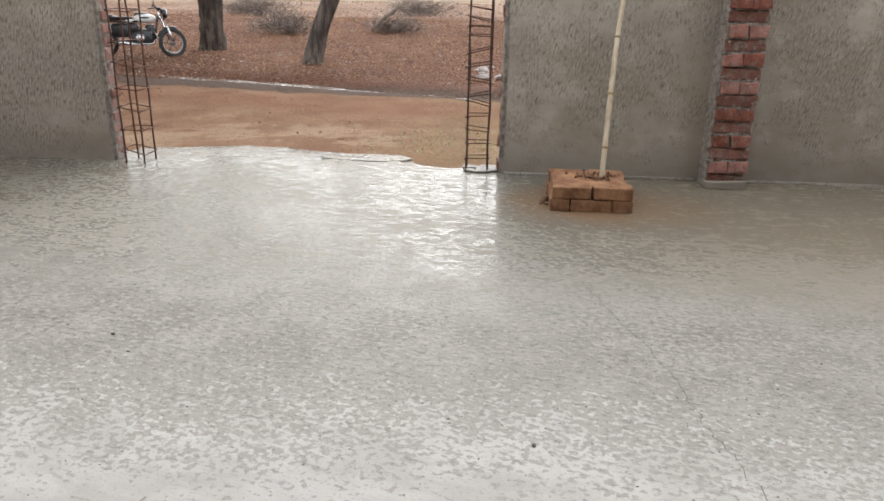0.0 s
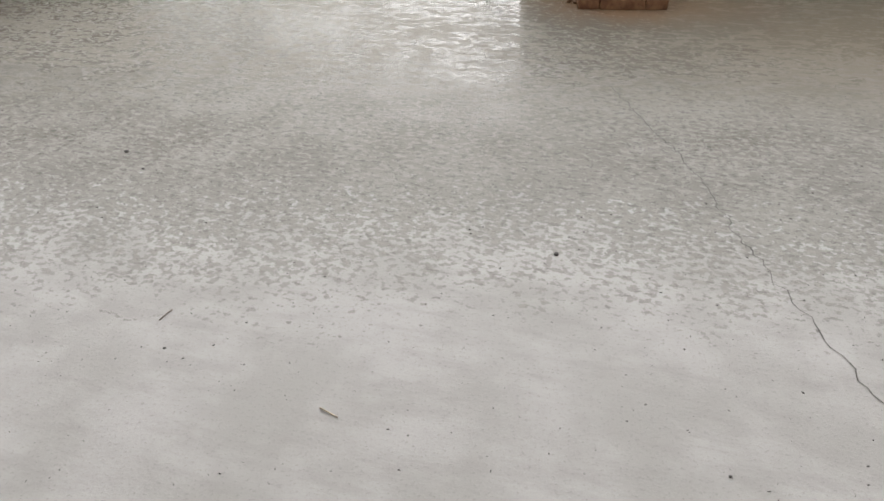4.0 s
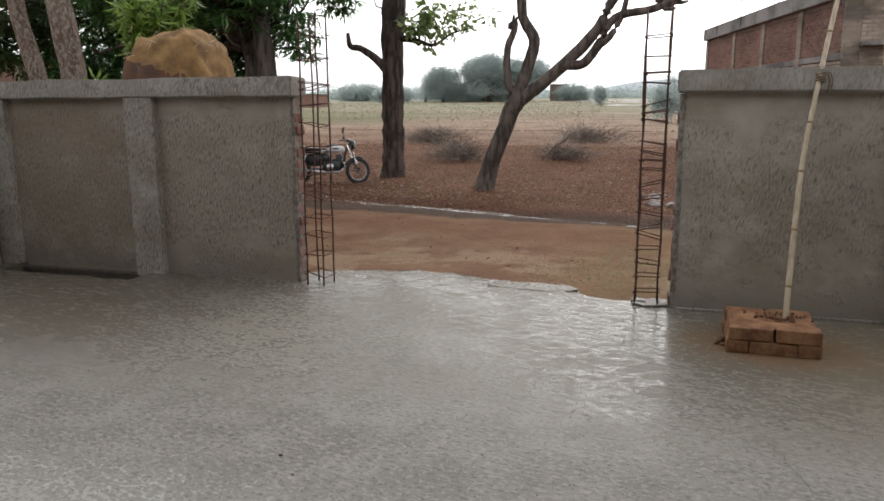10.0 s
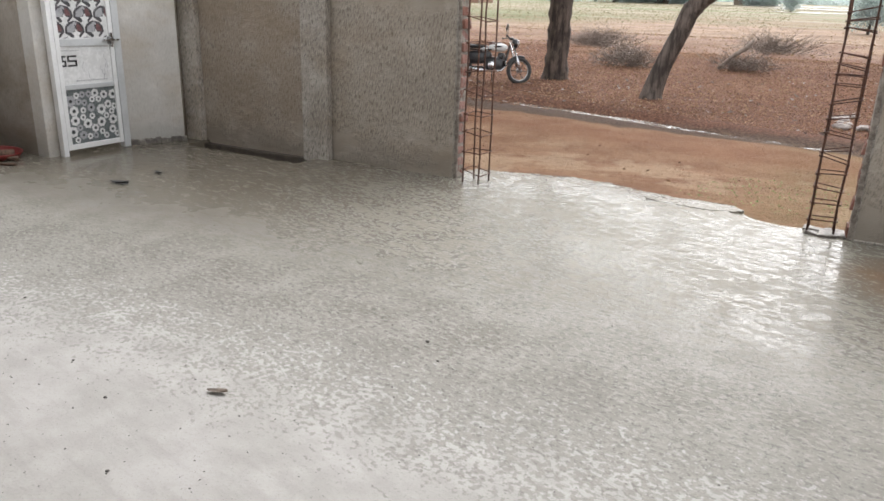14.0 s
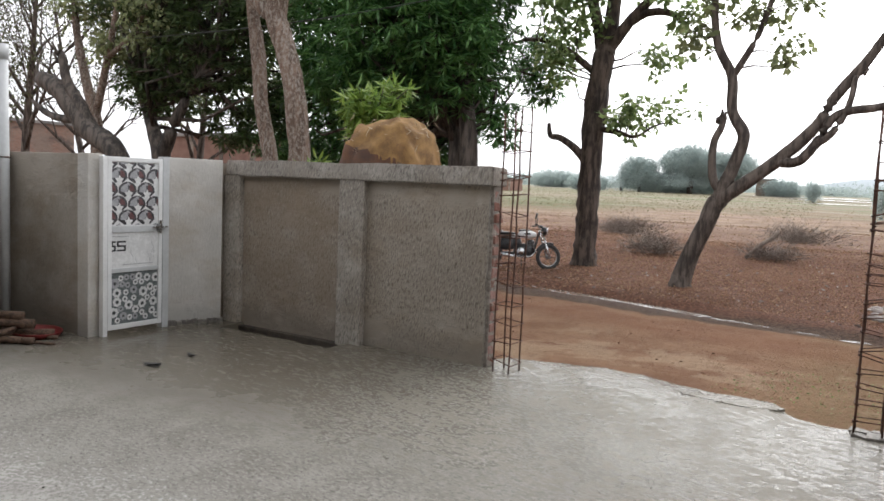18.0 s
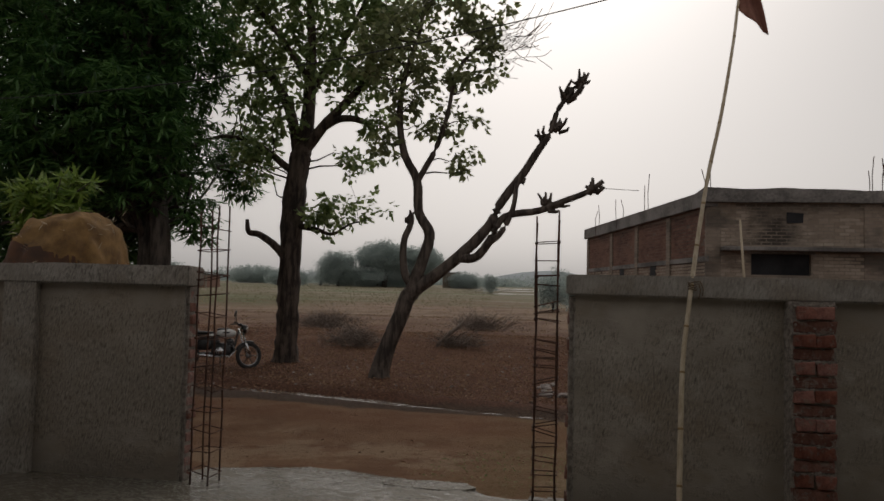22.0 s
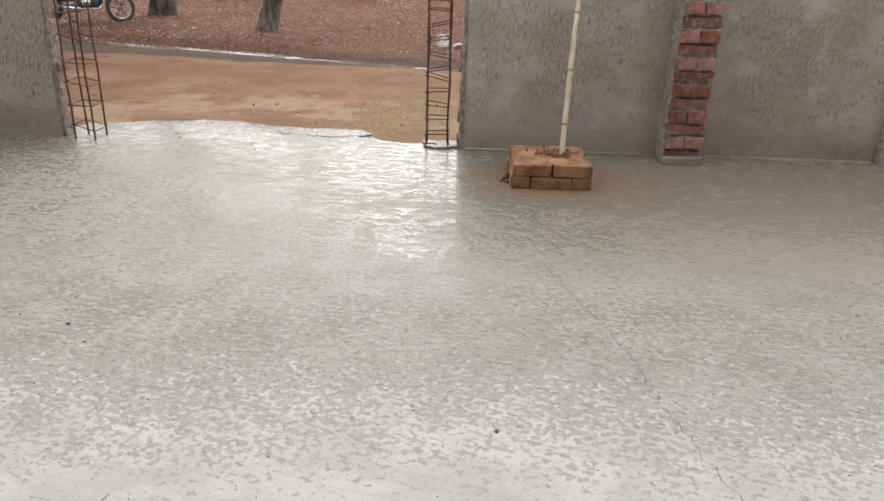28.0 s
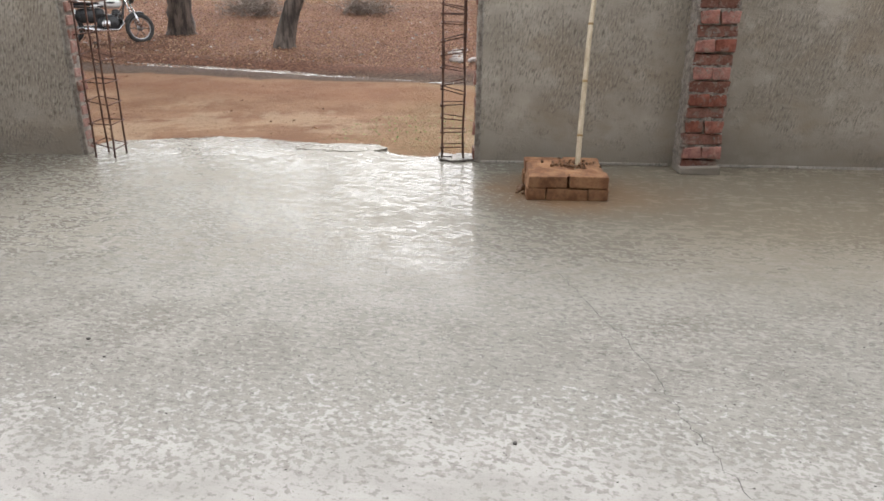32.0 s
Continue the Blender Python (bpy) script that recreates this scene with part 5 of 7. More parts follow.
leaf_masses(tree, [stem[4], stem[6]],
            [((-1.06, 15.5, 4.37), (0.42, 0.4, 0.40)), ((-1.02, 15.5, 5.12), (0.45, 0.4, 0.34)), ((-2.62, 15.5, 4.75), (0.38, 0.4, 0.62)), ((-1.75, 15.5, 5.35), (0.62, 0.5, 0.5)), ((-2.3, 15.5, 5.7), (0.6, 0.5, 0.55)),
             ((-1.9, 15.5, 6.5), (1.35, 0.9, 0.75)), ((-0.75, 15.4, 6.45), (0.75, 0.7, 0.6)), ((-1.7, 15.5, 7.7), (1.6, 1.0, 0.85)), ((-0.6, 15.4, 7.3), (0.7, 0.6, 0.5)), ((-2.9, 15.5, 6.9), (0.7, 0.6, 0.7)), ((-1.6, 15.5, 8.7), (1.3, 1.0, 0.7))],
            "leaf_olive_broad", "bark2", 8, 14, 14, 0.21, (0.16, 0.125), 0.7)

# twin pale trunks behind the wall
tree = thing("pale_tree", (-7.9, 9.0, -0.3), "pale flaky-barked tree with twin trunks and lopped limbs behind the wall", "tree")
stem = limb_runs(
    [(-8.2, 9.3, -0.4, 0.19), (-8.3, 9.3, 0.8, 0.16), (-8.42, 9.3, 1.9, 0.14), (-8.66, 9.3, 2.81, 0.125), (-8.74, 9.3, 3.6, 0.13), (-8.92, 9.3, 4.56, 0.105), (-8.80, 9.3, 5.28, 0.09), (-9.1, 9.3, 6.5, 0.07), (-9.3, 9.3, 8.2, 0.045)],
    [(-7.6, 8.9, -0.4, 0.23), (-7.4, 8.9, 0.8, 0.20), (-7.33, 8.9, 1.78, 0.185), (-7.51, 8.9, 2.98, 0.18), (-7.78, 8.9, 3.78, 0.18), (-7.93, 8.9, 4.2, 0.18), (-7.74, 8.9, 4.97, 0.15), (-7.54, 8.9, 5.83, 0.14), (-7.47, 8.9, 6.6, 0.12), (-7.4, 8.9, 8.2, 0.09)],
    [(-7.95, 8.9, 4.15, 0.15), (-8.39, 8.8, 4.5, 0.14), (-8.75, 8.8, 5.0, 0.12), (-8.85, 8.8, 5.8, 0.09), (-8.9, 8.8, 7.4, 0.07)],
    [(-8.39, 8.8, 4.5, 0.12), (-9.0, 8.7, 4.95, 0.11), (-9.3, 8.7, 5.6, 0.08), (-9.45, 8.7, 6.8, 0.06)],
    [(-9.0, 8.7, 4.95, 0.085), (-10.12, 8.6, 5.25, 0.075), (-11.21, 8.5, 5.95, 0.06), (-12.41, 8.5, 6.84, 0.045), (-13.2, 8.5, 7.6, 0.03)],
    [(-8.6, 8.8, 5.2, 0.07), (-8.25, 8.7, 5.5, 0.065), (-8.2, 8.7, 6.3, 0.055), (-8.3, 8.7, 7.6, 0.04)])
tubes("trunk", stem, M["bark3"], tree, sides=12, rough=0.06)
rng = random.Random(5)
runs, tips = [], []
for p, d, r in ends_of(stem[2:], 4, 12):
    twigs(p, d + Vector([rng.gauss(0, 0.7) for _ in range(3)]), min(r * 0.4, 0.02), rng.uniform(0.5, 1.0), 0, rng, runs, tips)
tubes("twigwork", runs, M["bark3"], tree, sides=5)["kind"] = "stuff"
foliage("crown", tips, 6, 0.3, 0.12, 0.05, M["leaf_olive"], tree, 0.5, 12)


def mango(place, label, trunks, masses, seed, material, per, n, size=(0.30, 0.062), droop=0.9):
    """A heavy dark crown of drooping leaf whorls over stout trunks."""
    r = random.Random(seed)
    ob = thing("mango_tree", place, label, "tree")
    tr = limb_runs(*trunks)
    tubes("trunk", tr, M["bark_dark"], ob, sides=12, rough=0.06)
    runs, tips = [], []
    for (c, s) in masses:
        own = shell_tips(c, s, int(n * s[0] * s[2] * 0.5), r)
        tips += own
        for q in own[::22]:
            run = r.choice(tr)[0]
            base = Vector(run[int(len(run) * r.uniform(0.6, 0.99))])
            q = Vector(c).lerp(Vector(q), 0.75)
            m1 = base.lerp(q, 0.4) + Vector([r.uniform(-0.5, 0.5) for _ in range(3)])
            m2 = base.lerp(q, 0.75) + Vector([r.uniform(-0.4, 0.4) for _ in range(3)])
            runs.append(([base, m1, m2, q], [0.07, 0.05, 0.03, 0.01]))
    tubes("branchwork", runs, M["bark_dark"], ob, sides=5)["kind"] = "stuff"
    rg = np.random.default_rng(seed)
    t = np.repeat(np.asarray(tips), per, axis=0)
    a = rg.normal(size=t.shape)
    a[:, 2] = -abs(a[:, 2]) * 0.6 - droop * rg.random(len(t)) + 0.25
    k = rg.uniform(0.7, 1.2, len(t))
    leaves("crown", t + a * 0.05, a, size[0] * k, size[1] * k, material, ob, "", seed)
    return ob


mango((-7.3, 14.0, -0.4), "big dark mango tree with dense drooping leaves behind the wall",
      [[(-7.1, 14.0, -0.5, 0.26), (-7.05, 14.0, 1.0, 0.22), (-7.1, 14.0, 2.6, 0.20), (-7.5, 14.2, 4.4, 0.16), (-8.2, 14.4, 6.0, 0.10)],
       [(-7.7, 14.3, -0.5, 0.22), (-7.62, 14.3, 1.0, 0.18), (-7.6, 14.3, 2.6, 0.16), (-8.2, 14.5, 4.4, 0.10)]],
      [((-8.7, 13.6, 5.0), (2.1, 1.7, 2.0)), ((-9.3, 14.2, 7.6), (2.3, 1.8, 2.2)), ((-7.3, 13.4, 4.6), (1.05, 1.1, 1.6)), ((-10.9, 14.0, 4.9), (1.4, 1.4, 1.9)), ((-8.3, 14.4, 9.2), (1.9, 1.7, 1.9)), ((-11.2, 14.6, 6.6), (1.3, 1.4, 1.6)), ((-9.4, 13.4, 3.9), (1.7, 1.1, 0.9)), ((-12.6, 15.0, 3.0), (2.2, 1.2, 1.5)), ((-9.6, 15.4, 3.0), (1.9, 1.1, 1.4)), ((-11.0, 15.2, 2.1), (2.8, 1.0, 0.8)),
       ((-7.6, 14.0, 7.0), (1.1, 1.2, 1.6)), ((-6.35, 14.2, 2.85), (0.45, 0.4, 0.55)), ((-7.5, 18.5, 4.8), (0.8, 0.7, 1.1)), ((-11.3, 14.8, 8.7), (1.1, 1.1, 1.2)), ((-8.6, 15.6, 6.6), (2.4, 0.8, 2.6)), ((-8.6, 15.4, 4.2), (2.0, 0.8, 1.8))],
      201, M["leaf_mango"], 12, 300, (0.27, 0.058), 0.9)
mango((-16.3, 13.2, -0.4), "wide dark mango tree with low spreading limbs behind the small gate",
      [[(-16.1, 13.0, -0.5, 0.3), (-16.2, 13.0, 1.6, 0.26), (-16.4, 13.0, 2.3, 0.22), (-17.0, 13.1, 3.2, 0.14), (-18.0, 13.2, 4.6, 0.10)],
       [(-16.2, 13.0, 1.9, 0.2), (-15.7, 13.0, 2.8, 0.16), (-15.1, 13.2, 3.9, 0.11), (-14.0, 13.4, 5.2, 0.08)]],
      [((-15.2, 13.6, 5.4), (2.6, 1.7, 2.2)), ((-16.0, 13.8, 8.2), (3.2, 1.9, 2.4)), ((-13.2, 14.2, 5.0), (1.5, 1.3, 2.3)), ((-18.4, 13.6, 6.8), (1.8, 1.5, 1.5)), ((-13.4, 14.4, 7.4), (1.4, 1.3, 1.6)), ((-16.8, 13.4, 3.9), (1.5, 1.2, 0.9)), ((-14.4, 14.4, 3.0), (1.7, 0.8, 0.8))],
      202, M["leaf_dark"], 14, 170, (0.26, 0.075), 0.6)


# ---- more trees, near and far ----
tree = thing("lopped_tree", (-13.6, 10.0, -0.4), "old dark tree stump with thick lopped limbs beyond the gate", "tree")
stem = limb_runs(
    [(-13.5, 10.0, -0.5, 0.32), (-13.6, 10.0, 0.8, 0.28), (-13.91, 10.0, 1.92, 0.25), (-14.86, 10.0, 2.38, 0.24), (-15.5, 10.0, 2.95, 0.25), (-16.16, 10.0, 3.4, 0.23), (-16.75, 10.0, 3.62, 0.19)],
    [(-14.86, 10.0, 2.38, 0.15), (-15.14, 10.0, 2.9, 0.14), (-15.7, 10.0, 3.5, 0.12), (-15.95, 10.0, 4.15, 0.09)],
    [(-15.3, 10.0, 2.6, 0.10), (-16.4, 10.0, 2.75, 0.08), (-17.2, 10.0, 3.1, 0.05)])
tubes("trunk", stem, M["bark_dark"], tree, sides=12, rough=0.10)
rng = random.Random(9)
runs = []
for c in ((-16.75, 10.0, 3.6), (-16.0, 10.0, 4.1)):
    for _ in range(7):
        a = Vector(c) + Vector([rng.uniform(-0.12, 0.12) for _ in range(3)])
        runs.append(([a, a + Vector((rng.uniform(-0.25, 0.1), 0, rng.uniform(0.1, 0.4)))], [0.05, 0.02]))
tubes("stubwork", runs, M["bark_dark"], tree, sides=6)["kind"] = "stuff"


def bare_tree(place, height, lean, label, seed, depth=3, per=4, n=9, radius=0.2, material="leaf_olive"):
    """A thin-leaved tree: many fine ascending limbs with few small leaves."""
    r = random.Random(seed)
    ob = thing("sparse_tree", place, label, "tree", "sparse trees beyond the gate")
    x, y, z = place
    stem = limb_runs([(x, y, z - 0.1, radius), (x + lean * 0.2, y, z + height * 0.25, radius * 0.8), (x + lean * 0.6, y, z + height * 0.55, radius * 0.5), (x + lean, y, z + height, radius * 0.12)])
    tubes("trunk", stem, M["bark2"], ob, sides=8, rough=0.05)
    runs, tips = [], []
    pts, rad = stem[0]
    for k in range(n):
        i = int(len(pts) * (0.25 + 0.7 * k / n))
        a = r.uniform(0, 2 * math.pi)
        twigs(pts[i], (math.cos(a) * 0.9, math.sin(a) * 0.9, 0.9), rad[i] * 0.6, height * r.uniform(0.20, 0.32), depth - 1, r, runs, tips, 0.6, 0.08, 3)
    tubes("branchwork", runs, M["bark2"], ob, sides=4)["kind"] = "stuff"
    foliage("crown", tips, per, 0.45, 0.15, 0.08, M[material], ob, 0.5, seed)
    return ob


broad = thing("broadleaf_tree", (-18.6, 12.6, -0.4), "pale-trunked tree with an olive-green crown behind the small gate", "tree")
broad_limbs = limb_runs(
    [(-18.6, 12.6, -0.5, 0.22), (-18.7, 12.6, 1.2, 0.19), (-18.5, 12.6, 2.6, 0.17), (-18.9, 12.5, 4.0, 0.14), (-19.4, 12.5, 5.6, 0.10), (-19.7, 12.6, 7.6, 0.07), (-20.3, 12.7, 9.8, 0.03)],
    [(-18.6, 12.6, 3.0, 0.12), (-17.9, 12.5, 4.6, 0.10), (-17.3, 12.4, 6.2, 0.07), (-17.2, 12.4, 8.2, 0.05), (-16.7, 12.5, 10.0, 0.03)],
    [(-17.9, 12.5, 4.6, 0.08), (-16.6, 12.4, 5.2, 0.06), (-15.6, 12.3, 6.4, 0.05), (-15.2, 12.3, 7.8, 0.03)])
tubes("trunk", broad_limbs, M["bark3"], broad, sides=9, rough=0.05)
bare_tree((-28.7, 16.0, -0.4), 12.5, 1.5, "tall sparse tree with fine bare twigs beyond the yard wall", 301, 4, 1, 17, 0.2)
bare_tree((-24.6, 12.6, -0.4), 8.0, -0.5, "slim sparse tree with small leaves beyond the yard wall", 302, 4, 1, 10, 0.10)
leaf_masses(broad, broad_limbs, [((-19.6, 12.6, 8.5), (1.3, 0.9, 1.2)), ((-17.4, 12.4, 6.7), (1.0, 0.8, 0.9)), ((-15.9, 12.3, 5.4), (0.9, 0.7, 0.8)), ((-19.5, 12.5, 6.2), (0.9, 0.7, 0.7)), ((-15.3, 12.3, 8.0), (1.4, 0.9, 0.9)), ((-17.4, 12.4, 8.9), (1.5, 0.9, 1.1)), ((-18.0, 12.4, 4.9), (0.7, 0.6, 0.5)), ((-16.6, 12.6, 10.4), (2.4, 1.0, 1.0)), ((-20.6, 12.8, 10.2), (1.6, 1.0, 1.0))],
            "leaf_olive_broad", "bark2", 306, 13, 14, 0.27, (0.17, 0.11), 0.5)
bare_tree((-30.5, 20.0, -0.4), 11.0, -3.0, "tall sparse tree with fine bare twigs beyond the yard wall", 304, 4, 1, 15, 0.18)
bare_tree((-22.0, 19.0, -0.4), 10.5, 1.0, "thin tree with a broad olive crown behind the gate", 305, 3, 30, 14, 0.16, "leaf_olive_broad")


def sapling(place, label, height, n, seed, spreadr, stem_h):
    r = random.Random(seed)
    ob = thing("mango_sapling", place, label, "sapling")
    x, y, z = place
    runs, tips = [curve([(x, y, z, 0.035), (x + 0.03, y, z + stem_h * 0.6, 0.03), (x, y, z + stem_h, 0.02)], 5)], []
    for k in range(n):
        a = r.uniform(0, 2 * math.pi)
        b = Vector((x, y, z + stem_h * r.uniform(0.82, 1.0)))
        e = b + Vector((math.cos(a) * spreadr * r.uniform(0.4, 1), math.sin(a) * spreadr * 0.7, height * r.uniform(0.05, 1)))
        runs.append(([b, b.lerp(e, 0.5) + Vector((0, 0, 0.05)), e], [0.012, 0.009, 0.005]))
        tips += [tuple(e), tuple(b.lerp(e, 0.7))]
    tubes("stem", runs, M["bark2"], ob, sides=6)
    rg = np.random.default_rng(seed)
    t = np.repeat(np.asarray(tips), 11, axis=0)
    a = rg.normal(size=t.shape)
    a[:, 2] = a[:, 2] * 0.7 - 0.35
    k = rg.uniform(0.7, 1.2, len(t))
    leaves("leaves", t, a, 0.24 * k, 0.05 * k, M["leaf_fresh"], ob, "long bright green drooping leaves", seed)


sapling((-5.25, 8.2, -0.25), "young mango with bright green drooping leaves behind the wall", 0.62, 44, 41, 0.52, 2.62)
sapling((-6.05, 7.9, -0.25), "small young mango peeping over the wall", 0.25, 8, 42, 0.25, 1.95)

# straw heap under sacking behind the wall
heap = thing("sacking_heap", (-4.5, 7.5, -0.2), "lumpy stack wrapped in brown jute sacking behind the wall", "covered stack")
bm = bmesh.new()
bmesh.ops.create_icosphere(bm, subdivisions=5, radius=1.0)
for v in bm.verts:
    d = v.co.copy()
    k = [math.copysign(abs(c) ** 0.6, c) for c in d]
    z = 0.95 + k[2] * 1.22
    if z > 1.6:
        z += 0.13 * math.exp(-((d.x - 0.35) / 0.45) ** 2) + 0.07 * math.exp(-((d.x + 0.35) / 0.2) ** 2) - 0.16 * max(-d.x - 0.3, 0)
    fold = 0.05 * noise.noise(Vector((d.x * 5, d.y * 5, d.z * 1.6))) + 0.03 * abs(noise.noise(Vector((d.x * 11 + d.z * 5, d.y * 11, d.z * 3)))) + 0.012 * noise.noise(d * 24)
    v.co = Vector((-4.46 + k[0] * (0.58 + fold), 7.5 + k[1] * (0.60 + fold), max(z, -0.25) + fold))
wrap = bm.copy()
smooth(part("sacking", bm, M["sack"], heap))
bmesh.ops.delete(wrap, geom=[f for f in wrap.faces if f.calc_center_median().z > 1.86 - 0.20 * (f.calc_center_median().x + 4.5) / 0.6 + 0.03 * noise.noise(f.calc_center_median() * 7)], context="FACES")
for v in wrap.verts:
    v.co = Vector((-4.46 + (v.co.x + 4.46) * 1.02, 7.5 + (v.co.y - 7.5) * 1.02, v.co.z))
smooth(part("tarpaulin", wrap, M["sack_dark"], heap, "dark red-brown tarpaulin round the lower part"))
runs = []
for zc, tilt in ((1.86, -0.20), (1.2, 0.1)):
    loop = []
    for s in range(37):
        a = 2 * math.pi * s / 36
        cx, cy = math.cos(a), math.sin(a)
        z = zc + tilt * cx
        flat = math.sqrt(max(1 - (abs(z - 0.95) / 1.22) ** 3.33, 0.02)) ** 0.6
        loop.append((-4.46 + math.copysign(abs(cx) ** 0.6, cx) * 0.595 * flat, 7.5 + math.copysign(abs(cy) ** 0.6, cy) * 0.615 * flat, z))
    runs.append((loop, 0.008))
tubes("rope", runs, M["rope"], heap, "brown rope tied round the sacking", sides=6)
rg = np.random.default_rng(4)
n = 260
a = rg.uniform(0, 2 * np.pi, n)
w = np.stack([-4.46 + np.cos(a) * rg.uniform(0.25, 0.64, n), 7.5 + np.sin(a) * rg.uniform(0.3, 0.66, n), rg.uniform(1.3, 2.28, n)], -1)
leaves("straw", w, rg.normal(size=(n, 3)), 0.12, 0.008, M["bamboo"], heap, "loose straws sticking out")


# ---- brick house on the far side of the lane ----
def course_bricks(name, parent, place, u0, u1, z0, z1, gaps, material, seed):
    """Joined bricks of a far wall in bond, each one a little proud and uneven; gaps are (u0, u1, z0, z1)."""
    r = random.Random(seed)
    verts, faces, row, z = [], [], 0, z0
    while z < z1 - 0.05:
        u = u0 - (0.125 if row % 2 else 0.0)
        while u < u1:
            a, b, c, d = max(u, u0), min(u + 0.238 + r.uniform(-0.008, 0.006), u1), z + r.uniform(0, 0.006), z + 0.078 + r.uniform(-0.006, 0.004)
            m1, m2 = (a + b) / 2, (c + d) / 2
            if b - a > 0.04 and not any(g[0] < m1 < g[1] and g[2] < m2 < g[3] for g in gaps) and r.random() > 0.015:
                out, s = 0.004 + r.uniform(0, 0.010), len(verts)
                verts += [place @ Vector(q) for q in ((a, 0.01, c), (b, 0.01, c), (b, 0.01, d), (a, 0.01, d), (a + 0.006, -out, c + 0.005), (b - 0.006, -out, c + 0.005), (b - 0.006, -out, d - 0.005), (a + 0.006, -out, d - 0.005))]
                faces += [(s + 4, s + 5, s + 6, s + 7), (s, s + 1, s + 5, s + 4), (s + 1, s + 2, s + 6, s + 5), (s + 2, s + 3, s + 7, s + 6), (s + 3, s, s + 4, s + 7)]
            u += 0.25
        row, z = row + 1, z + 0.09
    mesh = bpy.data.meshes.new(name)
    mesh.from_pydata([tuple(v) for v in verts], [], faces)
    link_mesh(name, mesh, material, parent)["kind"] = "stuff"


house = thing("brick_house", (4.75, 19.7, -0.4), "unfinished brick house with a sooty concrete roof band", "house")
F = 19.7
for span in ((5.0, 17, -0.5, 2.1), (5.0, 6.05, 2.1, 3.95), (7.5, 9.35, 2.1, 3.95), (6.05, 7.5, 2.64, 3.95), (9.35, 12.4, 2.6, 3.95), (12.4, 17, 2.1, 3.95)):
    part("wall_panel", boxes((span[0], span[1], F, F + 0.23, span[2], span[3])), M["bld_pale"], house, "cement-washed brickwork")
for k, (x0, x1, z0, z1) in enumerate([(6.05, 7.5, 2.1, 2.64), (9.35, 12.4, 2.1, 2.6)]):
    win = part("window", boxes((x0, x1, F + 0.14, F + 0.2, z0, z1)), M["dark"], house, "near-black panel standing for the unlit ventilator opening")
    part("lintel", boxes((x0 - 0.1, x1 + 0.1, F - 0.03, F + 0.1, z1, z1 + 0.07), bevel=0.01), M["bld_cement"], win)
part("ledge", boxes((5.28, 17, F - 0.42, F + 0.02, 2.70, 2.80), bevel=0.02, jitter=0.01), M["bld_cement"], house, "projecting concrete ledge")
bm = boxes((4.85, 17, F - 0.22, F + 3.0, 3.95, 4.32))
bmesh.ops.subdivide_edges(bm, edges=[e for e in bm.edges if abs(e.verts[0].co.x - e.verts[1].co.x) > 5], cuts=24)
for v in bm.verts:
    v.co += Vector((0, 0.03 * noise.noise(Vector((v.co.x * 1.7, v.co.z, 2))), (0.045 if v.co.z > 4.1 else 0.02) * noise.noise(Vector((v.co.x * 1.1, 3, v.co.z)))))
    if v.co.z > 4.1:
        v.co.z -= 0.012 * (v.co.x - 4.85)
part("roof_band", bm, M["bld_cement"], house, "sooty concrete roof band")
for x in (8.75, 13.6):
    part("column", boxes((x, x + 0.42, F - 0.03, F + 0.05, -0.5, 3.94), bevel=0.01), M["bld_pale"], house)
part("corner_column", boxes((4.93, 5.28, F - 0.04, F + 0.2, -0.5, 3.94), bevel=0.01), M["bld_pale"], house)
side = Matrix.Translation((4.97, F, 0)) @ Matrix.Rotation(math.atan2(12.1, -2.6), 4, "Z")
bm = boxes((0.05, 12.3, -0.23, 0.0, -0.5, 3.97))
bmesh.ops.transform(bm, matrix=side, verts=bm.verts)
part("side_wall", bm, M["bld_brick"], house, "weathered red brickwork")
bm = boxes((-0.1, 12.5, -0.3, 0.14, 3.84, 4.25), bevel=0.03, jitter=0.015)
bmesh.ops.transform(bm, matrix=side, verts=bm.verts)
part("side_roof_band", bm, M["bld_cement"], house, "sooty concrete roof band")
bm = boxes((-0.1, 12.4, 0.0, 0.04, 2.42, 2.56), bevel=0.01)
bmesh.ops.transform(bm, matrix=side, verts=bm.verts)
part("lintel_band", bm, M["bld_cement"], house)
for u in (2.6, 5.6, 8.6, 12.1):
    bm = boxes((u, u + 0.3, -0.02, 0.05, -0.5, 3.82), bevel=0.01)
    bmesh.ops.transform(bm, matrix=side, verts=bm.verts)
    part("column", bm, M["bld_pale"], house)
for u in (3.9, 7.2):
    bm = boxes((u, u + 0.5, -0.06, 0.015, 1.95, 2.42))
    bmesh.ops.transform(bm, matrix=side, verts=bm.verts)
    part("window", bm, M["dark"], house, "near-black box standing for a small unlit opening")
for x, z0 in ((6.9, 3.45), (10.6, 3.4), (11.3, 3.45)):
    part("putlog_hole", boxes((x, x + 0.42, F - 0.012, F + 0.06, z0, z0 + 0.24), jitter=0.03, seed=int(x * 10)), M["dark"], house, "near-black box standing for a broken hole in the brickwork")
rng = random.Random(8)
for x, y in ((5.0, 20.4), (5.2, 20.4), (4.0, 24.3), (3.9, 24.5), (3.4, 26.9), (3.2, 27.1), (2.7, 29.8), (2.6, 30.0), (9.0, 20.0), (9.12, 20.1), (9.3, 20.0), (9.42, 20.1), (10.0, 20.2), (10.35, 20.2), (13.7, 20.1), (13.9, 20.2)):
    h = rng.uniform(0.6, 1.25)
    tubes("starter_bar", [([(x, y, 3.9), (x + rng.uniform(-0.04, 0.04), y, 4.2 + h * 0.5), (x + rng.uniform(-0.08, 0.08), y, 4.2 + h)], 0.012)], M["rust"], house, sides=5)
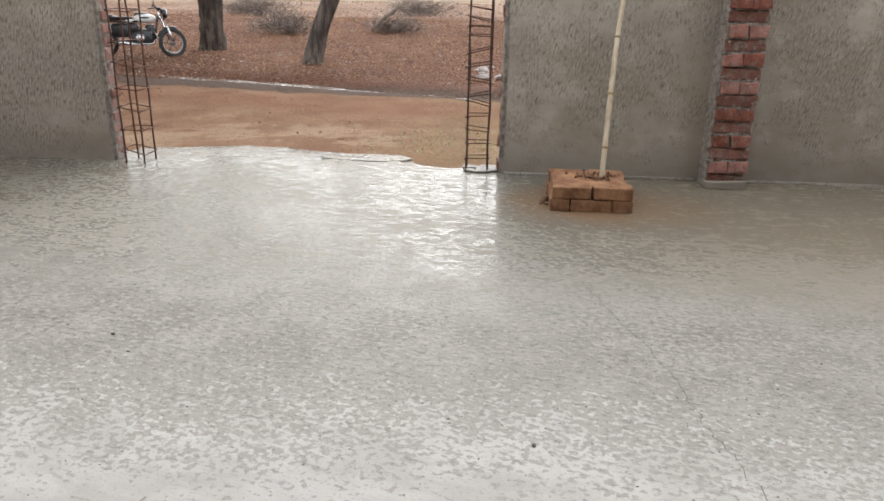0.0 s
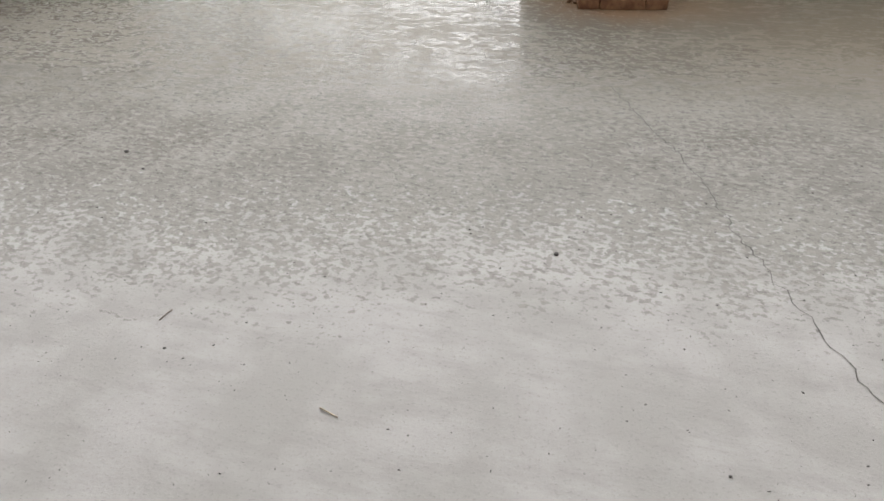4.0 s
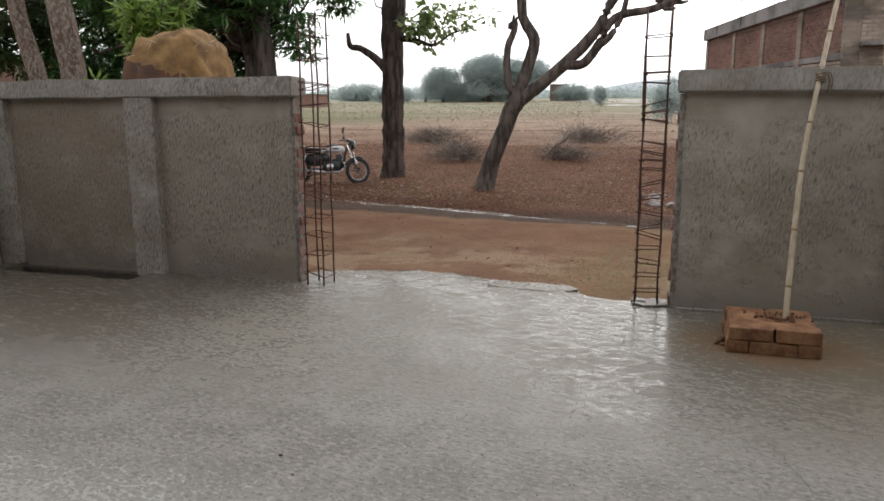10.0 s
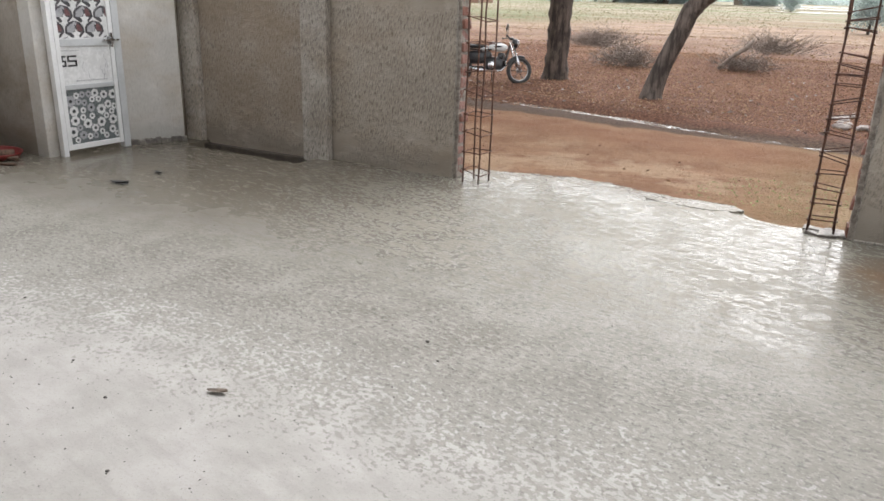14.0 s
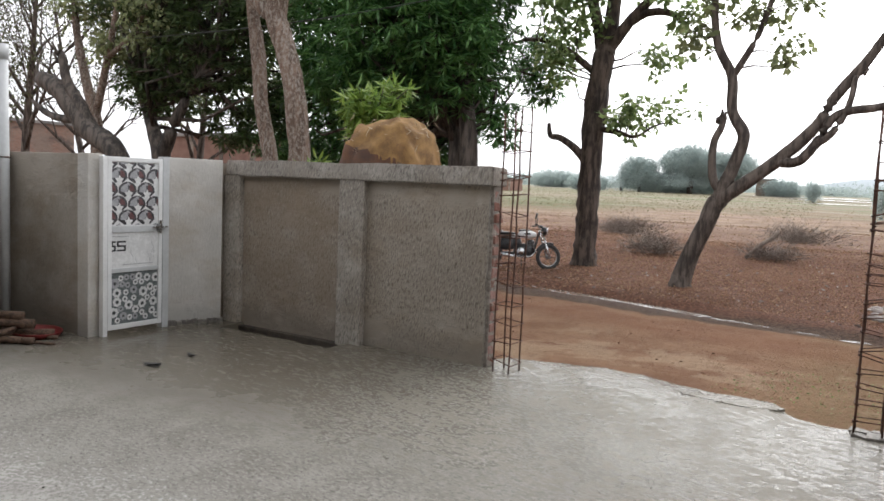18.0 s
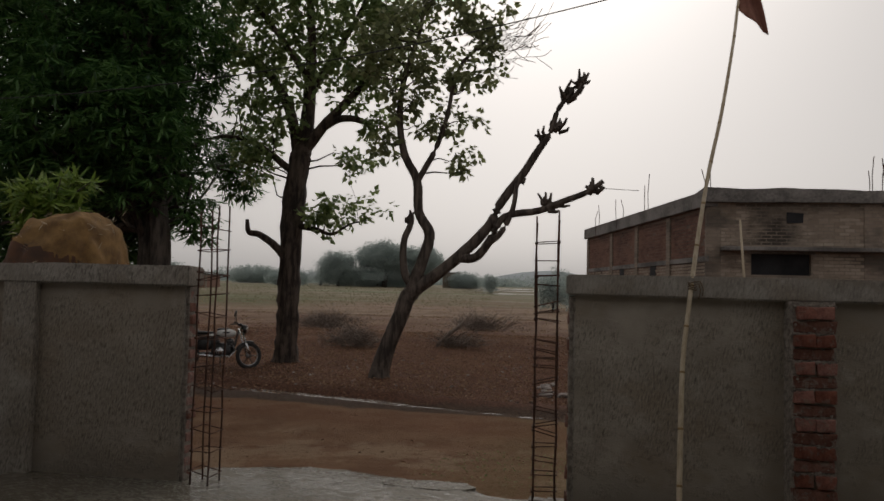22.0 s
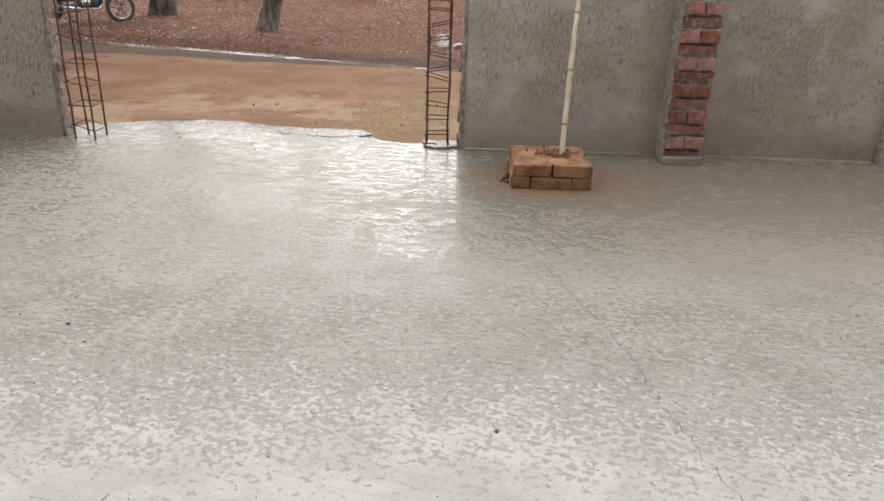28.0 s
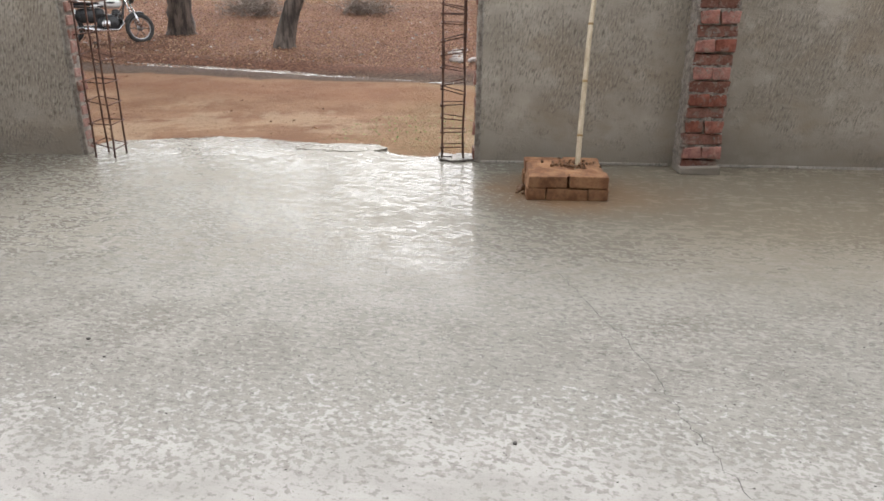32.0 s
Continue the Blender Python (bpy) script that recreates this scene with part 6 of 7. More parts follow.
course_bricks("brick_course", house, Matrix.Translation((0, F, 0)), 5.30, 16.9, 1.6, 3.93,
              [(5.95, 7.6, 2.0, 2.80), (9.25, 12.5, 2.0, 2.80), (4.0, 17, 2.66, 2.84), (8.73, 9.19, 1, 4), (13.58, 14.04, 1, 4), (6.85, 7.5, 3.4, 3.72), (10.55, 11.1, 3.35, 3.7), (11.25, 11.8, 3.4, 3.75), (7.6, 8.1, 3.0, 3.5), (5.2, 5.7, 3.3, 3.9)], M["course_pale"], 71)
course_bricks("brick_course", house, side @ Matrix.Rotation(math.pi, 4, "Z") @ Matrix.Translation((-12.3, -0.0, 0)), 0.0, 12.2, 1.6, 2.42, [(12.3 - u - 0.32, 12.3 - u + 0.02, 0, 4) for u in (2.6, 5.6, 8.6, 12.1)] + [(12.3 - u - 0.55, 12.3 - u + 0.05, 1.9, 2.5) for u in (3.9, 7.2)], M["course_pale"], 72)
course_bricks("brick_course", house, side @ Matrix.Rotation(math.pi, 4, "Z") @ Matrix.Translation((-12.3, -0.0, 0)), 0.0, 12.2, 2.58, 3.78, [(12.3 - u - 0.32, 12.3 - u + 0.02, 0, 4) for u in (2.6, 5.6, 8.6, 12.1)], M["course_red"], 73)
part("roof_fill", boxes((4.9, 17, F + 0.2, 31, 3.7, 3.9)), M["bld_cement"], house)

red = thing("red_house", (18, 30.5, -0.4), "red oxide painted upper storey behind the brick house", "house")
part("wall", boxes((14.35, 25, 30, 31.2, -0.5, 6.8)), M["red_wall"], red)
part("parapet", boxes((14.28, 25.1, 29.9, 30.1, 6.8, 6.92), bevel=0.02), M["bld_cement"], red)
for x in (14.6, 14.8):
    tubes("starter_bar", [([(x, 30.3, 6.8), (x + 0.03, 30.3, 8.3)], 0.016)], M["rust"], red, sides=5)


def far_house(name, x0, x1, y, top, label, material, pillars, seed):
    ob = thing(name, ((x0 + x1) / 2, y, -0.4), label, "house")
    part("wall", boxes((x0, x1, y, y + 5, -0.6, top)), material, ob)
    part("roof_band", boxes((x0 - 0.15, x1 + 0.15, y - 0.15, y + 5.1, top, top + 0.22), bevel=0.03), M["bld_cement"], ob)
    for k in range(pillars):
        x = x0 + (x1 - x0) * k / max(pillars - 1, 1)
        part("column", boxes((x - 0.15, x + 0.15, y - 0.06, y + 0.1, -0.6, top), bevel=0.01), M["bld_pale"], ob)
    for k in range(max(pillars - 1, 1) if y < 60 else 0):
        x = x0 + (x1 - x0) * (k + 0.5) / max(pillars - 1, 1)
        part("window", boxes((x - 0.5, x + 0.5, y - 0.02, y + 0.06, 0.9, 2.1)), M["dark"], ob, "near-black box standing for an unlit window opening")
    return ob


far_house("far_house", -38.2, -30.5, 30, 3.75, "low pinkish brick house far behind the gate", M["orange"], 4, 1)
far_house("far_house", -60, -47.8, 25, 4.4, "low brick house far beyond the yard wall", M["bld_brick"], 4, 2)
far_house("field_hut", -24, -20.9, 160, 5.3, "small pale hut out in the fields", M["bld_pale"], 2, 3)
far_house("brick_hut", -60.5, -54.4, 110, 3.0, "small pinkish brick hut far behind the motorcycle", M["orange"], 2, 5)


# distance: trees along the fields and a low hill, haze put into their colours
def far_tree(place, w, h, label, seed, n=60, leaf=0.9, group="far trees over the fields", bare=0.0):
    r = random.Random(seed)
    x, y, z = place
    ob = thing("far_tree", place, label, "tree", group)
    top = z + h
    tubes("trunk", [([(x, y, z - 1), (x + 0.05 * w, y, z + h * 0.5), (x, y, top - h * 0.2)], [w * 0.05, w * 0.035, w * 0.015])], M["bark2"], ob, sides=6)
    tips = shell_tips((x, y, z + h * (0.5 + bare / 2)), (w * 0.5, w * 0.4, h * (0.5 - bare / 2)), n, r, inner=0.15)
    foliage("crown", tips, 34, leaf * 1.8, leaf * 0.6, leaf * 0.45, M["leaf_hazed"], ob, 0.2, seed)


rng = random.Random(60)
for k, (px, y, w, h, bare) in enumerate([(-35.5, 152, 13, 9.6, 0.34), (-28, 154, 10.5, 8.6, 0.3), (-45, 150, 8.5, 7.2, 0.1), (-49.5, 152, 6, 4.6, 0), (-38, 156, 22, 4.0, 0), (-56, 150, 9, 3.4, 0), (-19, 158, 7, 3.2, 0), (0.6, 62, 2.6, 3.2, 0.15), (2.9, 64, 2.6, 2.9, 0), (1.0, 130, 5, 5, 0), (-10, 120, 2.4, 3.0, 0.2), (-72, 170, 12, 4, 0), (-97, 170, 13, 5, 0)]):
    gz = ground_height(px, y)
    far_tree((px, y, gz - 0.2), w, h, "tree standing far out over the fields, haze put into its grey-green leaf colour", 400 + k, int(9 * w * h * (1 - bare)) if w > 6 else 90, 0.5 if w > 6 else 0.3, bare=bare)
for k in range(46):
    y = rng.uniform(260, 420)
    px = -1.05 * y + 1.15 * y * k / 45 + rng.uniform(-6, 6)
    far_tree((px, y, ground_height(px, y) - 0.5), rng.uniform(14, 60), rng.choice((1.8, 2.2, 2.8, 3.4, 4.6)), "tree in the line along the horizon, haze put into its grey-green leaf colour", 500 + k, 60, 1.3, "far tree line")
xs = np.linspace(-700, 500, 70)
verts, faces = [], []
for x in xs:
    h = 24 + 26 * math.exp(-((x + 30) / 90) ** 2) + 18 * math.exp(-((x + 420) / 160) ** 2) + 5 * noise.noise(Vector((x * 0.012, 0, 0)))
    verts += [(x, 1500, -5), (x, 1560, h), (x, 1700, -5)]
for i in range(len(xs) - 1):
    a = 3 * i
    faces += [(a, a + 3, a + 4, a + 1), (a + 1, a + 4, a + 5, a + 2)]
mesh = bpy.data.meshes.new("backdrop")
mesh.from_pydata(verts, [], faces)
tagged(smooth(link_mesh("backdrop", mesh, M["hill"])), "low hills on the horizon, their haze put into the pale colour", "hills", "", "structure")

# overhead wire
wire = thing("overhead_wire", (-4, 12, 6), "thin black overhead wire sagging between the trees", "wire")
tubes("wire", [([(9 - 25 * s / 24, 12.0, 8.3 - 3.4 * (s / 24) - 1.2 * math.sin(math.pi * s / 24)) for s in range(25)], 0.011)], M["wire"], wire, sides=5)


# ---- the small side gate ----
gate = thing("side_gate", (-4.77, 3.98, 0.0), "small white-framed metal gate with patterned printed panels, closed", "gate")
GX, Y0, Y1 = -4.77, 3.70, 4.265
part("hinge_post", boxes((GX - 0.04, GX + 0.02, 3.655, 3.698, 0.0, 1.60), bevel=0.003), M["white"], gate)
part("latch_post", boxes((GX - 0.05, GX + 0.015, 4.275, 4.345, 0.0, 1.625), bevel=0.004), M["pipe"], gate, "grey metal latch post")
part("stile", boxes((GX - 0.02, GX + 0.02, Y0, Y0 + 0.04, 0.05, 1.60), bevel=0.003), M["white"], gate)
part("stile", boxes((GX - 0.02, GX + 0.02, Y1 - 0.04, Y1, 0.05, 1.60), bevel=0.003), M["white"], gate)
for z0, z1, m in ((1.56, 1.60, "white"), (0.925, 0.985, "pipe"), (0.565, 0.605, "pipe"), (0.05, 0.095, "white")):
    part("rail", boxes((GX - 0.018, GX + 0.018, Y0 + 0.04, Y1 - 0.04, z0, z1), bevel=0.003), M[m], gate)
M["panel_grey"] = grainy("printed_grey", (0.10, 0.115, 0.115), (0.14, 0.155, 0.155), 0.35, 5, 40, 0.02)
M["print_dark"] = grainy("printed_dark", (0.045, 0.045, 0.05), (0.085, 0.08, 0.085), 0.35, 20, 90, 0.02)
M["print_red"] = grainy("printed_brown", (0.11, 0.05, 0.05), (0.17, 0.085, 0.085), 0.35, 20, 90, 0.02)
M["print_black"] = grainy("printed_black", (0.015, 0.015, 0.016), (0.03, 0.03, 0.03), 0.35, 10, 60, 0.02)
M["print_mid"] = grainy("printed_mid", (0.30, 0.30, 0.31), (0.40, 0.40, 0.41), 0.35, 20, 90, 0.02)


def flat_shapes(name, shapes, x, material, parent):
    """Thin printed shapes on a panel that faces +x: each a list of (y, z) outlines."""
    verts, faces = [], []
    for sh in shapes:
        sh = [(min(max(y, Y0 + 0.042), Y1 - 0.042), z) for y, z in sh]
        s = len(verts)
        verts += [(x, y, z) for y, z in sh]
        faces.append(tuple(range(s, s + len(sh))))
    mesh = bpy.data.meshes.new(name)
    mesh.from_pydata(verts, [], faces)
    ob = link_mesh(name, mesh, material, parent)
    ob["kind"] = "stuff"
    return ob


def ngon(cy, cz, r, n, turn=0.0, wob=0.0, ry=1.0):
    return [(cy + ry * r * (1 + wob * (-1) ** k) * math.cos(turn + 2 * math.pi * k / n), cz + r * (1 + wob * (-1) ** k) * math.sin(turn + 2 * math.pi * k / n)) for k in range(n)]


up = part("upper_panel", boxes((GX - 0.006, GX + 0.006, Y0 + 0.04, Y1 - 0.04, 0.985, 1.56)), M["tank"], gate, "white panel printed with dark fan shapes")
dark, red, mid, white = [], [], [], []
def tile_shape(points, cy, cz, k):
    return [(cy + k * y, min(max(cz + k * z, 0.99), 1.555)) for y, z in points]


for i in range(5):
    for j in range(4):
        cy, cz, k = Y0 + 0.02 + 0.19 * j + (0.095 if i % 2 else 0), 1.035 + 0.125 * i, 1.32
        if cy > Y1 - 0.02:
            continue
        fan = [(-0.075, 0.0), (-0.072, 0.035), (-0.05, 0.062), (-0.01, 0.075), (0.035, 0.066), (0.06, 0.04), (0.066, 0.005), (0.03, -0.03), (-0.03, -0.03)]
        dark.append(tile_shape(fan, cy, cz, k))
        mid.append(tile_shape([(-0.06, 0.005), (-0.055, 0.035), (-0.03, 0.055), (-0.006, 0.06), (0.0, 0.02), (-0.02, 0.0)], cy, cz, k))
        red.append(tile_shape([(0.008, 0.01), (0.01, 0.055), (0.03, 0.052), (0.045, 0.03), (0.048, 0.01)], cy, cz, k))
        mid.append(tile_shape([(-0.09, -0.03), (-0.075, -0.045), (-0.05, -0.05), (-0.07, -0.025)], cy, cz, k))
        dark.append(tile_shape([(0.05, -0.045), (0.06, -0.03), (0.085, -0.02), (0.075, -0.045)], cy, cz, k))
        if 1.0 < cz < 1.55:
            white.append([(y, min(z, 1.555)) for y, z in ngon(cy + 0.005, cz - 0.014, 0.036, 10, 0.3, 0.3)])
            dark.append(ngon(cy + 0.012, cz - 0.012, 0.006, 6))
flat_shapes("print_dark", dark, GX + 0.0072, M["print_dark"], up)
flat_shapes("print_mid", mid, GX + 0.0080, M["print_mid"], up)
flat_shapes("print_red", red, GX + 0.0088, M["print_red"], up)
flat_shapes("print_white", white, GX + 0.0092, M["tank"], up)
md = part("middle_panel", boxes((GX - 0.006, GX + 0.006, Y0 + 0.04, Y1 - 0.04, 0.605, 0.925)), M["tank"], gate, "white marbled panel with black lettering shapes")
bars = []
for y0 in (3.742, 3.798):
    w = 0.045 if y0 < 3.78 else 0.09
    bars += [[(y0, 0.835), (y0 + w, 0.835), (y0 + w, 0.850), (y0, 0.850)], [(y0, 0.796), (y0 + w, 0.796), (y0 + w, 0.811), (y0, 0.811)], [(y0, 0.757), (y0 + w, 0.757), (y0 + w, 0.772), (y0, 0.772)], [(y0, 0.811), (y0 + 0.018, 0.811), (y0 + 0.018, 0.835), (y0, 0.835)], [(y0 + w - 0.018, 0.772), (y0 + w, 0.772), (y0 + w, 0.796), (y0 + w - 0.018, 0.796)]]
flat_shapes("logo_bars", bars, GX + 0.0075, M["print_black"], md)
rng = random.Random(3)
veins = []
for y0, y1, z in ((3.76, 3.92, 0.885), (3.86, 4.16, 0.628)):
    y = y0
    while y < y1:
        w = rng.uniform(0.008, 0.022)
        veins.append([(y, z), (y + w, z + 0.002), (y + w, z + rng.uniform(0.008, 0.014)), (y, z + 0.01)])
        y += w + 0.006
for k in range(7):
    y, z = rng.choice((3.97, 4.08, 4.12, 4.16)) + rng.uniform(-0.02, 0.02), rng.uniform(0.66, 0.88)
    for s in range(5):
        y2, z2 = y + rng.uniform(-0.014, 0.018), z - rng.uniform(0.012, 0.03)
        if z2 > 0.612:
            veins.append([(y, z), (y + 0.004, z), (y2 + 0.004, z2), (y2, z2)])
        y, z = y2, z2
flat_shapes("print_lines", veins, GX + 0.0075, M["print_mid"], md)
lo = part("lower_panel", boxes((GX - 0.006, GX + 0.006, Y0 + 0.04, Y1 - 0.04, 0.095, 0.565)), M["panel_grey"], gate, "grey panel printed with white and dark flower rings")
rng = random.Random(12)
spots = []
for _ in range(4000):
    y, z, r = rng.uniform(Y0 + 0.05, Y1 - 0.05), rng.uniform(0.115, 0.545), rng.choice((0.046, 0.043, 0.036, 0.028))
    if all((y - a) ** 2 + (z - b) ** 2 > ((r + c) * 0.96) ** 2 for a, b, c in spots) and 0.10 + r < z < 0.56 - r:
        spots.append((y, z, r))
white = [ngon(y, z, r, 14, 0.2 * i, 0.09) for i, (y, z, r) in enumerate(spots) if i % 4]
dk = [ngon(y, z, r * 1.05, 14, 0.3 * i, 0.09) for i, (y, z, r) in enumerate(spots) if not i % 4]
hole = [ngon(y, z, r * 0.42, 8, 0.4) for i, (y, z, r) in enumerate(spots) if i % 4]
hole2 = [ngon(y, z, r * 0.33, 8, 0.4) for i, (y, z, r) in enumerate(spots) if not i % 4]
flat_shapes("print_white", white, GX + 0.0074, M["tank"], lo)
flat_shapes("print_dark", dk, GX + 0.0074, M["print_mid"], lo)
flat_shapes("print_holes", hole, GX + 0.0084, M["panel_grey"], lo)
flat_shapes("print_black", hole2 + [ngon(y, z, r * 0.25, 6) for i, (y, z, r) in enumerate(spots) if i % 4], GX + 0.0092, M["print_black"], lo)
latch = part("latch", boxes((GX + 0.02, GX + 0.045, 4.15, 4.31, 0.962, 0.976), (GX + 0.015, GX + 0.04, 4.225, 4.245, 0.91, 1.03), bevel=0.003), M["chrome"], gate, "steel sliding latch")
part("latch_plate", boxes((GX + 0.018, GX + 0.03, 4.20, 4.262, 0.935, 1.0), bevel=0.004), M["steel"], latch)

# drain pipe in the corner
pipe = thing("drain_pipe", (-6.0, 3.46, 0), "tall grey plastic pipe standing in the wall corner", "pipe")
tubes("tube", [([(-5.98, 3.46, 0.0), (-5.99, 3.47, 1.3), (-6.02, 3.48, 2.50)], 0.043)], M["pipe"], pipe, sides=16)
tubes("collar", [([(-6.02, 3.48, 2.46), (-6.02, 3.48, 2.60)], 0.05)], M["pipe"], pipe, sides=16)
tubes("strap", [([(-6.0 + 0.048 * math.cos(a * 0.5236), 3.473 + 0.048 * math.sin(a * 0.5236), 1.56) for a in range(13)], 0.006)], M["rust"], pipe, sides=6)


# ---- corner clutter: chair, firewood, red basin ----
def chair(m):
    """Moulded armchair with broad flat frame members."""
    ob = new("plastic_chair")
    ob.matrix_basis = m
    tagged(ob, "black moulded plastic armchair in a stack by the firewood", "chair", "stacked chairs")

    def pt(name, bm, label=""):
        bmesh.ops.transform(bm, matrix=m, verts=bm.verts)
        return part(name, bm, M["black"], ob, label)

    def plank(name, pts, wide, thick):
        """A flat member along points (x, y, z): wide across x, thick in its own plane."""
        bm = bmesh.new()
        rings = []
        for i, p in enumerate(pts):
            d = (Vector(pts[min(i + 1, len(pts) - 1)]) - Vector(pts[max(i - 1, 0)])).normalized()
            n = d.cross(Vector((1, 0, 0))).normalized() * thick / 2
            w = Vector((wide / 2, 0, 0))
            rings.append([bm.verts.new(Vector(p) + q) for q in (n + w, n - w, -n - w, -n + w)])
        for a, b in zip(rings, rings[1:]):
            for k in range(4):
                bm.faces.new((a[k], a[(k + 1) % 4], b[(k + 1) % 4], b[k]))
        bm.faces.new(rings[0][::-1])
        bm.faces.new(rings[-1])
        bmesh.ops.recalc_face_normals(bm, faces=bm.faces)
        bmesh.ops.bevel(bm, geom=list(bm.edges), offset=0.004, segments=2, affect="EDGES")
        return pt(name, bm)
    bm = bmesh.new()
    bmesh.ops.create_grid(bm, x_segments=8, y_segments=8, size=0.5)
    for v in bm.verts:
        x, y = v.co.x, v.co.y
        v.co = Vector((x * 0.44, y * 0.42, 0.41 - 0.025 * (1 - 4 * x * x) * (1 - 4 * y * y)))
    seat = pt("seat", bm)
    seat.modifiers.new("thick", "SOLIDIFY").thickness = 0.014
    pt("seat_apron", boxes((-0.21, 0.21, 0.19, 0.21, 0.345, 0.41), bevel=0.005))
    for i in range(5):
        plank("back_slat", [(-0.15 + 0.075 * i, -0.205, 0.41), (-0.15 + 0.075 * i, -0.255, 0.60), (-0.15 + 0.075 * i, -0.315, 0.82)], 0.052, 0.012)
    pt("top_rail", boxes((-0.21, 0.21, -0.345, -0.305, 0.795, 0.865), bevel=0.014))
    for s in (-1, 1):
        plank("back_post", [(s * 0.215, -0.19, 0.38), (s * 0.225, -0.25, 0.60), (s * 0.215, -0.335, 0.86)], 0.035, 0.075)
        plank("armrest", [(s * 0.245, -0.25, 0.60), (s * 0.255, -0.12, 0.615), (s * 0.255, 0.10, 0.615), (s * 0.25, 0.235, 0.59)], 0.06, 0.04)
        plank("arm_post", [(s * 0.245, 0.22, 0.60), (s * 0.235, 0.19, 0.38)], 0.035, 0.07)
        plank("leg", [(s * 0.215, 0.17, 0.41), (s * 0.24, 0.21, 0.2), (s * 0.26, 0.235, 0.0)], 0.05, 0.085)
        plank("leg", [(s * 0.21, -0.17, 0.41), (s * 0.235, -0.22, 0.2), (s * 0.255, -0.28, 0.0)], 0.05, 0.085)
        plank("side_apron", [(s * 0.21, -0.18, 0.375), (s * 0.21, 0.19, 0.375)], 0.02, 0.06)
    return ob


chair(pose(-5.70, 2.62, 0, 0, 0, 140))
chair(pose(-5.68, 2.645, 0.075, -3, 0, 143))

# dark bucket beside the chairs
bm = bmesh.new()
rings = []
for r, z in [(0.0, 0.004), (0.105, 0.004), (0.115, 0.012), (0.15, 0.30), (0.152, 0.305), (0.165, 0.307), (0.167, 0.325), (0.158, 0.33), (0.146, 0.32), (0.11, 0.02), (0.0, 0.018)]:
    rings.append([bm.verts.new((-5.36 + r * math.cos(a * math.pi / 14), 2.36 + r * math.sin(a * math.pi / 14), z)) for a in range(28)])
for a, b in zip(rings, rings[1:]):
    for i in range(28):
        bm.faces.new((a[i], a[(i + 1) % 28], b[(i + 1) % 28], b[i]))
bmesh.ops.remove_doubles(bm, verts=bm.verts, dist=0.0005)
bmesh.ops.recalc_face_normals(bm, faces=bm.faces)
bucket = thing("bucket", (-5.36, 2.36, 0), "dark blue-grey plastic bucket standing by the stacked chairs", "bucket")
smooth(part("pail", bm, M["bucket"], bucket))
tubes("handle", [([(-5.36 + 0.165 * math.cos(a * math.pi / 10), 2.36 + 0.05 + 0.09 * math.sin(a * math.pi / 10), 0.30 - 0.03 * math.sin(a * math.pi / 10)) for a in range(11)], 0.004)], M["steel"], bucket, "thin wire handle", sides=6)

rng = random.Random(23)
LOGS = [((-5.75, 2.75), (-5.05, 3.22), 0.14, 0.042), ((-5.9, 2.95), (-5.25, 3.30), 0.05, 0.045), ((-5.6, 2.65), (-4.98, 3.05), 0.035, 0.03), ((-5.5, 2.95), (-4.92, 3.33), 0.025, 0.016), ((-5.75, 2.8), (-5.2, 3.12), 0.055, 0.05), ((-5.95, 2.7), (-5.4, 2.95), 0.14, 0.04), ((-5.4, 3.0), (-5.0, 3.36), 0.05, 0.035), ((-5.2, 3.0), (-4.75, 3.22), 0.016, 0.012), ((-5.7, 3.12), (-5.12, 2.93), 0.165, 0.035), ((-5.85, 2.85), (-5.15, 3.16), 0.205, 0.04), ((-5.35, 2.86), (-4.9, 3.12), 0.03, 0.028), ((-5.3, 3.3), (-5.05, 2.9), 0.10, 0.022)]
for k, ((xa, ya), (xb, yb), z, r) in enumerate(LOGS):
    pts = []
    for i in range(7):
        t = i / 6
        pts.append((xa + (xb - xa) * t + rng.uniform(-0.012, 0.012), ya + (yb - ya) * t + rng.uniform(-0.012, 0.012), z + rng.uniform(-0.004, 0.004)))
    ob = tubes("firewood_log", [(pts, [r * rng.uniform(0.85, 1.1) for _ in pts])], M["wood"], None, sides=9, rough=0.12, seed=k)
    tagged(ob, "split length of dry firewood lying in a low pile", "firewood", "firewood pile")
for k, (x, y, z, rz) in enumerate([(-5.62, 2.98, 0.04, 20), (-5.40, 3.10, 0.04, 60), (-5.55, 2.86, 0.115, -15)]):
    mesh = HEADERS[k]
    ob = new("loose_brick", mesh)
    ob.matrix_basis = pose(x, y, z, 0, 0, rz)
    tagged(ob, "loose red brick lying among the firewood", "brick", "loose bricks")
bm = bmesh.new()
prof = [(0.0, 0.012), (0.20, 0.010), (0.235, 0.045), (0.245, 0.05), (0.245, 0.043), (0.21, 0.0), (0.0, 0.0)]
rings = []
for r, z in prof:
    rings.append([bm.verts.new((-5.22 + 1.1 * r * math.cos(a * math.pi / 14), 3.31 + r * 0.85 * math.sin(a * math.pi / 14), z + 0.006)) for a in range(28)])
for a, b in zip(rings, rings[1:]):
    for i in range(28):
        bm.faces.new((a[i], a[(i + 1) % 28], b[(i + 1) % 28], b[i]))
bmesh.ops.remove_doubles(bm, verts=bm.verts, dist=0.0005)
bmesh.ops.recalc_face_normals(bm, faces=bm.faces)
tagged(smooth(part("basin", bm, M["red"])), "shallow red plastic basin lying by the wall", "basin")


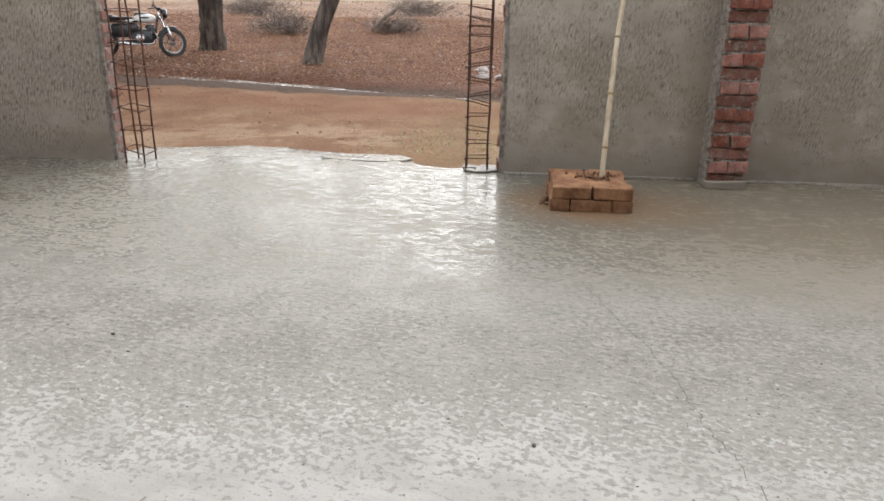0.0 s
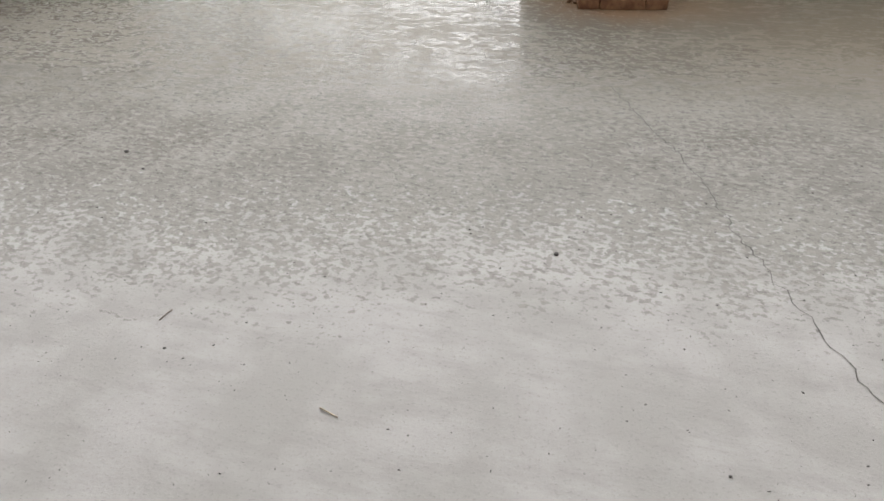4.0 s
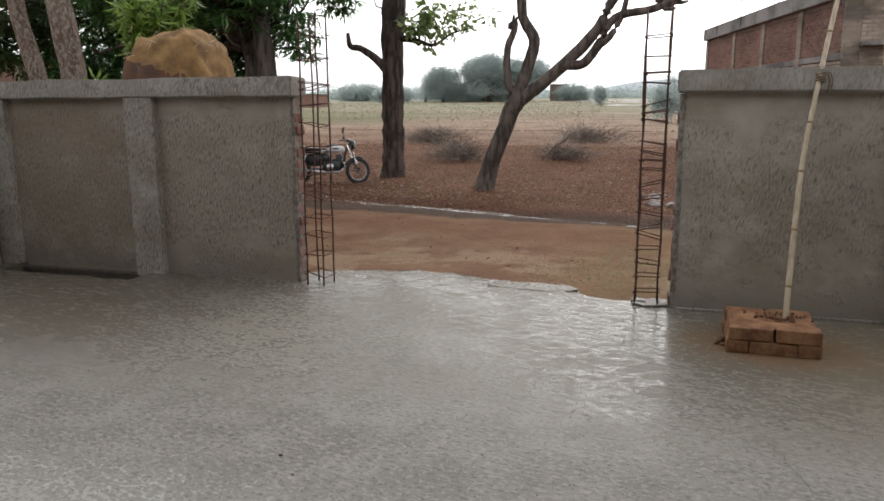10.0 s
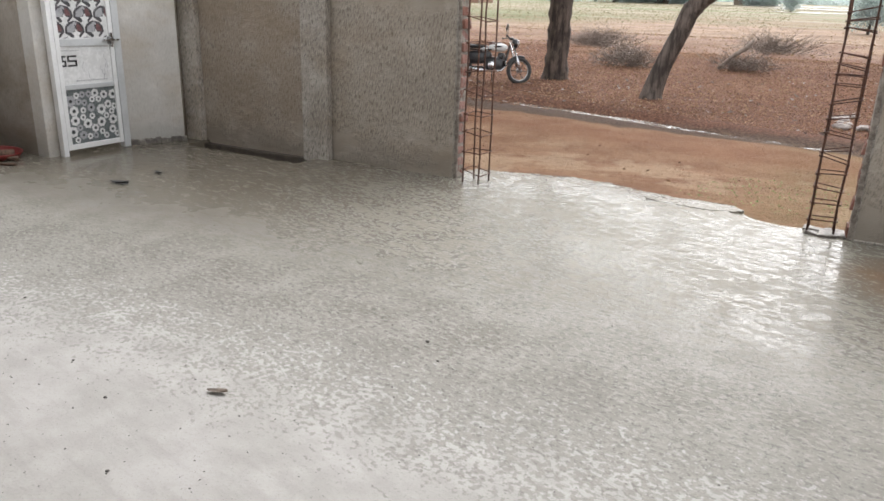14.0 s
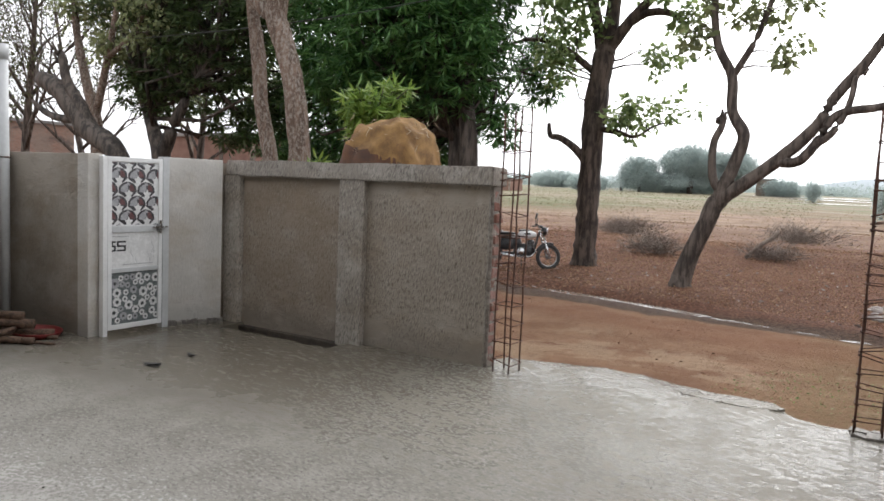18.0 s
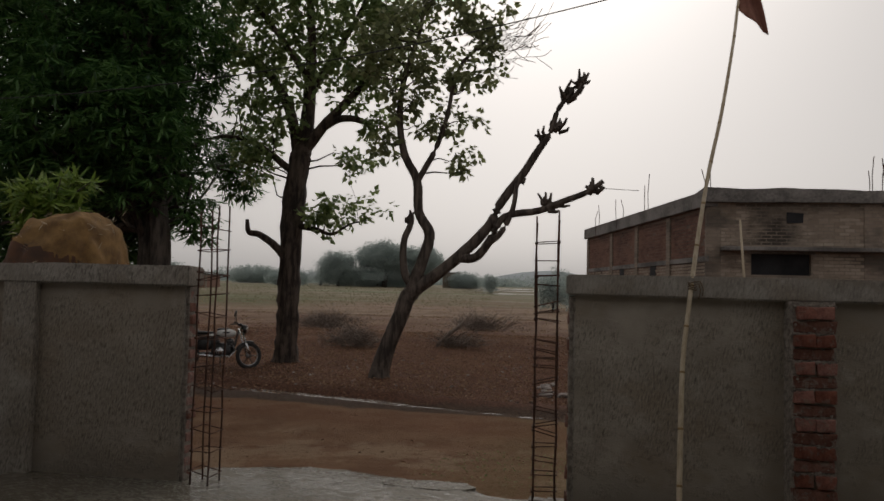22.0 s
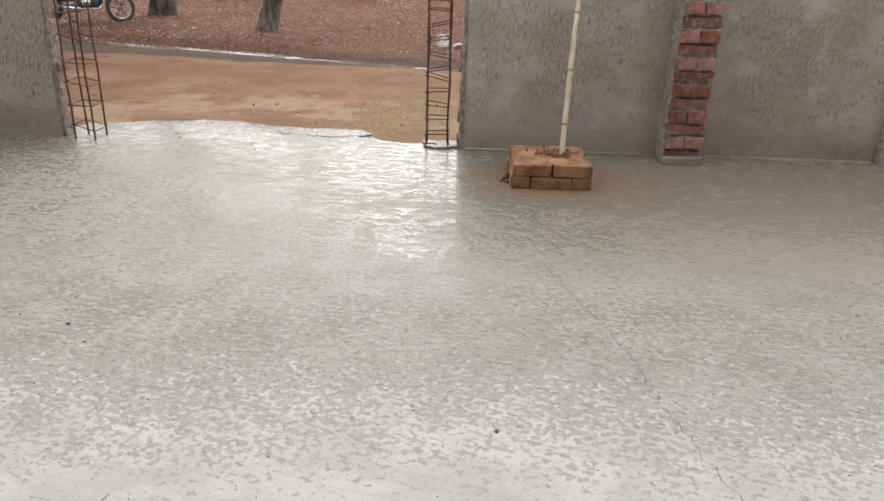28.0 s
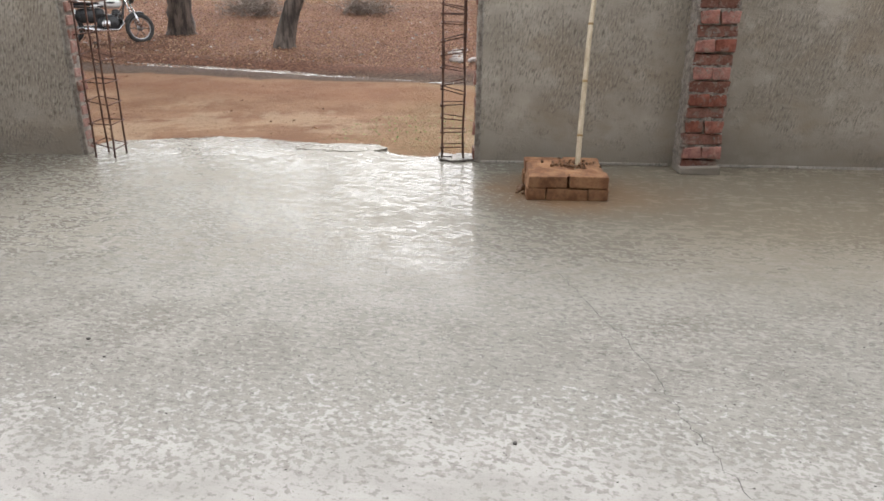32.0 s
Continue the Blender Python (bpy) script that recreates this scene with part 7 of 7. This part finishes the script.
# ---- bits on the floor ----
def floor_leaf(x, y, rz, s, label="curled brown dead leaf lying on the wet floor"):
    bm = bmesh.new()
    bmesh.ops.create_grid(bm, x_segments=8, y_segments=4, size=0.5)
    for v in bm.verts:
        u, w = v.co.x * 2, v.co.y * 2
        wd = 0.32 * max(1 - u * u, 0.02) ** 0.6
        v.co = Vector((u * s, w * wd * s, 0.006 + 0.16 * s * w * w * (1 + 0.5 * u) + 0.08 * s * u * u))
    bmesh.ops.transform(bm, matrix=pose(x, y, 0, 0, 0, rz), verts=bm.verts)
    ob = smooth(part("dead_leaf", bm, M["rubber"] if s > 0.05 else M["twig"]))
    ob.modifiers.new("thick", "SOLIDIFY").thickness = 0.0015
    tagged(ob, label, "leaf", "leaves on the floor")


floor_leaf(-0.69, 1.44, 20, 0.04)
floor_leaf(-3.61, 3.31, 10, 0.085)
floor_leaf(-3.65, 3.71, -15, 0.06)
rng = random.Random(31)
for x, y, s in [(-0.149, 1.025, 0.016), (-0.255, 2.231, 0.013), (-0.13, 2.10, 0.008), (1.38, 1.647, 0.012), (-1.0, 1.2, 0.01), (-1.35, 1.32, 0.008), (-0.62, 0.92, 0.009), (-2.1, 1.6, 0.009), (0.35, 1.15, 0.006), (1.72, 0.85, 0.006)]:
    bm = bmesh.new()
    s *= 0.7
    bmesh.ops.create_icosphere(bm, subdivisions=2, radius=s)
    for v in bm.verts:
        v.co = v.co * (1 + 0.4 * noise.noise(v.co * 80 + Vector((x * 9, y, 0))))
        v.co.z = max(v.co.z * 0.55 + s * 0.3, 0.0005)
        v.co += Vector((x, y, 0))
    tagged(smooth(part("pebble", bm, M["crack"])), "tiny dark pebble on the concrete floor", "pebble", "pebbles on the floor")
for x, y, rz, ln in [(0.83, 0.96, -28, 0.055), (0.30, 1.28, 70, 0.05), (0.04, 0.72, 10, 0.018), (1.75, 0.72, 60, 0.03), (-0.4, 0.6, 30, 0.04)]:
    d = Vector((math.cos(radians(rz)), math.sin(radians(rz)), 0)) * ln / 2
    c = Vector((x, y, 0.003))
    tagged(tubes("straw_bit", [([c - d, c + Vector((0, 0, 0.001)), c + d], 0.0018)], M["bamboo"] if x > 0.7 else M["twig"], None, sides=5), "short dry straw lying on the concrete floor", "straw", "straws on the floor")
rg = np.random.default_rng(77)
n = 6000
w = np.stack([rg.uniform(-4.5, 4.5, n), rg.uniform(0.1, 3.4, n), np.full(n, 0.0015)], -1)
a = rg.normal(size=(n, 3)) * np.array([1, 1, 0.03])
k = rg.uniform(0.25, 0.85, n) ** 2
ob = leaves("floor_grit", w, a, 0.014 * k, 0.008 * k, M["crack"])
tagged(ob, "fine dark grit scattered over the concrete floor", "grit", "", "stuff")


# ---- motorcycle under the trees ----
def motorcycle(m):
    ob = new("motorcycle")
    ob.matrix_basis = m
    tagged(ob, "black motorcycle with a white tank parked by the tree", "motorcycle")

    def pt(name, bm, mat, parent=None, label=""):
        bmesh.ops.transform(bm, matrix=m, verts=bm.verts)
        return smooth(part(name, bm, M[mat], parent or ob, label))

    def rod(name, pts, rad, mat, parent=None, sides=8):
        return tubes(name, [([m @ Vector(p) for p in pts], rad)], M[mat], parent or ob, sides=sides)

    def blob(cx, cy, cz, sx, sy, sz, sub=3, power=1.0):
        bm = bmesh.new()
        bmesh.ops.create_icosphere(bm, subdivisions=sub, radius=1.0)
        for v in bm.verts:
            d = [math.copysign(abs(c) ** power, c) for c in v.co]
            v.co = Vector((cx + d[0] * sx, cy + d[1] * sy, cz + d[2] * sz))
        return bm

    def ring(c, radius, tube, turn, n=40, k=10):
        verts, faces = [], []
        for i in range(n):
            a = 2 * math.pi * i / n
            for j in range(k):
                b = 2 * math.pi * j / k
                p = Vector(((radius + tube * math.cos(b)) * math.cos(a), tube * 0.9 * math.sin(b), (radius + tube * math.cos(b)) * math.sin(a)))
                verts.append(tuple(m @ (Vector(c) + turn @ p)))
        for i in range(n):
            for j in range(k):
                faces.append((i * k + j, i * k + (j + 1) % k, ((i + 1) % n) * k + (j + 1) % k, ((i + 1) % n) * k + j))
        mesh = bpy.data.meshes.new("ring")
        mesh.from_pydata(verts, [], faces)
        return mesh
    for name, c, steer in (("front_wheel", (0.63, 0, 0.305), 30), ("rear_wheel", (-0.76, 0, 0.305), 0)):
        turn = Matrix.Rotation(radians(steer), 3, "Z")
        rim_m = ring(c, 0.225, 0.018, turn)
        wheel = smooth(link_mesh(name, rim_m, M["steel"], ob, "dark wheel with alloy spokes"))
        smooth(link_mesh("tyre", ring(c, 0.262, 0.045, turn), M["rubber"], wheel))
        for s in range(6):
            a = 2 * math.pi * s / 6
            e = turn @ Vector((0.215 * math.cos(a), 0, 0.215 * math.sin(a)))
            rod("spoke", [Vector(c), Vector(c) + e], 0.008, "black", wheel, 6)
        h = turn @ Vector((0, 0.06, 0))
        rod("hub", [Vector(c) - h, Vector(c) + h], 0.05, "steel", wheel, 12)
    turn = Matrix.Rotation(radians(30), 3, "Z")
    for s in (-1, 1):
        lo, hi = Vector((0.63, 0, 0.305)) + turn @ Vector((0, s * 0.085, 0)), Vector((0.40, 0, 0.93)) + turn @ Vector((0, s * 0.085, 0))
        rod("fork_leg", [lo, lo.lerp(hi, 0.45), lo.lerp(hi, 0.46), hi], [0.026, 0.026, 0.018, 0.018], "chrome")
        rod("handlebar", [(0.39, s * 0.04, 0.98), (0.36, s * 0.18, 1.04), (0.24 - s * 0.1, s * 0.37, 1.03)], [0.013, 0.013, 0.017], "black")
        rod("mirror_stem", [(0.30 - s * 0.06, s * 0.28, 1.04), (0.30 - s * 0.06, s * 0.32, 1.20)], 0.007, "black")
        pt("mirror", blob(0.29 - s * 0.06, s * 0.33, 1.25, 0.02, 0.065, 0.05), "black")
        rod("shock", [(-0.70, s * 0.13, 0.34), (-0.56, s * 0.13, 0.68)], [0.03, 0.026], "chrome")
        pt("indicator", blob(0.47, s * 0.17, 0.86, 0.03, 0.025, 0.025, 2), "orange")
    fender = []
    for i in range(9):
        a = radians(70 + 11 * i)
        fender.append(Vector((0.63, 0, 0.305)) + turn @ Vector((0.318 * math.cos(a), 0, 0.318 * math.sin(a))))
    rod("front_fender", fender, 0.026, "black")
    rod("rear_fender", [Vector((-0.76, 0, 0.305)) + Vector((0.34 * math.cos(radians(60 + 15 * i)), 0, 0.34 * math.sin(radians(60 + 15 * i)))) for i in range(8)], 0.05, "black")
    pt("fuel_tank", blob(0.11, 0, 0.80, 0.22, 0.13, 0.095, 3, 0.85), "tank", None, "glossy white fuel tank")
    pt("tank_cover", blob(0.05, 0, 0.885, 0.16, 0.085, 0.04), "black")
    pt("tank_badge", blob(0.13, -0.128, 0.81, 0.09, 0.008, 0.02), "black")
    pt("side_cover", blob(-0.20, 0, 0.745, 0.09, 0.125, 0.045, 3, 0.8), "tank")
    pt("seat", blob(-0.47, 0, 0.80, 0.36, 0.12, 0.045, 3, 0.7), "black", None, "long black padded seat")
    pt("pillion_pad", blob(-0.68, 0, 0.84, 0.19, 0.115, 0.045, 3, 0.7), "black")
    pt("side_panel", blob(-0.38, 0, 0.56, 0.24, 0.11, 0.15, 3, 0.7), "black")
    pt("tail", blob(-0.90, 0, 0.76, 0.13, 0.09, 0.06), "black")
    pt("tail_lamp", blob(-1.02, 0, 0.75, 0.03, 0.06, 0.04, 2), "red")
    pt("headlight", blob(0.50, 0, 0.90, 0.095, 0.105, 0.105), "black")
    pt("headlight_glass", blob(0.56, 0.0, 0.90, 0.03, 0.08, 0.08), "chrome")
    pt("meter", blob(0.42, 0, 1.0, 0.05, 0.09, 0.035, 2), "black")
    pt("engine", blob(0.04, 0, 0.42, 0.24, 0.13, 0.17, 3, 0.7), "black", None, "dark metal engine block")
    eng = pt("crankcase_cover", blob(0.0, -0.12, 0.40, 0.09, 0.04, 0.09), "chrome")
    pt("cylinder", blob(0.20, 0, 0.58, 0.09, 0.085, 0.11, 2, 0.6), "black")
    for i in range(5):
        pt("cooling_fin", boxes((0.11, 0.29, -0.1, 0.1, 0.50 + 0.032 * i, 0.508 + 0.032 * i)), "steel")
    rod("exhaust", [(0.27, -0.08, 0.56), (0.34, -0.12, 0.40), (0.24, -0.15, 0.27), (-0.1, -0.16, 0.27)], 0.022, "chrome")
    rod("silencer", [(-0.1, -0.16, 0.27), (-0.35, -0.17, 0.29), (-0.95, -0.18, 0.36)], [0.03, 0.045, 0.045], "chrome", None, 12)
    for s in (-1, 1):
        rod("frame_tube", [(0.38, s * 0.03, 0.86), (0.28, s * 0.06, 0.4), (0.1, s * 0.1, 0.27), (-0.25, s * 0.1, 0.30), (-0.76, s * 0.1, 0.305)], 0.018, "black")
        rod("seat_rail", [(0.30, s * 0.06, 0.78), (-0.3, s * 0.1, 0.72), (-0.9, s * 0.09, 0.76)], 0.015, "black")
        rod("grab_rail", [(-0.65, s * 0.13, 0.84), (-0.9, s * 0.12, 0.92), (-1.0, s * 0.05, 0.92)], 0.01, "steel")
    pt("air_box", blob(-0.14, 0, 0.60, 0.12, 0.1, 0.12, 2, 0.7), "black")
    rod("clutch_cable", [(0.36, -0.1, 1.0), (0.46, -0.12, 0.86), (0.30, -0.1, 0.66), (0.14, -0.1, 0.5)], 0.007, "black", None, 5)
    rod("chain_case", [(0.0, 0.13, 0.36), (-0.76, 0.12, 0.33)], 0.035, "black")
    rod("side_stand", [(-0.02, 0.12, 0.27), (-0.02, 0.26, 0.0)], 0.012, "black")
    rod("footrest", [(-0.02, -0.26, 0.30), (-0.02, 0.26, 0.30)], 0.014, "rubber")
    return ob


BIKE_YAW = 16.0
motorcycle(pose(-5.96 - 0.65 * math.cos(radians(BIKE_YAW)), 16.12 - 0.65 * math.sin(radians(BIKE_YAW)), -0.45, -7, 0, BIKE_YAW) @ Matrix.Scale(1.03, 4))


# ---- ground cover outside ----
rg = np.random.default_rng(15)


def scatter(name, n, x0, x1, y0, y1, size, material, label, category, dens=1.0, lift=0.012):
    y = y0 + (y1 - y0) * rg.random(n) ** dens
    x = rg.uniform(x0, x1, n) * (0.5 + y / (2 * y1)) - 1.5
    z = np.array([ground_height(a, b) for a, b in zip(x, y)]) + lift * rg.random(n)
    aim = rg.normal(size=(n, 3)) * np.array([1, 1, 0.28])
    k = rg.uniform(0.5, 1.3, n)
    ob = leaves(name, np.stack([x, y, z], -1), aim, size * k, size * 0.5 * k, material)
    return tagged(ob, label, category, "", "stuff")


scatter("leaf_litter", 110000, -15, 8, 12.6, 31, 0.038, M["litter"], "thick scatter of dry red-brown leaves under the trees", "leaf litter", 1.0, 0.02)
scatter("field_litter", 9000, -18, 8, 30, 46, 0.06, M["litter"], "thin scatter of dry leaves at the edge of the field", "leaf litter", 1.0, 0.02)
scatter("field_scrub", 9000, -66, -6, 58, 140, 0.15, M["scrub"], "low green and straw-coloured scrub over the fallow fields", "scrub", 0.8, 0.35)
scatter("pale_leaves", 15000, -15, 8, 12.8, 32, 0.065, M["leaf_straw"], "curled tan leaves lying over the darker litter", "leaf litter", 1.0, 0.03)
scatter("road_leaves", 120, -6, 4, 6.6, 11.6, 0.045, M["litter"], "few small dry leaves on the dirt road", "leaves", 1.0)
scatter("road_grit", 7000, -7, 5, 6.2, 12.4, 0.017, M["mud"], "small clods and grit on the dirt road", "grit", 1.0)
scatter("pale_chips", 240, -10, 7, 12.4, 26, 0.11, M["stone"], "pale scraps and chips among the leaves", "scraps", 1.0, 0.03)
scatter("road_weeds", 700, 1.6, 4.2, 6.0, 8.6, 0.022, M["leaf_mid"], "thin green weeds sprouting on the road edge", "weeds", 1.0, 0.015)
scatter("field_stubble", 5000, -40, 10, 34, 90, 0.11, M["bamboo_node"], "dry stubble and weeds in the field", "stubble", 1.2, 0.1)


def brush(x, y, w, h, seed, n=110):
    r = random.Random(seed)
    z = ground_height(x, y)
    ob = thing("brush_pile", (x, y, z), "heap of dry grey twigs and thorny brush on the leaf litter", "brush pile", "brush piles")
    runs = []
    for _ in range(n):
        a, e = r.uniform(0, 2 * math.pi), r.uniform(0.05, 1.0)
        b = Vector((x + r.gauss(0, w * 0.24), y + r.gauss(0, w * 0.2), z + r.uniform(0, h * 0.22)))
        d = Vector((math.cos(a), math.sin(a), e * 0.8)).normalized() * w * r.uniform(0.2, 0.62)
        d.z = min(d.z, h * 0.75)
        m1 = b + d * 0.5 + Vector([r.uniform(-0.06, 0.06) for _ in range(3)])
        runs.append(([b, m1, b + d], [0.012, 0.008, 0.002]))
        for _ in range(3):
            q = m1 + Vector([r.gauss(0, w * 0.12) for _ in range(3)])
            q.z = max(q.z, z)
            runs.append(([m1, q], [0.006, 0.002]))
    tubes("twigwork", runs, M["twig"], ob, sides=4)["kind"] = "stuff"
    return ob


brush(-5.2, 22.6, 1.7, 1.15, 1, 120)
brush(-5.7, 24.2, 1.3, 1.3, 6, 70)
brush(-2.05, 23.6, 1.4, 1.1, 2, 130)
brush(-9.4, 33.0, 2.3, 1.7, 3, 190)
brush(-2.6, 36.0, 2.8, 1.3, 4, 190)
brush(-10.6, 34.5, 1.8, 1.1, 5, 90)
log = tubes("dead_log", [curve([(-2.7, 23.3, -0.3, 0.05), (-2.3, 23.5, 0.12, 0.07), (-2.0, 23.7, 0.36, 0.06), (-1.9, 23.8, 0.55, 0.03)], 5)], M["twig"], None, sides=9, rough=0.15)
tagged(log, "crooked dead branch lying on the brush pile", "branch")

# rubble by the far side of the gateway
rng = random.Random(14)
for k in range(22):
    x, y, s = rng.uniform(0.8, 2.2), rng.uniform(13.2, 15.2), rng.uniform(0.04, 0.11)
    bm = bmesh.new()
    bmesh.ops.create_icosphere(bm, subdivisions=2, radius=s)
    for v in bm.verts:
        v.co = v.co * (1 + 0.5 * noise.noise(v.co * 9 + Vector((k * 3, 0, 0))))
        v.co = Vector((v.co.x * 1.3 + x, v.co.y + y, v.co.z * 0.6 + ground_height(x, y) + s * 0.3))
    tagged(part("rubble_stone", bm, M["stone"]), "pale lump of rubble lying by the ditch", "stone", "rubble by the ditch")
fence = thing("stick_fence", (2.0, 16.2, -0.4), "rough fence of grey sticks by the lane", "fence")
for k in range(12):
    x = 1.5 + 0.16 * k
    tubes("post", [([(x, 16.2, -0.5), (x + rng.uniform(-0.05, 0.05), 16.2, 0.7), (x + rng.uniform(-0.1, 0.1), 16.2, 1.45 + rng.uniform(-0.2, 0.25))], [0.02, 0.017, 0.01])], M["twig"], fence, sides=6)
for z in (0.3, 1.0):
    tubes("rail", [([(1.45, 16.22, z), (3.3, 16.22, z + 0.05)], 0.018)], M["twig"], fence, sides=6)
